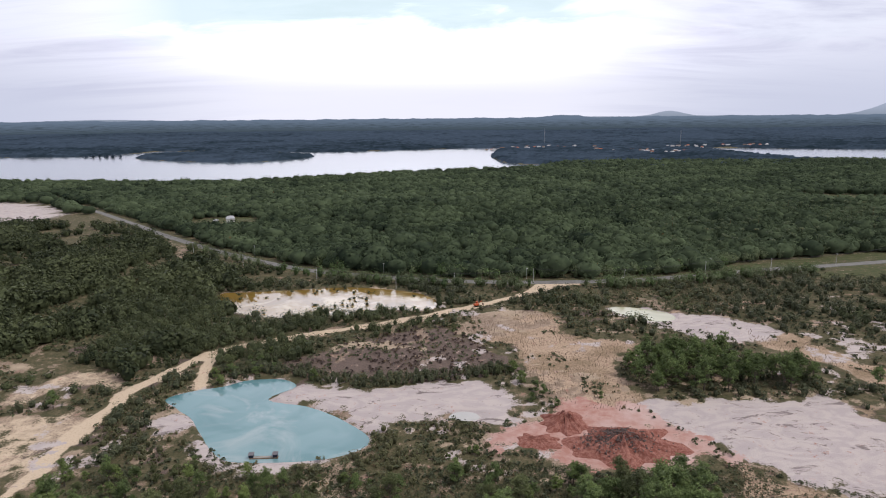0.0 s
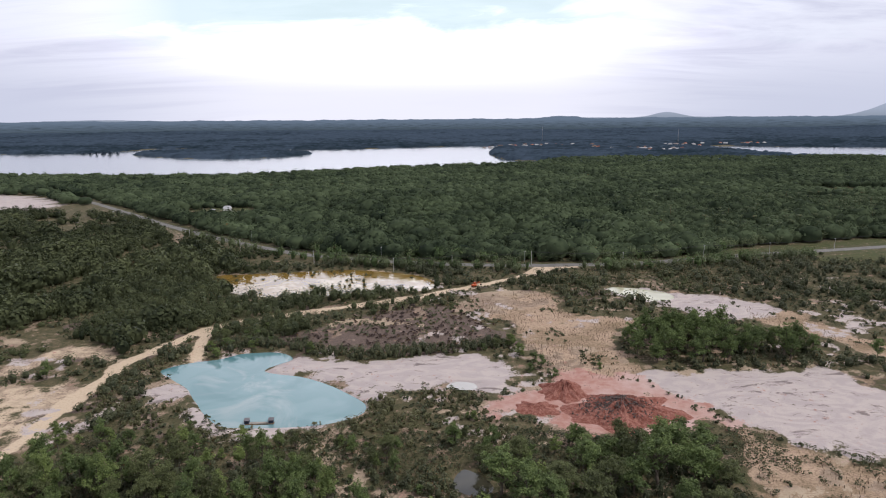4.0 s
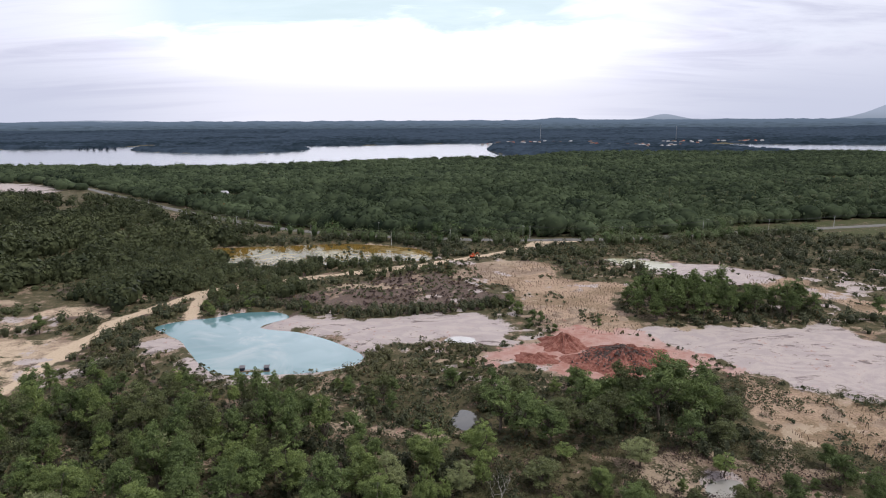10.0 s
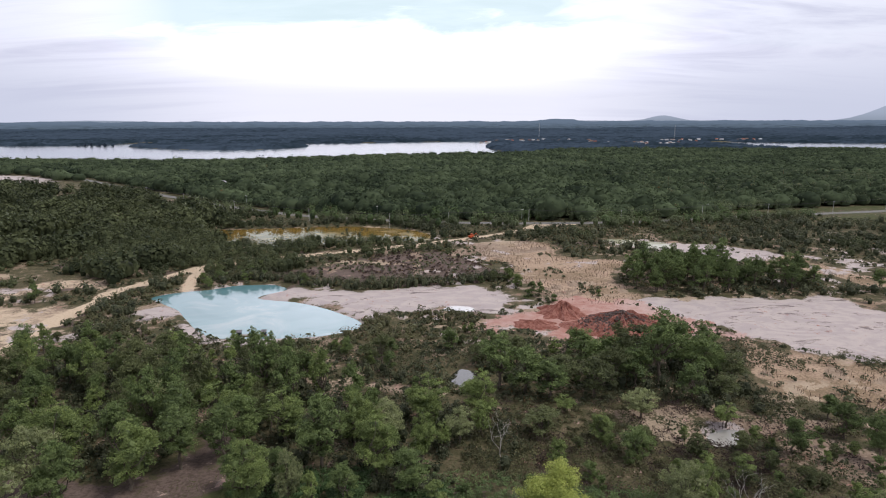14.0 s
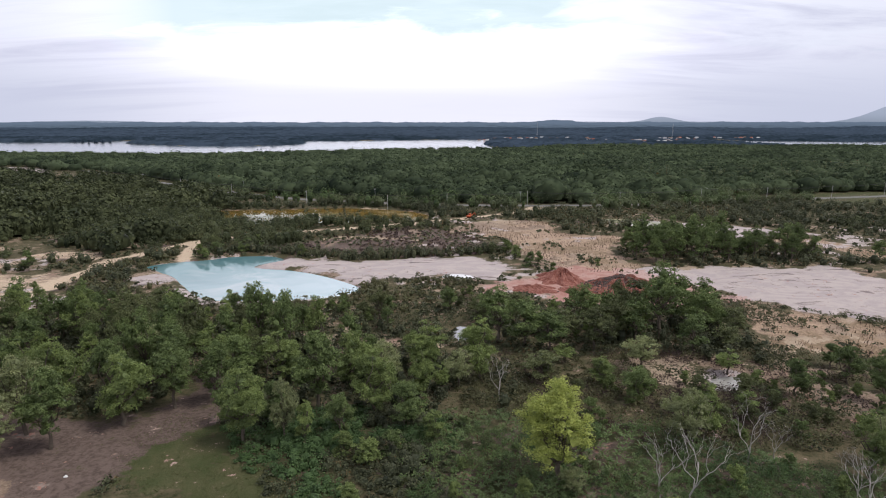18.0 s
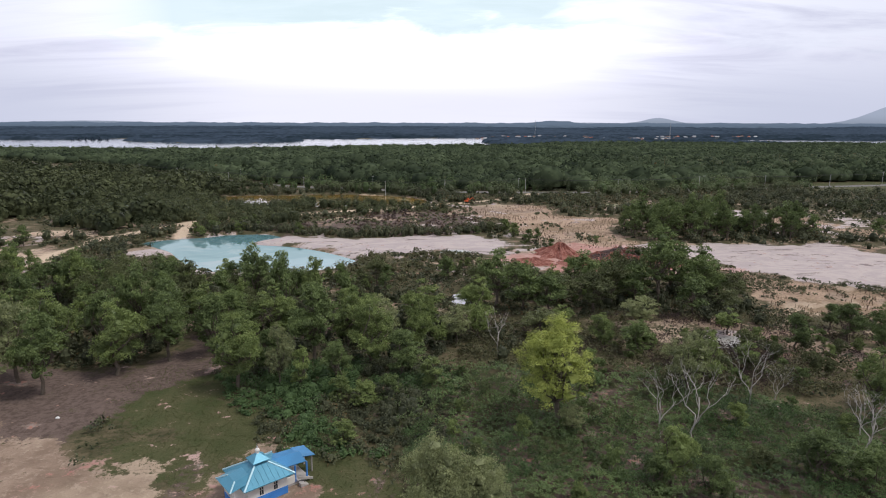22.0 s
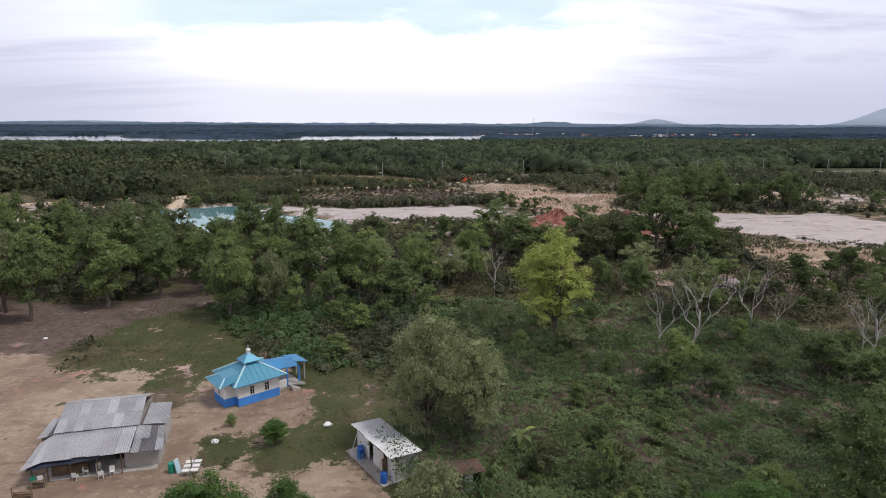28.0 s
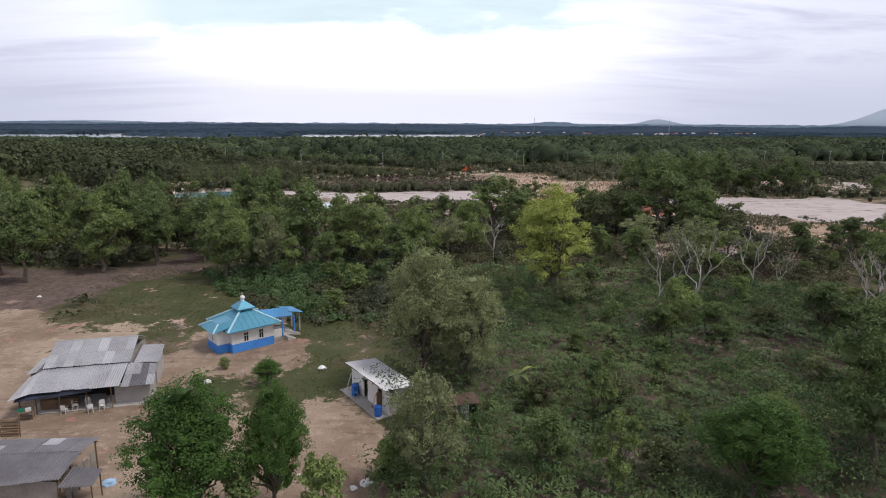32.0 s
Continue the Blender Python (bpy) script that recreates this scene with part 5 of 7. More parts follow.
# place, height, width and kind
for x, y, h, w, kind in (
        (16.5, 73.7, 15.9, 11.7, LIME), (-0.6, 46.5, 13.7, 8.4, GREAT), (3.7, 47.9, 10.9, 8.1, GREAT), (-13.9, 26.4, 10.1, 8.4, NEAR_DARK), (-9.4, 27.8, 9.2, 4.9, NEAR_DARK), (-6.4, 26.4, 5.2, 3.9, SMALL[1]), (-10.8, 25.9, 4.7, 4.2, SMALL[0]),
        (-0.3, 30.1, 8.8, 5.8, KINDS[3]), (-2.4, 31, 3.6, 3.7, SMALL[1]), (7.9, 31, 5.9, 4.7, KINDS[2]), (11.9, 30.1, 6.2, 3.6, KINDS[4]), (13.6, 39.5, 5.2, 3.4, KINDS[4]), (21.1, 30.2, 7.3, 8.1, NEAR_DARK), (26.2, 37.1, 4.2, 4.7, NEAR_MIX),
        (29.5, 31.5, 12.6, 7, KINDS[5]), (33.7, 34.3, 10.3, 7.5, KINDS[2]), (15.5, 31.5, 3.6, 3.7, SMALL[2]), (15.5, 46.9, 2.8, 3, SMALL[0]), (-15.0, 47.6, 2.6, 3.0, NEAR_DARK), (-20.3, 51.4, 1.2, 1.5, SMALL[1]),
        (27.1, 59.6, 7.7, 6.2, KINDS[0]), (30.5, 56.3, 5.6, 5.2, KINDS[2]), (24.8, 57.7, 4.7, 4.7, SMALL[0]), (20.4, 60.1, 4.5, 4.1, SMALL[0]), (40.3, 70.9, 4.7, 4.1, SMALL[1]), (44.5, 59.1, 6.9, 7.7, KINDS[2]), (49.6, 57.7, 5.6, 6.6, KINDS[2]), (38.9, 61.5, 3.7, 4.2, SMALL[2]), (38.4, 82.7, 10.8, 8.4, KINDS[3]), (43.3, 86.2, 9.9, 7.5, KINDS[0]),
        (61.8, 74.6, 11.2, 7.5, KINDS[1]), (66.5, 78.3, 8.4, 6.6, KINDS[3]), (68.1, 104, 7.5, 7, KINDS[2]), (85.4, 120.2, 5.4, 6, KINDS[2]), (82.6, 110.4, 8, 7.2, KINDS[2]), (82.4, 100.9, 10, 6.7, KINDS[5]), (61.3, 116.6, 5.9, 5.9, KINDS[1]), (18.2, 71.3, 4.7, 4.2, KINDS[3]),
        (9.1, 119.8, 11.9, 9.4, KINDS[0]), (3.9, 109.4, 8.3, 7.3, KINDS[3]), (37.4, 102.1, 6.8, 7.7, KINDS[2]), (32.3, 109.4, 6.3, 6.8, KINDS[0]), (49.3, 103.3, 4.4, 5.8, SMALL[2]), (54.3, 95.1, 4.8, 5.2, KINDS[4]), (43.9, 120.2, 7.3, 8.9, KINDS[3]),
        (-66.5, 78.5, 12.5, 10, KINDS[3]), (-73, 83, 13.5, 11, KINDS[1]), (-48.2, 100.3, 12.5, 9, KINDS[5]), (-41, 103, 12, 9, KINDS[2]),
        (-2.8, 119.8, 11.5, 9.9, KINDS[1]), (-11.4, 96, 13.4, 10.3, KINDS[0]), (-5.8, 90.8, 8.7, 8.3, KINDS[2]), (-3.4, 100.9, 12.1, 6.3, KINDS[1]), (-22.4, 100.6, 14.8, 11, KINDS[2]), (-31.8, 86.9, 13, 9.8, KINDS[0]), (-35.1, 92.8, 9.5, 6.6, KINDS[2]),
        (-24.9, 86.6, 11.1, 6.2, KINDS[3]), (-21.3, 86.2, 7.5, 5.3, KINDS[4]), (-28, 91.7, 8.5, 6.6, KINDS[2]), (-16.1, 88.4, 7.5, 6.6, KINDS[2]), (-12.5, 69.1, 3.4, 4.4, SMALL[1]), (-10.9, 79.8, 4.4, 5, SMALL[1]), (-1, 86.2, 5.6, 5.6, KINDS[4]), (-7.5, 82.2, 4.3, 4.7, SMALL[0]),
        (-15, 82.2, 4.1, 4.7, SMALL[1]), (-61.3, 84.7, 13.6, 9, KINDS[2]), (-68, 89.4, 14.2, 10.4, KINDS[3]), (-54.3, 93.1, 13.3, 11.2, KINDS[0]), (-52.3, 110, 13.3, 10, KINDS[5]), (-59.9, 102.1, 13, 9.7, KINDS[2]),
        (-74.1, 83.2, 14.1, 10.3, KINDS[1]), (-46.4, 115.4, 11.8, 9.7, KINDS[1]), (-69.2, 99.7, 13.5, 10.6, KINDS[0]), (-81.7, 92.8, 14.2, 10.4, KINDS[0]), (-59.1, 114.2, 12.8, 10.8, KINDS[3]), (-78.5, 104.5, 12.6, 9.7, KINDS[1]),
        (-39, 108.2, 11.7, 9.3, KINDS[2]), (-31.3, 109.4, 12.7, 9.8, KINDS[1]), (-17.6, 109.4, 12.2, 9.8, KINDS[0]), (-10.7, 108.2, 10.7, 8.8, KINDS[3])):
    tall_, wide_ = SIZE[kind]
    plant(kind, x, y, w / wide_, (x * 37 + y * 91) % 360, (h / tall_) / (w / wide_))
for x, y, kind, s in ((11.4, 102.7, DEAD[0], 1.2), (33.1, 68.5, DEAD[0], 1.6), (30, 70.4, DEAD[1], 1.5), (45.9, 78.3, DEAD[1], 1.6), (52.9, 63.8, DEAD[0], 1.35), (56.2, 69, DEAD[1], 1.2), (50.6, 79.3, DEAD[1], 1.0)):
    plant(kind, x, y, s, (x * 53) % 360)

# woods in front of the pond and round the sand
rng = np.random.RandomState(16)


def wood(x0, x1, y0, y1, gap, kinds, s0, s1, zone=None, keep_out=(), dense=0.0, tall=1.0):
    a, b = scatter(rng, x0, x1, y0, y1, gap, 0.78, 14)
    ok = free(a, b, 1.5, (GRASS, LAWN, DIRT_WOODS, STUBBLE, STUBBLE_EAST, TRAIL) + tuple(keep_out))
    ok &= vnoise(a, b, 22, 71) > dense
    if zone is not None:
        ok &= zone.depth(a, b) > 0
    for x, y in zip(a[ok], b[ok]):
        plant(kinds[rng.randint(len(kinds))], float(x), float(y), rng.uniform(s0, s1), rng.uniform(0, 360), rng.uniform(0.85, 1.1) * tall)


wood(-122, -30, 108, 141, 6.6, FAR_KINDS, 0.7, 1.15, None, (GAP, TRAIL_WEST), 0.16, 1.3)
wood(-120, -30, 142, 166, 6.0, FAR_KINDS + SMALL, 0.55, 0.85, None, (TRAIL_WEST,), 0.25, 1.15)
wood(-29, 14, 112, 125, 8.0, FAR_KINDS[:5], 0.7, 1.0, None, (GAP,), 0.15, 1.25)
wood(-28, 14, 142, 163, 5.8, FAR_KINDS[2:5] + [FAR_KINDS[2]] + SMALL, 0.6, 0.95, None, (), 0.22)
for x, y, h, w, kind in (
        (20.6, 134, 14, 13, 2), (14.5, 137, 12, 11, 5), (26, 131, 11.5, 11, 2), (31, 140, 8.0, 10, 3), (36.8, 132, 11, 11, 3), (42, 136, 12.5, 10, 3), (48.3, 137, 13, 11, 2), (55, 140, 16, 13, 5), (61, 148, 17, 14, 2), (52, 147, 14, 12, 0),
        (-100, 132, 14, 9.5, 0), (-92, 140, 13, 8.6, 2), (-84, 134, 14, 9.5, 1), (-76, 140, 13.5, 8.6, 3), (-68, 133, 14, 8.6, 0), (-105, 145, 12, 8.6, 5), (-88, 150, 11, 7.7, 2), (-72, 150, 11, 7.7, 0),
        (-56, 130, 14, 8.6, 0), (-48, 128, 13.5, 8.6, 2), (-41, 131, 14, 8.6, 5), (-35, 127, 13, 7.7, 3), (-27, 129, 13.5, 7.7, 1), (-20, 127, 13, 7.7, 2), 
        (66, 142, 13.5, 12, 2), (59, 129, 11, 10, 2), (67, 130, 7, 8, 0), (74, 140, 8, 9, 0), (21, 112, 7, 9, 3), (28, 124, 6, 7, 4), (71, 152, 10, 10, 5), (45, 150, 11, 10, 2), (38, 146, 10, 10, 5)):
    plant(FAR_KINDS[kind], x, y, w / 7.0, (x * 41 + y * 67) % 360, (h / 9.5) / (w / 7.0))
wood(14, 74, 142, 163, 5.8, [FAR_KINDS[2], FAR_KINDS[2], FAR_KINDS[3], FAR_KINDS[4], SMALL[0]], 0.7, 1.05, None, (), 0.2)
wood(24, 62, 88, 112, 7.0, SMALL, 0.7, 1.3, None, (), 0.3)
wood(2, 58, 40, 92, 5.6, SMALL, 0.35, 0.95, None, (), 0.38)
wood(60, 96, 90, 112, 6.0, SMALL + [KINDS[4]], 0.6, 1.1, None, (), 0.2)
EAST_WOOD = Zone([(74, 236), (86, 252), (104, 257), (124, 250), (140, 240), (150, 226), (140, 220), (118, 219), (96, 220), (80, 222)])
wood(70, 155, 215, 260, 6.2, [FAR_KINDS[2], FAR_KINDS[5], FAR_KINDS[2]], 1.0, 1.4, EAST_WOOD)
for x, y, kind, s in ((-147, 212, FAR_KINDS[2], 0.95), (172, 225, FAR_KINDS[2], 1.0), (179, 219, FAR_KINDS[2], 0.8), (38, 218, FAR_KINDS[2], 0.7), (33, 214, SMALL[0], 1.2), (36, 224, SMALL[0], 1.3), (60, 217, SMALL[0], 0.9), (42, 210, SMALL[0], 1.0)):
    plant(kind, x, y, s, x * 31 % 360)
wood(-95, 30, 234, 262, 6.5, SMALL, 0.9, 1.6, None, (DRY_SCRUB,), 0.3)
wood(-110, 15, 165, 182, 6.0, SMALL, 0.5, 0.9, None, (), 0.35)
for o in KINDS + FAR_KINDS + SMALL + DEAD:
    if o not in used:
        plant(o, 20, 110)


# ---------------------------------------------------------------- surfaces of built things
WALL_WHITE = plain("white_wall_paint", (0.76, 0.75, 0.72), 0.75, grain=0.8, amount=0.18, dirt=(0.62, 0.59, 0.53))
WALL_BLUE = plain("blue_wall_paint", (0.07, 0.27, 0.72), 0.6, grain=0.8, amount=0.25)
ROOF_TEAL = plain("teal_metal_roofing", (0.085, 0.285, 0.40), 0.45, 0.25, 0.5, 0.7, 0.22, 0.004)
ROOF_BLUE = plain("blue_metal_roofing", (0.045, 0.22, 0.44), 0.55, 0.1, 0.5, 0.7, 0.22, 0.004)
ROOF_CAP = plain("pale_ridge_capping", (0.40, 0.60, 0.66), 0.4, 0.2, 0.5, 1.0, 0.15)
TIN = plain("weathered_roof_sheet", (0.38, 0.375, 0.39), 0.55, 0.2, 0.4, 0.9, 0.40, 0.006, (0.29, 0.28, 0.29))
TIN_DARK = plain("old_dark_roof_sheet", (0.17, 0.16, 0.17), 0.65, 0.15, 0.4, 0.8, 0.45, 0.006, (0.11, 0.10, 0.11))
TIN_BRIGHT = plain("new_roof_sheet", (0.47, 0.465, 0.48), 0.5, 0.3, 0.5, 0.8, 0.25, 0.006)
SHED_ROOF = plain("pale_roof_sheet", (0.66, 0.65, 0.66), 0.5, 0.1, 0.4, 0.8, 0.25, 0.006)
BOARD = plain("weathered_boards", (0.30, 0.27, 0.24), 0.85, grain=1.2, amount=0.4)
CEMENT = plain("cement_render", (0.42, 0.39, 0.36), 0.9, grain=0.9, amount=0.3)
TIMBER = plain("rough_timber", (0.20, 0.13, 0.08), 0.85, grain=2.5, amount=0.45)
TARP = plain("dark_blue_tarpaulin", (0.035, 0.04, 0.065), 0.6, grain=1.5, amount=0.4)
DARK = plain("dark_opening", (0.02, 0.02, 0.022), 0.8)
GLASS = plain("window_pane", (0.03, 0.04, 0.05), 0.08, 0, 0.5, 1, 0.1, 0.0)
PLASTIC_BLUE = plain("blue_plastic", (0.03, 0.14, 0.50), 0.4, grain=2, amount=0.2)
PLASTIC_WHITE = plain("white_plastic", (0.70, 0.69, 0.66), 0.5, grain=2, amount=0.2)
PLASTIC_GREEN = plain("green_plastic", (0.02, 0.26, 0.17), 0.45, grain=2, amount=0.3)
CONCRETE = plain("concrete_pole", (0.48, 0.47, 0.45), 0.85, grain=1, amount=0.2)
STEEL = plain("galvanised_steel", (0.45, 0.46, 0.47), 0.4, 0.6, 0.5, 2, 0.15)
WIRE = plain("black_cable", (0.03, 0.03, 0.03), 0.6)
BROWN_ROOF = plain("rusty_roof_sheet", (0.20, 0.13, 0.10), 0.8, 0.1, 0.3, 0.8, 0.4)
CAR_WHITE = plain("white_car_paint", (0.78, 0.78, 0.78), 0.25, 0, 0.5, 0.5, 0.05, 0.0)
MACHINE = plain("orange_red_machine_paint", (0.50, 0.085, 0.02), 0.5, 0, 0.4, 1, 0.3)
RUBBER = plain("tyre_rubber", (0.02, 0.02, 0.02), 0.85)
ROOF_RED = plain("red_tile_roof", (0.36, 0.13, 0.08), 0.8, grain=0.3, amount=0.3)
RUBBLE = plain("dark_stone_rubble", (0.13, 0.095, 0.085), 0.95, grain=1.5, amount=0.4, relief=0.05)


# ---------------------------------------------------------------- built things
def yard_pose(x, y, turn, size=0.937):
    """A place on the level yard; the built things there are a little smaller than their plan."""
    return pose(x, y, YARD_LEVEL, 0, 0, turn) @ Matrix.Diagonal((size, size, size, 1))


def block(bm, x0, x1, y0, y1, z0, z1, bevel=0.0):
    """A box, with its upright and top edges eased."""
    got = bmesh.ops.create_cube(bm, size=1.0, matrix=Matrix.Translation(((x0 + x1) / 2, (y0 + y1) / 2, (z0 + z1) / 2)) @ Matrix.Diagonal((x1 - x0, y1 - y0, z1 - z0, 1)))
    if bevel:
        edges = list({e for v in got["verts"] for e in v.link_edges})
        bmesh.ops.bevel(bm, geom=edges, offset=bevel, segments=1, affect="EDGES")
    return bm


def boxed(*args, bevel=0.015):
    return block(bmesh.new(), *args, bevel=bevel)


def round_bar(bm, a, b, r, r2=None, sides=8):
    a, b = Vector(a), Vector(b)
    d = b - a
    m = Matrix.Translation((a + b) / 2) @ d.to_track_quat("Z", "Y").to_matrix().to_4x4()
    bmesh.ops.create_cone(bm, cap_ends=True, segments=sides, radius1=r, radius2=r if r2 is None else r2, depth=d.length, matrix=m)
    return bm


def bar(a, b, r, r2=None, sides=8):
    return round_bar(bmesh.new(), a, b, r, r2, sides)


def sheet(corners, waves, thick=0.012, rise=0.028):
    """A corrugated sheet between four corners: low left, low right, high right, high left."""
    a, b, c, d = [Vector(p) for p in corners]
    up = (b - a).cross(d - a).normalized()
    bm = bmesh.new()
    count = waves * 4
    rows = []
    for lift in (rise, rise - thick):
        for p, q in ((a, b), (d, c)):
            rows.append([bm.verts.new(p.lerp(q, j / count) + up * (lift * math.sin(j * math.pi / 2) + (lift - rise))) for j in range(count + 1)])
    for j in range(count):
        bm.faces.new((rows[0][j], rows[0][j + 1], rows[1][j + 1], rows[1][j]))
        bm.faces.new((rows[2][j + 1], rows[2][j], rows[3][j], rows[3][j + 1]))
        bm.faces.new((rows[0][j + 1], rows[0][j], rows[2][j], rows[2][j + 1]))
        bm.faces.new((rows[1][j], rows[1][j + 1], rows[3][j + 1], rows[3][j]))
    for r, s in ((rows[0], rows[1]), ):
        for j in (0, count):
            bm.faces.new((rows[0][j], rows[1][j], rows[3][j], rows[2][j]))
    bmesh.ops.recalc_face_normals(bm, faces=bm.faces[:])
    return bm


def roof_of_sheets(parent, corners, count, mats, rng, rows=1, name="roof_sheet", rough=0.06):
    """A slope laid with overlapping corrugated sheets, each a little askew."""
    a, b, c, d = [Vector(p) for p in corners]
    for r in range(rows):
        for j in range(count):
            s0, s1 = j / count, min(1, (j + 1.06) / count)
            t0, t1 = max(0, r / rows - 0.03), (r + 1) / rows
            pts = [a.lerp(b, s).lerp(d.lerp(c, s), t) for s, t in ((s0, t0), (s1, t0), (s1, t1), (s0, t1))]
            lift = Vector((0, 0, 0.014 * (j % 2) + 0.02 * r + rng.uniform(0, 0.012)))
            slide = (a - d).normalized() * rng.uniform(0, rough) * (r == 0)
            pts = [p + lift + (slide if q < 2 else Vector()) for q, p in enumerate(pts)]
            part(name, sheet(pts, 6), mats[rng.randint(len(mats))], parent)


def slab(points, thick):
    """A flat plate: a loop of points, with its thickness downwards."""
    bm = bmesh.new()
    top = [bm.verts.new(p) for p in points]
    low = [bm.verts.new((p[0], p[1], p[2] - thick)) for p in points]
    bm.faces.new(top)
    bm.faces.new(low[::-1])
    for i in range(len(points)):
        j = (i + 1) % len(points)
        bm.faces.new((top[j], top[i], low[i], low[j]))
    bmesh.ops.recalc_face_normals(bm, faces=bm.faces[:])
    return bm


def drum(x, y, z, mat, label, turn=0):
    root = new("drum")
    bm = bmesh.new()
    prof = [(0.0, 0), (0.27, 0), (0.29, 0.04), (0.29, 0.3), (0.305, 0.32), (0.29, 0.34), (0.29, 0.6), (0.305, 0.62), (0.29, 0.64), (0.29, 0.86), (0.27, 0.9), (0.22, 0.9), (0.21, 0.87), (0, 0.87)]
    rings = [[bm.verts.new((r * math.cos(g * math.pi / 8), r * math.sin(g * math.pi / 8), h)) for g in range(16)] for r, h in prof[1:-1]]
    for p, q in zip(rings[:-1], rings[1:]):
        for g in range(16):
            bm.faces.new((p[g], p[(g + 1) % 16], q[(g + 1) % 16], q[g]))
    bm.faces.new(rings[0][::-1])
    bm.faces.new(rings[-1])
    part("body", bm, mat, root)
    part("bung", bar((0.1, 0, 0.865), (0.1, 0, 0.90), 0.035), STEEL, root, "small metal bung")
    root.matrix_basis = pose(x, y, z, 0, 0, turn)
    return tagged(root, label, "drum", "drums")


def chair(mat, label):
    root = new("plastic_chair")
    part("seat", boxed(-0.21, 0.21, -0.21, 0.21, 0.40, 0.44, bevel=0.02), mat, root)
    bm = boxed(-0.21, 0.21, 0.19, 0.225, 0.46, 0.86, bevel=0.015)
    part("backrest", bm, mat, root)
    for x in (-0.18, 0.18):
        for y in (-0.18, 0.19):
            part("leg", bar((x * 1.1, y * 1.1, 0), (x, y, 0.41), 0.022), mat, root)
        part("armrest", boxed(x * 1.25 - 0.025, x * 1.25 + 0.025, -0.18, 0.21, 0.60, 0.63), mat, root)
    return tagged(root, label, "chair", "plastic chairs")


def prayer_house():
    root = new("prayer_house")
    s, h = 4.7, 2.55
    bm = bmesh.new()
    block(bm, 0, s, 0, s, 0.0, h)
    part("wall", bm, WALL_WHITE, root, "white painted wall")
    part("wall_band", boxed(-0.02, s + 0.02, -0.02, s + 0.02, 0.0, 0.95, bevel=0.01), WALL_BLUE, root, "bright blue lower wall band")
    part("bay", boxed(-1.25, -0.003, 0.8, 3.6, 0.0, 2.45), WALL_WHITE, root, "white projecting niche")
    part("bay_band", boxed(-1.27, -0.022, 0.78, 3.62, 0.0, 0.95), WALL_BLUE, root, "bright blue lower band of the niche")

    def hip(lo, hi, z0, z1, top, ribs=None):
        bm = bmesh.new()
        c = (lo + hi) / 2
        a = [bm.verts.new(p) for p in ((lo, lo, z0), (hi, lo, z0), (hi, hi, z0), (lo, hi, z0))]
        e = [bm.verts.new((v.co.x, v.co.y, z0 - 0.10)) for v in a]
        t = [bm.verts.new((c + sx * top, c + sy * top, z1)) for sx, sy in ((-1, -1), (1, -1), (1, 1), (-1, 1))]
        for i in range(4):
            j = (i + 1) % 4
            bm.faces.new((a[i], a[j], t[j], t[i]))
            bm.faces.new((e[i], e[j], a[j], a[i]))
        bm.faces.new(t)
        bm.faces.new(e[::-1])
        return bm

    part("roof", hip(-0.65, s + 0.65, h, 3.95, 0.62), ROOF_TEAL, root, "teal metal hipped roof")
    for sx, sy in ((-1, -1), (1, -1), (1, 1), (-1, 1)):
        c = s / 2
        part("hip_cap", bar((c + sx * (s / 2 + 0.66), c + sy * (s / 2 + 0.66), h + 0.02), (c + sx * 0.62, c + sy * 0.62, 3.97), 0.11, sides=6), ROOF_CAP, root, "pale hip capping")
    # standing seams on the slopes
    for side_ in range(4):
        for f in np.linspace(-0.82, 0.82, 9):
            lo_, reach = s / 2 + 0.65, s / 2 + 0.65
            run = min(1.0, (1 - abs(f)) / (1 - 0.62 / reach))
            p0 = Vector((f * reach, -reach, h + 0.012))
            p1 = Vector((f * reach, -reach + run * (reach - 0.62), h + run * (3.95 - h) + 0.012))
            turn = Matrix.Translation((s / 2, s / 2, 0)) @ Matrix.Rotation(side_ * math.pi / 2, 4, "Z")
            part("seam", bar(turn @ p0, turn @ p1, 0.022, sides=4), ROOF_TEAL, root)
    bm = bmesh.new()
    e = [bm.verts.new(p) for p in ((-1.9, 0.2, 2.5), (-1.9, 4.2, 2.5), (0.1, 4.2, 2.9), (0.1, 0.2, 2.9))]
    t = [bm.verts.new(p) for p in ((-0.9, 1.3, 3.05), (-0.9, 3.1, 3.05), (0.75, 3.1, 3.36), (0.75, 1.3, 3.36))]
    for i in range(4):
        bm.faces.new((e[i], e[(i + 1) % 4], t[(i + 1) % 4], t[i]))
    bm.faces.new(t)
    bm.faces.new(e[::-1])
    bmesh.ops.recalc_face_normals(bm, faces=bm.faces[:])
    part("bay_roof", bm, ROOF_TEAL, root, "teal hipped roof of the niche")
    for y0, y1 in ((0.2, 1.3), (4.2, 3.1)):
        part("hip_cap", bar((-1.9, y0, 2.52), (-0.9, y1, 3.07), 0.10, sides=6), ROOF_CAP, root, "pale hip capping")
    part("lantern_wall", boxed(s / 2 - 0.6, s / 2 + 0.6, s / 2 - 0.6, s / 2 + 0.6, 3.9, 4.2), WALL_WHITE, root)
    part("lantern_roof", hip(s / 2 - 1.0, s / 2 + 1.0, 4.2, 4.95, 0.12), ROOF_TEAL, root, "small teal upper roof")
    bm = bmesh.new()
    bmesh.ops.create_uvsphere(bm, u_segments=14, v_segments=9, radius=0.27, matrix=Matrix.Translation((s / 2, s / 2, 5.22)))
    round_bar(bm, (s / 2, s / 2, 4.9), (s / 2, s / 2, 5.02), 0.22, 0.16, 12)
    dome = part("finial", bm, WALL_WHITE, root, "white onion finial")
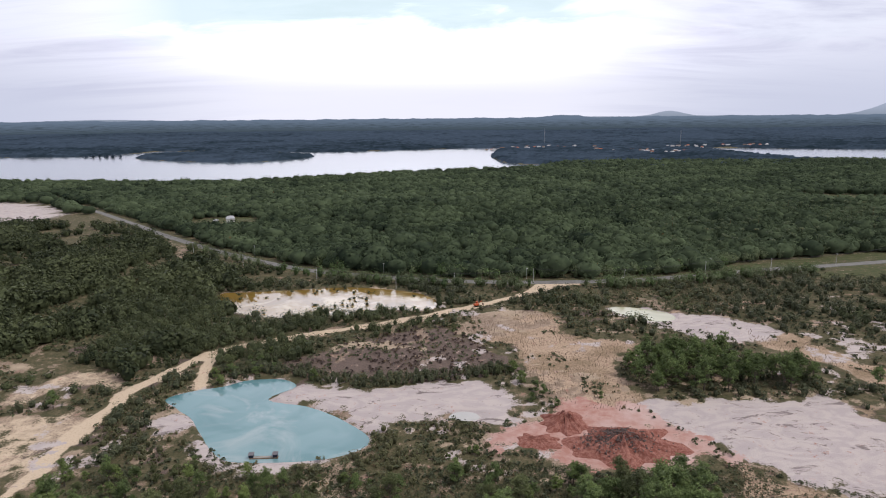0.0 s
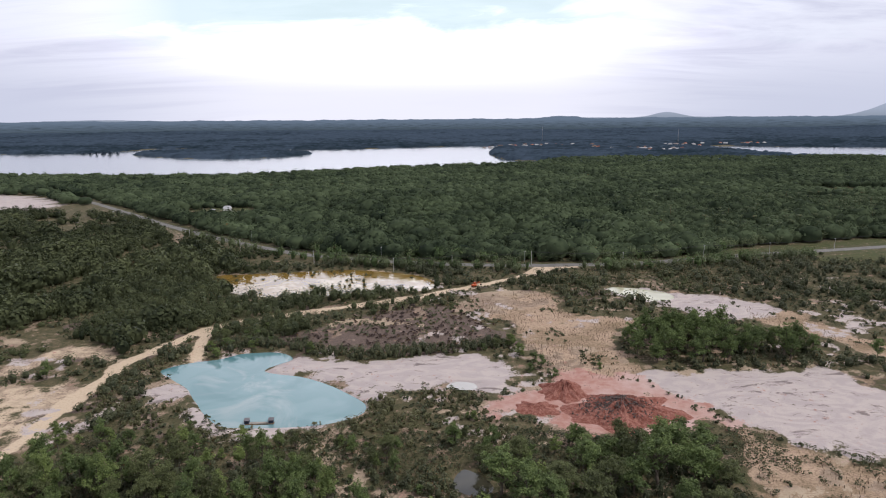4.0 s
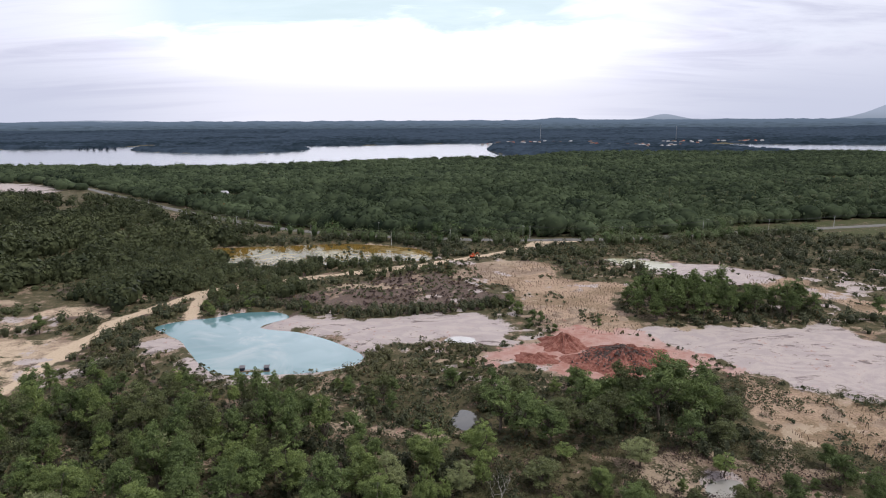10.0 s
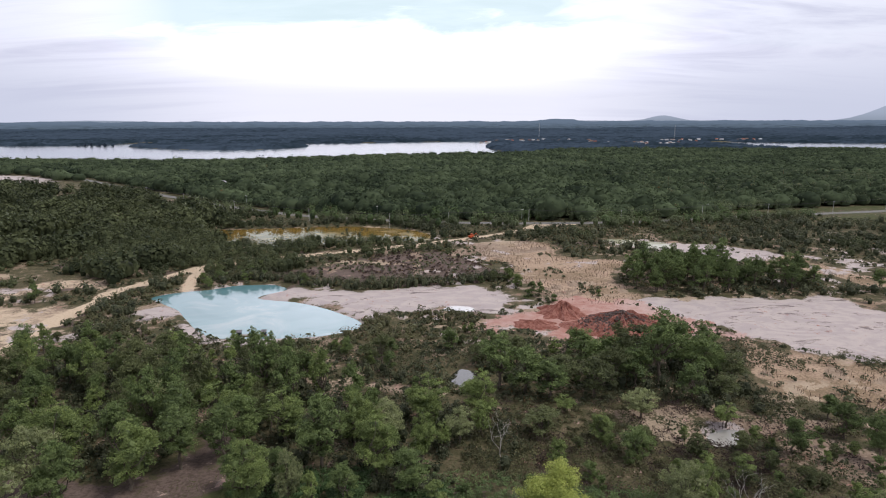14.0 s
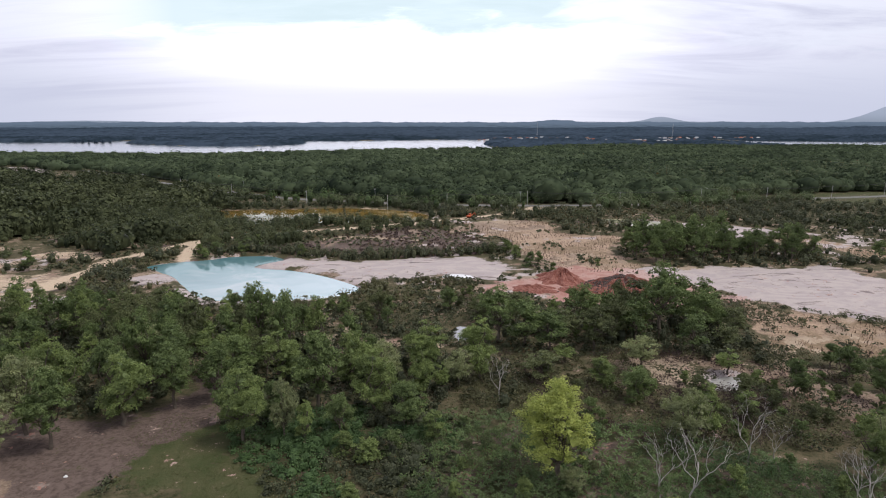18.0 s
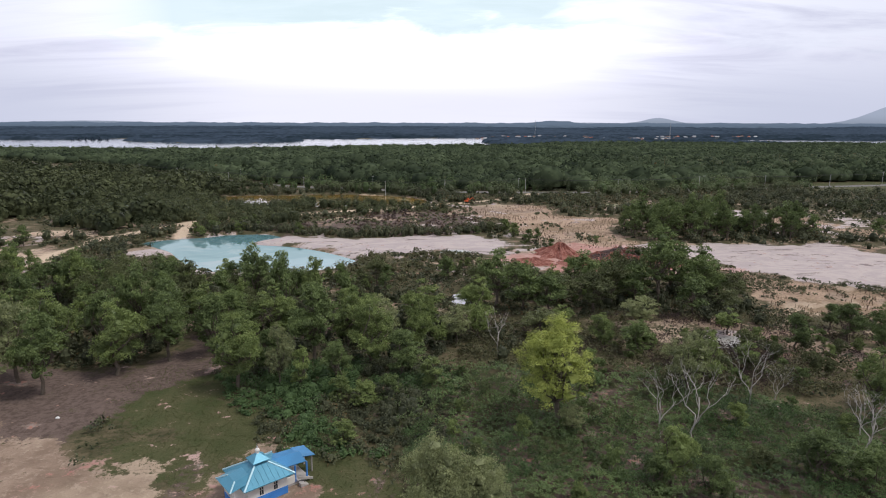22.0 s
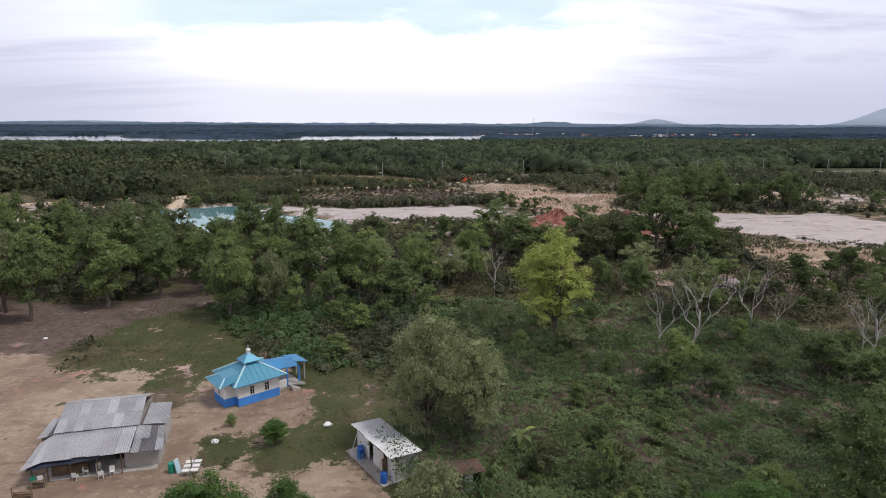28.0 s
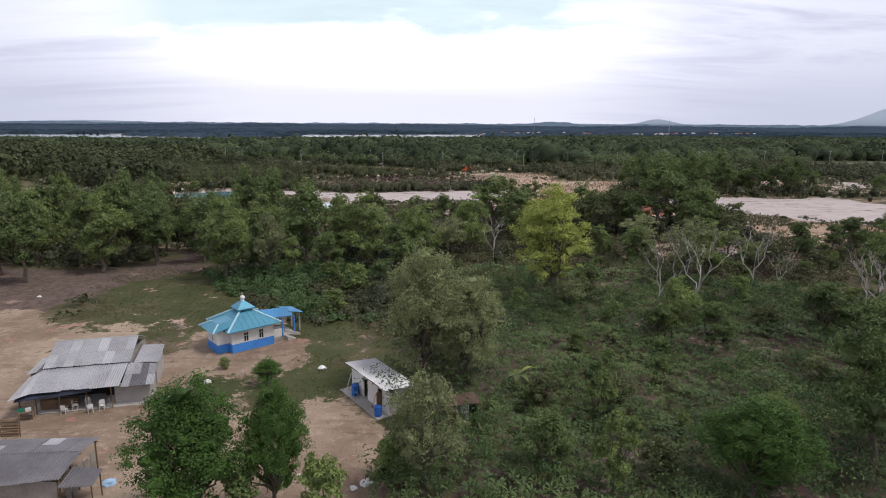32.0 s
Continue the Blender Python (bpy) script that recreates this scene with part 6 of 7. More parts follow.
    part("spike", bar((s / 2, s / 2, 5.45), (s / 2, s / 2, 6.05), 0.035, 0.012), STEEL, dome)
    bm = bmesh.new()
    bmesh.ops.create_uvsphere(bm, u_segments=8, v_segments=6, radius=0.08, matrix=Matrix.Translation((s / 2, s / 2, 5.68)))
    part("ball", bm, STEEL, dome)

    def opening(x, y, along, low, tall, name="window"):
        """A window in a wall that runs along x or y."""
        w = 0.28
        def at(u0, u1, n0, n1, z0, z1):
            return boxed(x + u0, x + u1, y + n0, y + n1, z0, z1, bevel=0.006) if along == "x" else boxed(x + n0, x + n1, y + u0, y + u1, z0, z1, bevel=0.006)
        pane = part(name, at(-w, w, -0.012, 0.004, low, low + tall), GLASS, root, "dark window with a pale frame")
        for u in (-w, w):
            part("jamb", at(u - 0.05, u + 0.05, -0.05, 0.004, low - 0.05, low + tall + 0.05), WALL_WHITE, pane)
        for z in (low, low + tall):
            part("rail", at(-w, w, -0.05, 0.004, z - 0.05, z + 0.05), WALL_WHITE, pane)
        part("mullion", at(-0.02, 0.02, -0.035, 0.004, low, low + tall), WALL_WHITE, pane)
        part("transom", at(-w, w, -0.035, 0.004, low + tall * 0.62, low + tall * 0.62 + 0.04), WALL_WHITE, pane)

    for x in (1.55, 3.25):
        opening(x, 0.0, "x", 1.02, 1.05)
    opening(0.0, 4.05, "y", 1.02, 1.05)
    opening(-1.25, 2.1, "y", 1.1, 0.7)
    # porch on the east side
    part("porch_roof", slab([(4.2, 0.9, 2.75), (7.6, 0.9, 2.5), (7.6, 2.5, 3.05), (3.8, 2.5, 3.35)], 0.08), ROOF_BLUE, root, "blue metal porch roof")
    part("porch_roof", slab([(3.8, 2.5, 3.35), (7.6, 2.5, 3.05), (7.6, 4.6, 2.5), (4.2, 4.6, 2.75)], 0.08), ROOF_BLUE, root, "blue metal porch roof")
    part("side_roof", slab([(7.4, 1.6, 2.8), (9.2, 1.6, 2.4), (9.2, 4.5, 2.4), (7.4, 4.5, 2.7)], 0.07), ROOF_BLUE, root, "blue lean-to roof")
    part("porch_floor", boxed(4.73, 8.0, 0.9, 4.3, 0.0, 0.32), CEMENT, root)
    for x, y in ((7.7, 1.0), (7.7, 4.1), (6.2, 1.0), (9.0, 2.2), (9.0, 4.2)):
        part("post", boxed(x - 0.09, x + 0.09, y - 0.09, y + 0.09, 0.0, 2.36), WALL_BLUE if y < 2 else CEMENT, root, "square porch post")
    part("porch_wall", boxed(4.75, 6.1, 0.86, 0.98, 0.32, 1.25), WALL_WHITE, root, "low white porch wall")
    part("step_wall", slab([(6.3, 0.5, 1.15), (8.2, 0.5, 0.35), (8.2, 0.66, 0.35), (6.3, 0.66, 1.15)], 0.3), CEMENT, root, "sloping grey stair wall")
    for q in range(3):
        part("step", boxed(6.3 + q * 0.32, 6.62 + q * 0.32, -0.15, 0.5, 0.0, 0.45 - q * 0.15), CEMENT, root)
    root.matrix_basis = yard_pose(-20.8, 55.4, 40, 0.99)
    return tagged(root, "small white and blue village prayer house with teal hipped roof", "prayer house")


def big_hut():
    rng = np.random.RandomState(31)
    root = new("hut")
    w = 7.4
    # rear block under a gable, front lean-to, and two side annexes
    part("rear_wall", boxed(0.3, w - 0.1, 3.6, 9.8, 0, 2.95), BOARD, root, "weathered grey board wall")
    roof_of_sheets(root, [(0, 3.1, 3.05), (w, 3.1, 3.05), (w, 7.0, 4.25), (0, 7.0, 4.25)], 9, [TIN, TIN, TIN_BRIGHT], rng, 2)
    roof_of_sheets(root, [(w, 10.2, 3.1), (0, 10.2, 3.1), (0, 7.0, 4.25), (w, 7.0, 4.25)], 8, [TIN], rng, 1)
    part("ridge_cap", bar((-0.05, 7.0, 4.27), (w + 0.05, 7.0, 4.27), 0.07, sides=6), TIN_BRIGHT, root)
    roof_of_sheets(root, [(0.0, -0.4, 2.15), (w - 0.2, -0.4, 2.2), (w - 0.2, 3.3, 2.95), (0.0, 3.3, 2.95)], 6, [TIN_BRIGHT, TIN, TIN], rng, 1, rough=0.2)
    roof_of_sheets(root, [(-1.35, -1.3, 1.95), (0.05, -0.5, 2.1), (0.05, 3.2, 2.85), (-1.0, 2.6, 2.45)], 2, [TIN_BRIGHT, TIN], rng, 1, rough=0.1)
    roof_of_sheets(root, [(w - 0.2, 0.0, 2.0), (w + 2.6, -0.2, 1.95), (w + 2.3, 3.1, 2.6), (w - 0.2, 3.3, 2.85)], 4, [TIN_DARK, TIN, TIN_BRIGHT], rng, 2, rough=0.3)
    roof_of_sheets(root, [(-1.7, 3.8, 2.3), (0.0, 3.8, 2.55), (0.0, 7.6, 2.75), (-1.6, 7.6, 2.45)], 2, [TIN, TIN_DARK], rng, 1)
    roof_of_sheets(root, [(w, 4.2, 2.5), (w + 2.3, 4.2, 2.4), (w + 2.1, 8.3, 2.75), (w, 8.3, 2.85)], 3, [TIN], rng, 1)
    part("annex_wall", boxed(w + 0.02, w + 1.9, 4.5, 8.0, 0, 2.38), CEMENT, root, "grey rendered annex wall")
    part("annex_wall", boxed(-1.5, 0.28, 4.2, 7.4, 0, 2.28), BOARD, root, "weathered board annex wall")
    part("side_wall", boxed(w - 0.9, w + 2.0, 0.5, 0.62, 0, 1.95), CEMENT, root, "grey board wall of the lean-to")
    part("side_wall", boxed(w + 1.95, w + 2.05, 0.63, 3.2, 0, 1.95), CEMENT, root, "grey board wall of the lean-to")
    # the hut's inner shade, put in as a near-black panel
    part("back_panel", boxed(0.2, w - 0.95, 3.2, 3.3, 0, 2.7), DARK, root, "near-black panel standing for the shaded interior")
    part("floor_slab", boxed(-0.4, w + 1.9, -0.2, 3.5, 0.0, 0.06), CEMENT, root)
    for x in (-0.9, 0.35, 2.2, 4.4, w - 1.0):
        part("post", bar((x, -0.2, 0), (x, -0.2, 2.12), 0.06), TIMBER, root)
    part("beam", boxed(-1.0, w - 0.3, -0.28, -0.18, 2.02, 2.12), TIMBER, root)
    part("tarpaulin", slab([(-1.1, -0.9, 1.62), (1.2, -0.62, 1.66), (3.0, -0.5, 1.72), (4.9, -0.34, 1.82), (4.9, -0.15, 2.1), (-0.9, -0.2, 1.95)], 0.02), TARP, root, "dark blue tarpaulin awning")
    part("counter", boxed(0.4, 3.4, 0.5, 1.0, 0.06, 0.95), TIMBER, root, "dark wooden counter")
    part("cupboard", boxed(w - 2.2, w - 1.2, 2.5, 3.15, 0.06, 1.9), DARK, root, "tall dark cupboard")
    root.matrix_basis = yard_pose(-32.9, 41.8, 13)
    tagged(root, "long open-fronted hut with patched corrugated tin roofs", "hut")
    m = root.matrix_basis
    made = chair(PLASTIC_WHITE, "white plastic armchair in front of the hut")
    spots = [(4.3, 0.35, 20), (4.75, -0.75, 200), (2.6, -0.5, 170), (5.6, -0.35, 10), (3.3, 0.1, 95)]
    made.matrix_basis = m @ pose(spots[0][0], spots[0][1], 0.06, 0, 0, spots[0][2])
    for x, y, g in spots[1:]:
        copy_thing(made, Matrix.Identity(4)).matrix_basis = m @ pose(x, y, 0.0 if y < -0.2 else 0.06, 0, 0, g)
    # table and crate at the west end
    tb = new("stall_table")
    part("tabletop", boxed(-0.6, 0.6, -0.35, 0.35, 0.72, 0.77), TIMBER, tb)
    for x in (-0.52, 0.52):
        for y in (-0.28, 0.28):
            part("leg", boxed(x - 0.03, x + 0.03, y - 0.03, y + 0.03, 0, 0.72), TIMBER, tb)
    part("shelf", boxed(-0.5, 0.5, -0.26, 0.26, 0.25, 0.28), TIMBER, tb)
    tb.matrix_basis = m @ pose(-0.2, -0.95, 0, 0, 0, 4)
    tagged(tb, "small dark wooden stall table with a lower shelf", "table")
    for x, mat, lab in ((-0.35, PLASTIC_GREEN, "green plastic bottle crate on the stall table"), (0.2, PLASTIC_WHITE, "white plastic box on the stall table")):
        cr = new("crate")
        bm = bmesh.new()
        for a in ((-0.2, 0.2, -0.15, -0.13), (-0.2, 0.2, 0.13, 0.15), (-0.2, -0.18, -0.129, 0.129), (0.18, 0.2, -0.129, 0.129)):
            block(bm, *a, 0.0, 0.26)
        part("side", bm, mat, cr)
        part("bottom", boxed(-0.179, 0.179, -0.129, 0.129, 0.0, 0.03), mat, cr)
        cr.matrix_basis = tb.matrix_basis @ pose(x, 0, 0.77, 0, 0, 12)
        tagged(cr, lab, "crate")
    return root


def low_hut():
    rng = np.random.RandomState(32)
    root = new("shelter")
    roof_of_sheets(root, [(-7.0, -6.0, 2.2), (0, -5.2, 2.25), (0, -2.3, 2.62), (-7.0, -2.6, 2.62)], 6, [TIN_DARK], rng, 1, rough=0.25)
    roof_of_sheets(root, [(0, 0.1, 2.32), (-7.0, 0.1, 2.32), (-7.0, -2.6, 2.62), (0, -2.4, 2.62)], 6, [TIN_DARK, TIN_DARK, TIN_DARK, TIN], rng, 2)
    roof_of_sheets(root, [(-0.1, -5.4, 1.75), (2.1, -5.3, 1.7), (2.0, -3.6, 1.95), (-0.1, -3.4, 2.05)], 2, [TIN_DARK], rng, 1)
    for x in (-6.6, -4.4, -2.2, -0.2):
        for y in (-0.2, -5.0):
            part("post", bar((x, y, 0), (x, y, 2.2), 0.06), TIMBER, root)
    for y in (-0.2, -2.45, -5.0):
        part("beam", boxed(-6.8, 0, y - 0.05, y + 0.05, 2.12 + (0.32 if y == -2.45 else 0), 2.2 + (0.32 if y == -2.45 else 0)), TIMBER, root)
    part("board_wall", boxed(-6.7, -0.3, -5.15, -5.07, 0, 2.0), BOARD, root)
    for q in range(5):
        part("board", boxed(-0.12 + 0.02 * q, -0.07 + 0.02 * q, -4.6 + q * 0.8, -4.0 + q * 0.8, 0, 1.9 - 0.15 * (q % 2)), BOARD, root)
    for x, y in ((1.9, -5.1), (1.8, -3.7)):
        part("post", bar((x, y, 0), (x, y, 1.72), 0.05), TIMBER, root)
    root.matrix_basis = yard_pose(-23.1, 33.8, 2)
    tagged(root, "low shelter with dark patched corrugated roof beside the yard", "shelter")
    sacks = new("tarpaulin_bundle")
    bm = bmesh.new()
    bmesh.ops.create_icosphere(bm, subdivisions=3, radius=0.5)
    for v in bm.verts:
        v.co *= 0.8 + 0.5 * noise.noise(v.co * 2.3)
        v.co.z = max(v.co.z * 0.6, -0.05)
    part("cover", bm, plain("pale_blue_tarpaulin", (0.33, 0.48, 0.66), 0.5, grain=2, amount=0.3), sacks)
    sacks.matrix_basis = yard_pose(-21.5, 31.7, 20) @ Matrix.Diagonal((1.3, 1.0, 1.2, 1))
    tagged(sacks, "crumpled pale blue tarpaulin bundle beside the shelter", "tarpaulin")


def wash_shed():
    root = new("wash_shed")
    rng = np.random.RandomState(33)
    ln, dp = 7.2, 2.5
    part("floor_slab", boxed(-0.2, ln + 0.1, -0.0, dp + 1.2, 0.0, 0.12), CEMENT, root, "grey cement walkway")
    y0, y1 = 1.15, 1.27
    for a, b in ((0.15, 2.55), (3.35, 5.3), (6.05, ln)):
        part("front_wall", boxed(a, b, y0, y1, 0.12, 2.45), WALL_WHITE, root, "dirty cream front wall")
    for a, b in ((2.552, 3.348), (5.302, 6.048)):
        part("lintel", boxed(a, b, y0 + 0.002, y1 - 0.002, 2.05, 2.45), WALL_WHITE, root)
        # near-black sheet behind the opening, in place of the shade indoors
        part("doorway", boxed(a, b, y1 + 0.35, y1 + 0.40, 0.12, 2.05), DARK, root, "open doorway, its inner shade a near-black sheet")
    part("side_wall", boxed(0.15, 0.27, y1 + 0.002, 3.6, 0.12, 2.3), WALL_WHITE, root, "cream side wall")
    part("side_wall", boxed(ln - 0.12, ln, y1 + 0.002, 3.6, 0.12, 2.3), CEMENT, root, "grey side wall")
    part("rear_wall", boxed(0.15, ln, 3.602, 3.72, 0.12, 2.3), CEMENT, root)
    roof_of_sheets(root, [(-0.35, 0.75, 2.66), (ln + 0.3, 0.75, 2.66), (ln + 0.3, 4.0, 2.38), (-0.35, 4.0, 2.38)], 8, [SHED_ROOF], rng, 1, rough=0.12)
    part("fascia", boxed(-0.35, ln + 0.3, 0.78, 0.81, 2.5, 2.60), TIMBER, root)
    door = part("door", boxed(6.0, 6.06, 0.62, 1.14, 0.14, 2.0), TIMBER, root, "dark brown open door")
    part("handle", bar((5.98, 0.70, 1.05), (5.98, 0.78, 1.05), 0.015), STEEL, door)
    m = yard_pose(-8.15, 46.1, -56)
    root.matrix_basis = m
    tagged(root, "white-walled wash shed with pale tin roof under a tree", "shed")
    for x, y in ((1.75, 0.62), (1.45, 0.85), (6.75, 0.35)):
        at = m @ Vector((x, y, 0.12))
        drum(at.x, at.y, at.z, PLASTIC_BLUE, "blue plastic drum beside the wash shed")
    c = chair(plain("pale_blue_plastic", (0.12, 0.38, 0.62), 0.5), "pale blue plastic chair outside the wash shed")
    c.matrix_basis = m @ pose(2.15, 0.5, 0.12, 0, 0, 160)
    pipe = new("leaning_pole")
    part("pole", bar((0, 0, 0), (0.25, 0.4, 1.5), 0.035), PLASTIC_WHITE, pipe)
    pipe.matrix_basis = m @ pose(-0.45, 0.9, 0.0)
    tagged(pipe, "thin white pole leaning beside the shed", "pole")
    broom = new("broom")
    part("stick", bar((0, 0, 0.1), (0.1, 0.35, 1.3), 0.02), plain("red_handle", (0.5, 0.06, 0.05), 0.5), broom)
    part("brush_head", boxed(-0.15, 0.15, -0.04, 0.04, 0, 0.12), TIMBER, broom)
    broom.matrix_basis = m @ pose(5.0, 0.75, 0.12)
    tagged(broom, "red-handled broom leaning on the wall", "broom")


def privy():
    root = new("privy")
    part("wall", boxed(0.55, 1.3, 0, 0.08, 0, 1.85), WALL_WHITE, root, "pale panel wall")
    part("wall", boxed(-0.6, 0.1, 0, 0.08, 0, 1.85), TIMBER, root, "dark timber wall")
    part("lattice", boxed(0.105, 0.545, 0.01, 0.07, 0, 1.85), BOARD, root, "patterned panel")
    part("rear_wall", boxed(-0.6, 2.1, 1.9, 1.98, 0, 1.75), BOARD, root)
    part("side_wall", boxed(2.02, 2.1, 0.09, 1.89, 0, 1.8), TIMBER, root)
    # near-black sheet set back in the opening to paint its shade
    part("doorway", boxed(1.302, 2.018, 0.3, 0.34, 0, 1.8), DARK, root, "open doorway, its inner shade a near-black sheet")
    rng = np.random.RandomState(34)
    roof_of_sheets(root, [(-1.0, -0.35, 2.0), (2.3, -0.35, 2.0), (2.3, 2.2, 1.82), (-1.0, 2.2, 1.82)], 4, [BROWN_ROOF], rng)
    root.matrix_basis = yard_pose(1.9, 39.6, 12)
    tagged(root, "small wooden privy with rusty brown roof", "privy")


prayer_house()
big_hut()
low_hut()
wash_shed()
privy()


def rack(x, y, turn):
    """Firewood stacked between two leaning stakes."""
    root = new("firewood_stack")
    r = np.random.RandomState(35)
    for q in (-0.75, 0.75):
        part("stake", bar((q, 0, 0), (q * 1.08, 0.05, 1.9), 0.045), TIMBER, root)
    for j in range(13):
        part("log", bar((-0.68 + r.uniform(-.06, .06), r.uniform(-.05, .05), 0.08 + j * 0.115), (0.68 + r.uniform(-.06, .06), r.uniform(-.05, .05), 0.08 + j * 0.115), r.uniform(0.045, 0.06)), TIMBER, root)
    root.matrix_basis = yard_pose(x, y, turn)
    tagged(root, "stack of reddish-brown poles between two stakes", "firewood")


rack(-32.3, 38.1, 4)


def stool(x, y, turn, copy=None):
    if copy:
        return copy_thing(copy, pose(x, y, YARD_LEVEL, 0, 0, turn))
    root = new("bench_frame")
    for a in (-0.35, 0.35):
        for b in (-0.35, 0.35):
            part("leg", bar((a, b, 0), (a, b, 0.85 if b > 0 else 0.45), 0.03), TIMBER, root)
        part("side_rail", bar((a, -0.35, 0.42), (a, 0.35, 0.42), 0.025), TIMBER, root)
    for b, h in ((-0.35, 0.42), (0.35, 0.42), (0.35, 0.82)):
        part("cross_rail", bar((-0.35, b, h), (0.35, b, h), 0.025), TIMBER, root)
    root.matrix_basis = yard_pose(x, y, turn)
    return tagged(root, "bare dark wooden seat frame standing in the yard", "seat frame", "seat frames")


st = stool(-7.2, 33.4, 10)
stool(-6.6, 32.5, -25, st)


def low_table(x, y, turn):
    root = new("low_table")
    part("tabletop", boxed(-0.32, 0.32, -0.24, 0.24, 0.46, 0.50), PLASTIC_WHITE, root)
    for a in (-0.27, 0.27):
        for b in (-0.19, 0.19):
            part("leg", bar((a * 1.05, b * 1.05, 0), (a, b, 0.46), 0.022), STEEL, root)
        part("stretcher", bar((a, -0.19, 0.15), (a, 0.19, 0.15), 0.015), STEEL, root)
    root.matrix_basis = yard_pose(x, y, turn, 1.0)
    return tagged(root, "low white plastic table stored beside the hut", "table", "low tables")


tb = low_table(-21.4, 42.5, 4)
for j, (x, y) in enumerate([(-20.7, 42.6), (-21.5, 43.2), (-20.8, 43.3), (-21.6, 43.9), (-20.9, 44.0)]):
    copy_thing(tb, pose(x, y, YARD_LEVEL, 0, 0, 4 + 5 * (j % 2)))
for x, y in ((-21.1, 43.0), (-20.4, 43.9)):
    pole = new("stake")
    part("post", bar((0, 0, 0), (0.03, 0, 1.5), 0.05), TIMBER, pole)
    pole.matrix_basis = yard_pose(x, y, 0, 1.0)
    tagged(pole, "short dark stake standing between the tables", "stake", "stakes")
panel = new("sheet_metal")
part("sheet", slab([(-0.25, 0.0, 1.25), (0.25, 0.0, 1.25), (0.25, 0.03, 1.25), (-0.25, 0.03, 1.25)], 1.25), plain("pale_blue_sheet", (0.45, 0.60, 0.68), 0.5, grain=1.5, amount=0.25), panel)
part("edge_strip", boxed(-0.26, 0.26, -0.02, 0.05, 1.252, 1.29), PLASTIC_WHITE, panel)
panel.matrix_basis = pose(-22.1, 42.9, YARD_LEVEL, -14, 0, 70)
tagged(panel, "pale blue sheet panel leaning beside a drum", "panel")
drum(-22.8, 43, YARD_LEVEL, PLASTIC_GREEN, "dark green plastic drum beside the hut")


def white_lump(x, y, s, label, name="plastic_sack", mat=None):
    root = new(name)
    bm = bmesh.new()
    bmesh.ops.create_icosphere(bm, subdivisions=2, radius=0.5)
    for v in bm.verts:
        v.co *= 0.85 + 0.45 * noise.noise(v.co * 2.1 + Vector((x, y, 0)))
        v.co.z = max(v.co.z * 0.55, -0.06)
    part("bag", bm, mat or PLASTIC_WHITE, root)
    root.matrix_basis = pose(x, y, float(ground_z([x], [y])[0]) + 0.05, 0, 0, x * 40) @ Matrix.Diagonal((s, s, s, 1))
    tagged(root, label, "litter", "litter")


for x, y, s, lab in ((-20.9, 48.2, 0.9, "white plastic sack lying on the sandy yard"), (-10.8, 51.3, 1.1, "white plastic sheet lying on grass"), (-54.3, 76.8, 0.7, "white scrap lying on bare ground"),
                     (-4.3, 31.5, 0.9, "white cement sack on a rubbish heap"), (-5.1, 30.9, 0.6, "white scrap on a rubbish heap"), (-9, 32.4, 0.5, "pale litter under the trees"),
                     (15.9, 43.4, 0.8, "rusty red scrap among ferns")):
    white_lump(x, y, s, lab, mat=BROWN_ROOF if "rusty" in lab else None)

# banana plant among the ferns
root = new("banana_plant")
r = np.random.RandomState(36)
part("stem", bar((0, 0, -0.2), (0, 0, 1.3), 0.13, 0.08), LEAF_LIME, root)
for q in range(7):
    g = q * 0.9
    d = Vector((math.cos(g), math.sin(g), 0))
    bm = bmesh.new()
    side_ = Vector((-d.y, d.x, 0))
    rows_ = []
    for j in range(6):
        s = j / 5
        c = Vector((0, 0, 1.2)) + d * (1.5 * s) + Vector((0, 0, 1.4 * s - 1.6 * s * s + (1.0 if q == 0 else 0) * s))
        w_ = 0.28 * math.sin(math.pi * min(0.97, s * 0.9 + 0.08))
        rows_.append((bm.verts.new(c - side_ * w_ + Vector((0, 0, 0.06))), bm.verts.new(c), bm.verts.new(c + side_ * w_ + Vector((0, 0, 0.06)))))
    for a_, b_ in zip(rows_[:-1], rows_[1:]):
        bm.faces.new((a_[0], b_[0], b_[1], a_[1]))
        bm.faces.new((a_[1], b_[1], b_[2], a_[2]))
    part("leaf", bm, LEAF_LIME if q == 0 else LEAF_MIX, root)
root.matrix_basis = pose(8, 47.1, float(ground_z([8], [47.1])[0]))
tagged(root, "banana plant with one upright pale leaf among ferns", "banana plant")


# ---------------------------------------------------------------- power line, lamps and traffic
def utility_pole(tall, label):
    root = new("utility_pole")
    part("pole", bar((0, 0, -0.5), (0, 0, tall), 0.17, 0.11), CONCRETE, root)
    part("crossarm", boxed(-0.9, 0.9, -0.06, 0.06, tall - 0.7, tall - 0.58), STEEL, root)
    for x in (-0.8, 0.0, 0.8):
        part("insulator", bar((x, 0, tall - 0.58), (x, 0, tall - 0.36), 0.06, 0.04), PLASTIC_WHITE, root)
    return tagged(root, label, "utility pole", "utility poles")


POLES = [(-330, 610), (-262, 548), (-205, 490), (-148, 440), (-85, 397), (-30, 374), (7, 378), (59, 387), (118, 384), (179, 404), (227, 410), (281, 424), (335, 446), (395, 462)]
first = utility_pole(9.2, "pale concrete power pole beside the road")
tops = []
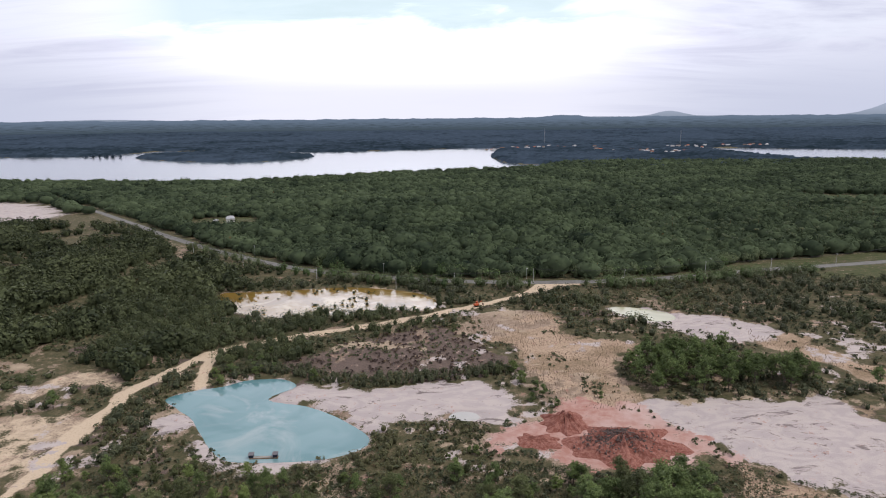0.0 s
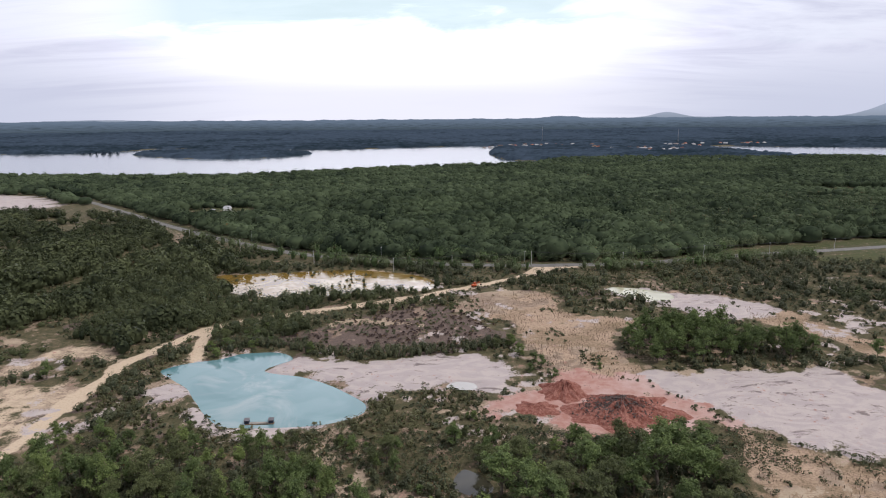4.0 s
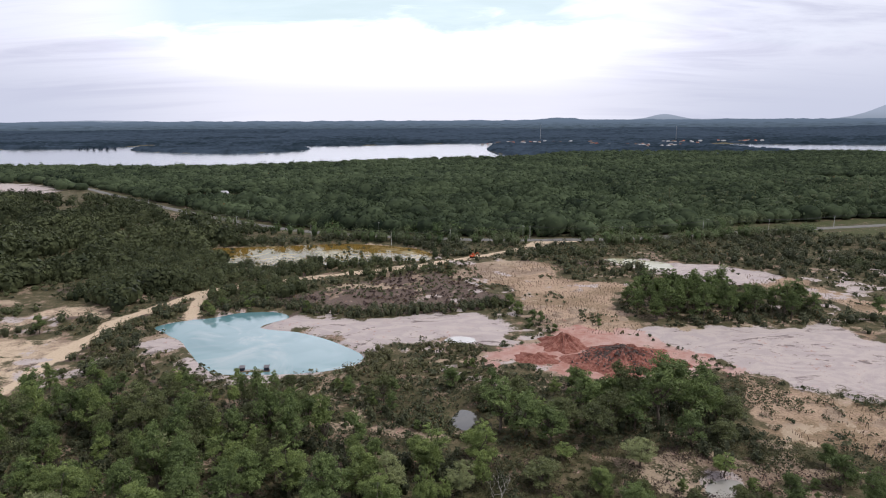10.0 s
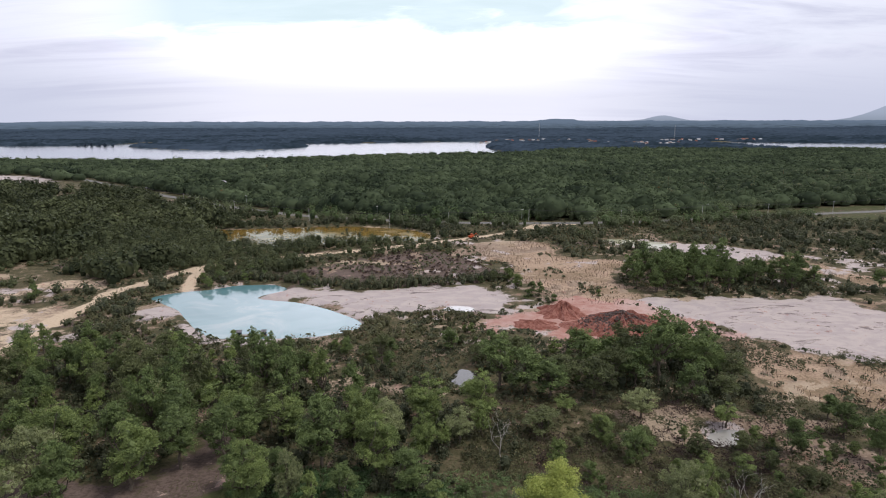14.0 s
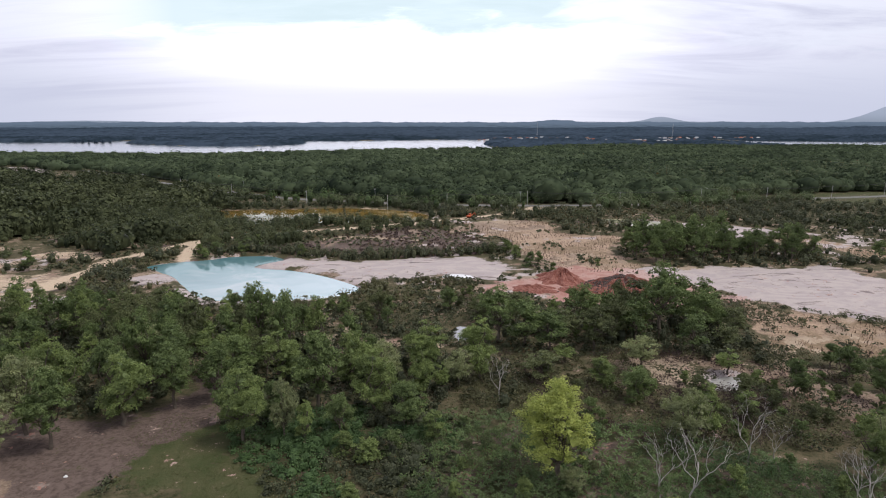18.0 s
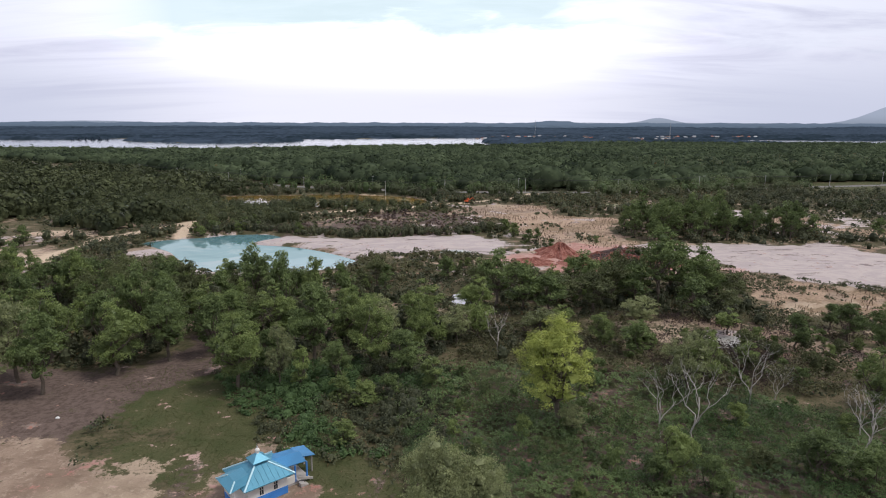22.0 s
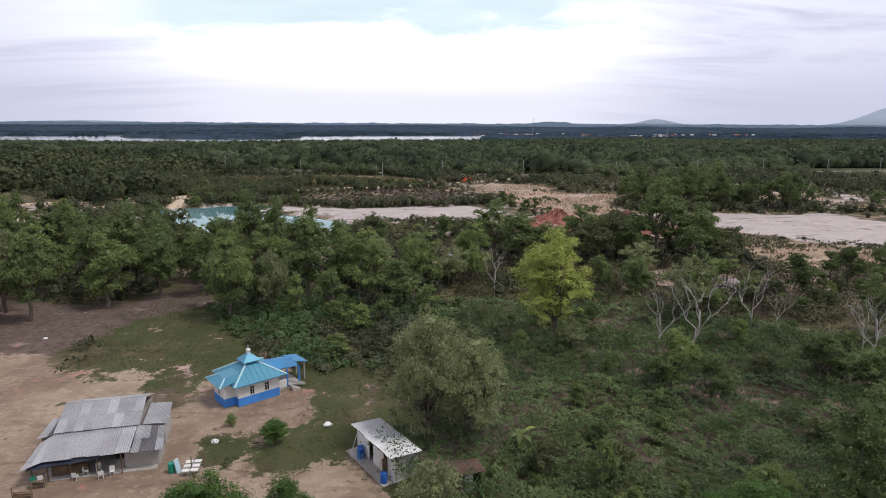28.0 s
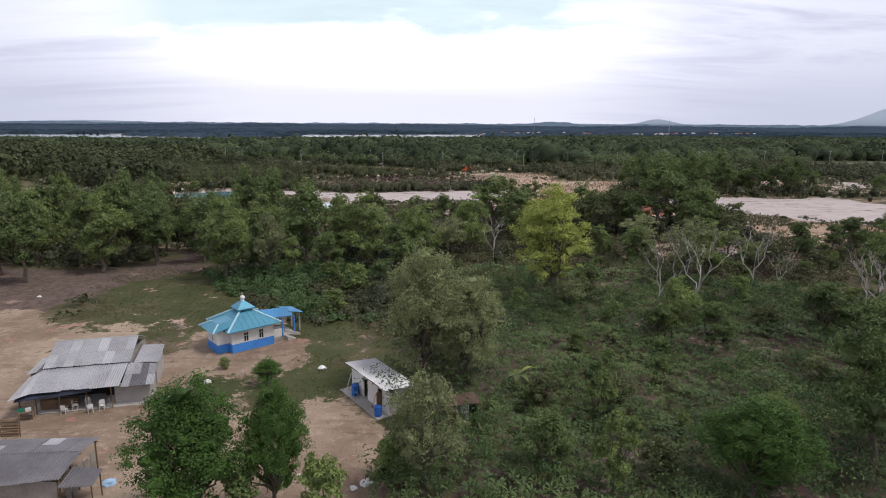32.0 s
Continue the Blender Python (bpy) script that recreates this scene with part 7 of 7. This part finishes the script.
for j, (x, y) in enumerate(POLES):
    z = float(ground_z([x], [y])[0])
    nx = POLES[min(j + 1, len(POLES) - 1)]
    pv = POLES[max(j - 1, 0)]
    turn = math.degrees(math.atan2(nx[1] - pv[1], nx[0] - pv[0])) + 90
    m = pose(x, y, z, 0, 0, turn)
    if j == 0:
        first.matrix_basis = m
    else:
        copy_thing(first, m)
    tops.append([m @ Vector((q, 0, 8.85)) for q in (-0.8, 0.0, 0.8)])
for j in range(len(POLES) - 1):
    for a, b in zip(tops[j], tops[j + 1]):
        pts = [a.lerp(b, s) - Vector((0, 0, 1.0 * 4 * s * (1 - s))) for s in np.linspace(0, 1, 11)]
        me = mesh_of("power_cable", *tube(pts, [0.035] * 11, 4), WIRE)
        tagged(new("power_cable", me), "thin sagging black power cable between poles", "cable", "power cables")


def street_lamp():
    root = new("street_lamp")
    part("pole", bar((0, 0, -0.3), (0, 0, 8.3), 0.11, 0.07), STEEL, root)
    part("arm", bar((0, 0, 8.2), (0, -1.4, 8.6), 0.05), STEEL, root)
    part("lamp_head", boxed(-0.25, 0.25, -2.1, -1.3, 8.52, 8.72, bevel=0.05), PLASTIC_WHITE, root, "pale lamp head")
    part("solar_panel", slab([(-0.6, 0.3, 8.3), (0.6, 0.3, 8.3), (0.6, -0.4, 8.6), (-0.6, -0.4, 8.6)], 0.05), PLASTIC_WHITE, root)
    return tagged(root, "steel street lamp with pale head beside the road", "street lamp", "street lamps")


lamp = street_lamp()
for j, (x, y) in enumerate([(-41, 408), (55, 391), (186, 414), (-150, 475)]):
    m = pose(x, y, float(ground_z([x], [y])[0]), 0, 0, 10)
    if j == 0:
        lamp.matrix_basis = m
    else:
        copy_thing(lamp, m)


def vehicle(x, y, turn, paint, label, long=4.3, wide=1.75, tall=1.5, z=0.31):
    root = new("car")
    bm = bmesh.new()
    prof = [(-0.5, 0.25), (-0.5, 0.60), (-0.46, 0.66), (-0.22, 0.70), (-0.10, 0.98), (0.26, 1.0), (0.42, 0.68), (0.5, 0.62), (0.5, 0.25)]
    left = [bm.verts.new((a * long, -wide / 2 * (1 if b < 0.75 else 0.86), b * tall)) for a, b in prof]
    right = [bm.verts.new((a * long, wide / 2 * (1 if b < 0.75 else 0.86), b * tall)) for a, b in prof]
    bm.faces.new(left)
    bm.faces.new(right[::-1])
    for i in range(len(prof)):
        j = (i + 1) % len(prof)
        bm.faces.new((left[j], left[i], right[i], right[j]))
    bmesh.ops.recalc_face_normals(bm, faces=bm.faces[:])
    part("body", bm, paint, root)
    for sgn in (-1, 1):
        part("side_window", slab([(-0.12 * long, sgn * wide * 0.452, 0.93 * tall), (0.24 * long, sgn * wide * 0.452, 0.95 * tall), (0.34 * long, sgn * wide * 0.47, 0.74 * tall), (-0.2 * long, sgn * wide * 0.47, 0.74 * tall)], 0.01), GLASS, root)
        for a in (-0.31, 0.30):
            wheel = part("wheel", bar((a * long, sgn * wide * 0.40, 0.32), (a * long, sgn * wide * 0.51, 0.32), 0.32, sides=14), RUBBER, root)
            part("rim", bar((a * long, sgn * wide * 0.505, 0.32), (a * long, sgn * wide * 0.515, 0.32), 0.18, sides=10), STEEL, wheel)
    root.matrix_basis = pose(x, y, float(ground_z([x], [y])[0]) + z, 0, 0, turn)
    return tagged(root, label, "car", "cars on the road")


vehicle(118.5, 390.5, 4, CAR_WHITE, "white car driving on the asphalt road")


def excavator(x, y, turn):
    root = new("excavator")
    for s in (-0.85, 0.85):
        part("track", boxed(-1.5, 1.5, s - 0.25, s + 0.25, 0, 0.7, bevel=0.2), RUBBER, root, "dark crawler track")
    part("body", boxed(-1.6, 0.9, -1.1, 1.1, 0.75, 1.7, bevel=0.12), MACHINE, root)
    cab = part("cab", boxed(0.0, 1.2, 0.15, 1.1, 1.72, 2.7, bevel=0.1), MACHINE, root)
    part("window", boxed(0.15, 1.22, 0.25, 1.0, 1.95, 2.55), GLASS, cab)
    part("boom", bar((0.9, -0.3, 1.5), (3.2, -0.3, 2.9), 0.22, 0.16), MACHINE, root)
    part("stick", bar((3.2, -0.3, 2.9), (4.4, -0.3, 1.2), 0.16, 0.12), MACHINE, root)
    part("bucket", boxed(4.0, 4.8, -0.75, 0.15, 0.4, 1.2, bevel=0.15), RUBBER, root)
    root.matrix_basis = pose(x, y, float(ground_z([x], [y])[0]), 0, 0, turn)
    tagged(root, "orange-red excavator standing on the dirt track", "excavator")


excavator(19, 335.5, 35)


# ---------------------------------------------------------------- houses far off
def house(x, y, long, wide, tall, wall, roof, turn, label, z=None):
    root = new("house")
    part("wall", boxed(-long / 2, long / 2, -wide / 2, wide / 2, -1.0, tall), wall, root)
    bm = bmesh.new()
    o = 0.5
    a = [bm.verts.new(p) for p in ((-long / 2 - o, -wide / 2 - o, tall), (long / 2 + o, -wide / 2 - o, tall), (long / 2 + o, wide / 2 + o, tall), (-long / 2 - o, wide / 2 + o, tall))]
    t = [bm.verts.new((-long / 2 + wide * 0.2, 0, tall + wide * 0.35)), bm.verts.new((long / 2 - wide * 0.2, 0, tall + wide * 0.35))]
    for f in ((a[0], a[1], t[1], t[0]), (a[2], a[3], t[0], t[1]), (a[1], a[2], t[1]), (a[3], a[0], t[0]), (a[3], a[2], a[1], a[0])):
        bm.faces.new(f)
    part("roof", bm, roof, root)
    for q in range(3):
        u = (-0.3 + 0.3 * q) * long
        if q == 1:
            part("door", boxed(u - 0.5, u + 0.5, -wide / 2 - 0.05, -wide / 2 + 0.02, 0, 2.0), DARK, root)
        else:
            part("window", boxed(u - 0.6, u + 0.6, -wide / 2 - 0.05, -wide / 2 + 0.02, 0.9, 2.1), GLASS, root)
    root.matrix_basis = pose(x, y, float(ground_z([x], [y])[0]) if z is None else z, 0, 0, turn)
    return tagged(root, label, "house", "houses")


house(-238, 676, 9, 8, 4.0, WALL_WHITE, TIN_BRIGHT, 20, "white house in a clearing of the forest")
house(-252, 670, 5, 4, 2.6, WALL_WHITE, TIN, 20, "small pale outbuilding in a forest clearing")
r = np.random.RandomState(41)
ROOFS = [(TIN_BRIGHT, "pale tin roof"), (ROOF_RED, "red tiled roof"), (TIN, "grey tin roof"), (BROWN_ROOF, "rusty brown roof")]
TOWN = [(270, 2420, 12, 260, 60), (470, 2500, 10, 300, 120), (690, 2150, 12, 260, 260), (760, 2050, 8, 160, 150), (960, 2460, 9, 260, 60), (1230, 2500, 8, 300, 60)]
for cx, cy, count, sx, sy in TOWN:
    for q in range(count):
        x, y = cx + r.uniform(-.5, .5) * sx, cy + r.uniform(-.5, .5) * sy
        roof, text = ROOFS[r.randint(4)]
        house(x, y, r.uniform(9, 18), r.uniform(8, 11), r.uniform(4, 7.5), WALL_WHITE, roof, r.uniform(-30, 30), "distant white town house with a " + text)


def mast(x, y, tall):
    root = new("radio_mast")
    bm = bmesh.new()
    for g in range(3):
        a = g * 2.094
        round_bar(bm, (2.2 * math.cos(a), 2.2 * math.sin(a), 0), (0.5 * math.cos(a), 0.5 * math.sin(a), tall), 0.32, sides=5)
    part("legs", bm, STEEL, root)
    for h in np.linspace(0.08, 0.95, 9):
        part("brace", bar((-2.0 * (1 - h) - 0.5, 0, h * tall), (2.0 * (1 - h) + 0.5, 0, h * tall), 0.2, sides=4), STEEL, root)
    root.matrix_basis = pose(x, y, float(ground_z([x], [y])[0]))
    tagged(root, "slender steel radio mast behind the town", "mast")


mast(1010, 2620, 62)
mast(480, 2900, 70)

# heaps of dug red earth
HEAP, k = material("dug_red_earth")
at = k.add("ShaderNodeTexCoord").outputs["Object"]
rills = k.noise(k.scaled(at, (1, 1, 0.25)), 0.9, 6, 0.65, 0.6)
fine_ = k.noise(at, 5.0, 5, 0.6)
c = k.mix(k.step(rills, 0.38, 0.62), (0.20, 0.072, 0.054), (0.33, 0.155, 0.122))
c = k.mix(k.math("MULTIPLY", k.step(fine_, 0.5, 0.7), 0.5), c, (0.19, 0.07, 0.055))
finish(k, c, 0.95, spec=0.1, bump=k.math("ADD", rills, k.math("MULTIPLY", fine_, 0.4)), bump_size=0.5)


def heap(cx, cy, rx, ry, tall, seed, label, peak=1.1):
    rings, spokes = 16, 56
    ang, rad = np.meshgrid(np.arange(spokes) * 2 * math.pi / spokes, np.linspace(0, 1, rings))
    ang, rad = ang.ravel(), rad.ravel()
    edge_ = 0.65 + 0.7 * vnoise(np.cos(ang) * 3 + seed, np.sin(ang) * 3 + seed, 1.0, 91)
    x, y = cx + np.cos(ang) * rad * rx * edge_, cy + np.sin(ang) * rad * ry * edge_
    rill = 0.75 + 0.5 * vnoise(ang * 4.5 + seed * 7, rad * 1.2, 0.45, 92)
    z = ground_z(x, y) + tall * (1 - rad) ** peak * np.where(rad > 0.08, rill, 1.0) * (0.85 + 0.3 * vnoise(x, y, 1.6, 93)) - 0.25 * rad
    f = []
    for r_ in range(rings - 1):
        for s_ in range(spokes):
            p, q = r_ * spokes + s_, r_ * spokes + (s_ + 1) % spokes
            f.append((p, p + spokes, q + spokes, q))
    tagged(new("earth_mound", mesh_of("earth_mound", np.stack([x, y, z], 1), f, HEAP)), label, "earth mound", "earth mounds")


heap(42.5, 197.5, 8.5, 8.0, 4.0, 1, "red earth heap dug out of the sand pit", 1.0)
heap(58.5, 183.0, 20.0, 14.0, 5.4, 2, "large red earth heap strewn with dark rubble", 1.25)
heap(31.0, 185.0, 9.0, 6.0, 1.8, 3, "low spread heap of red earth", 1.1)


def heap_top(x, y):
    d = np.hypot((x - 58.5) / 20.0, (y - 183.0) / 14.0)
    return float(ground_z([x], [y])[0]) + 5.4 * max(0.0, 1 - d / 0.98) ** 1.25 * 0.98


# pump raft moored at the bank of the turquoise pond
raft = new("pump_raft")
for q in range(5):
    part("float", bar((-4.5 + q * 0.02, -0.6 + q * 0.3, 0.05), (4.5, -0.6 + q * 0.3, 0.05), 0.16), TIMBER, raft)
part("deck", boxed(-4.0, 4.0, -0.6, 0.6, 0.2, 0.28), BOARD, raft)
for x in (-4.0, 3.6):
    part("pump_box", boxed(x - 0.7, x + 0.7, -0.6, 0.6, 0.29, 1.3), TARP, raft, "dark pump box")
    part("lid", slab([(x - 0.9, -0.8, 1.32), (x + 0.9, -0.8, 1.36), (x + 0.9, 0.8, 1.7), (x - 0.9, 0.8, 1.66)], 0.05), TIN_DARK, raft)
raft.matrix_basis = pose(-58.0, 177.5, -0.5, 0, 0, 2)
tagged(raft, "narrow pump raft with dark boxes moored in the pond", "raft")

# dark rubble on the earth heap, and stumps along the pond
r = np.random.RandomState(42)
pieces = []
for q in range(800):
    x, y = 57.0 + r.randn() * 6.0, 182.0 + r.randn() * 3.4
    z = heap_top(x, y)
    s = r.uniform(0.2, 0.8)
    v = r.randn(6, 3) * 0.2 + np.array([(1, 0, 0), (-1, 0, 0), (0, 1, 0), (0, -1, 0), (0, 0, .7), (0, 0, -.7)])
    pieces.append((v * s * 0.6 + np.array([x, y, z + 0.1]), np.array([(0, 2, 4), (2, 1, 4), (1, 3, 4), (3, 0, 4), (2, 0, 5), (1, 2, 5), (3, 1, 5), (0, 3, 5)])))
tagged(new("rubble", mesh_of("rubble", *joined(pieces), RUBBLE)), "dark stone rubble tipped over a red earth heap", "rubble", "", "stuff")
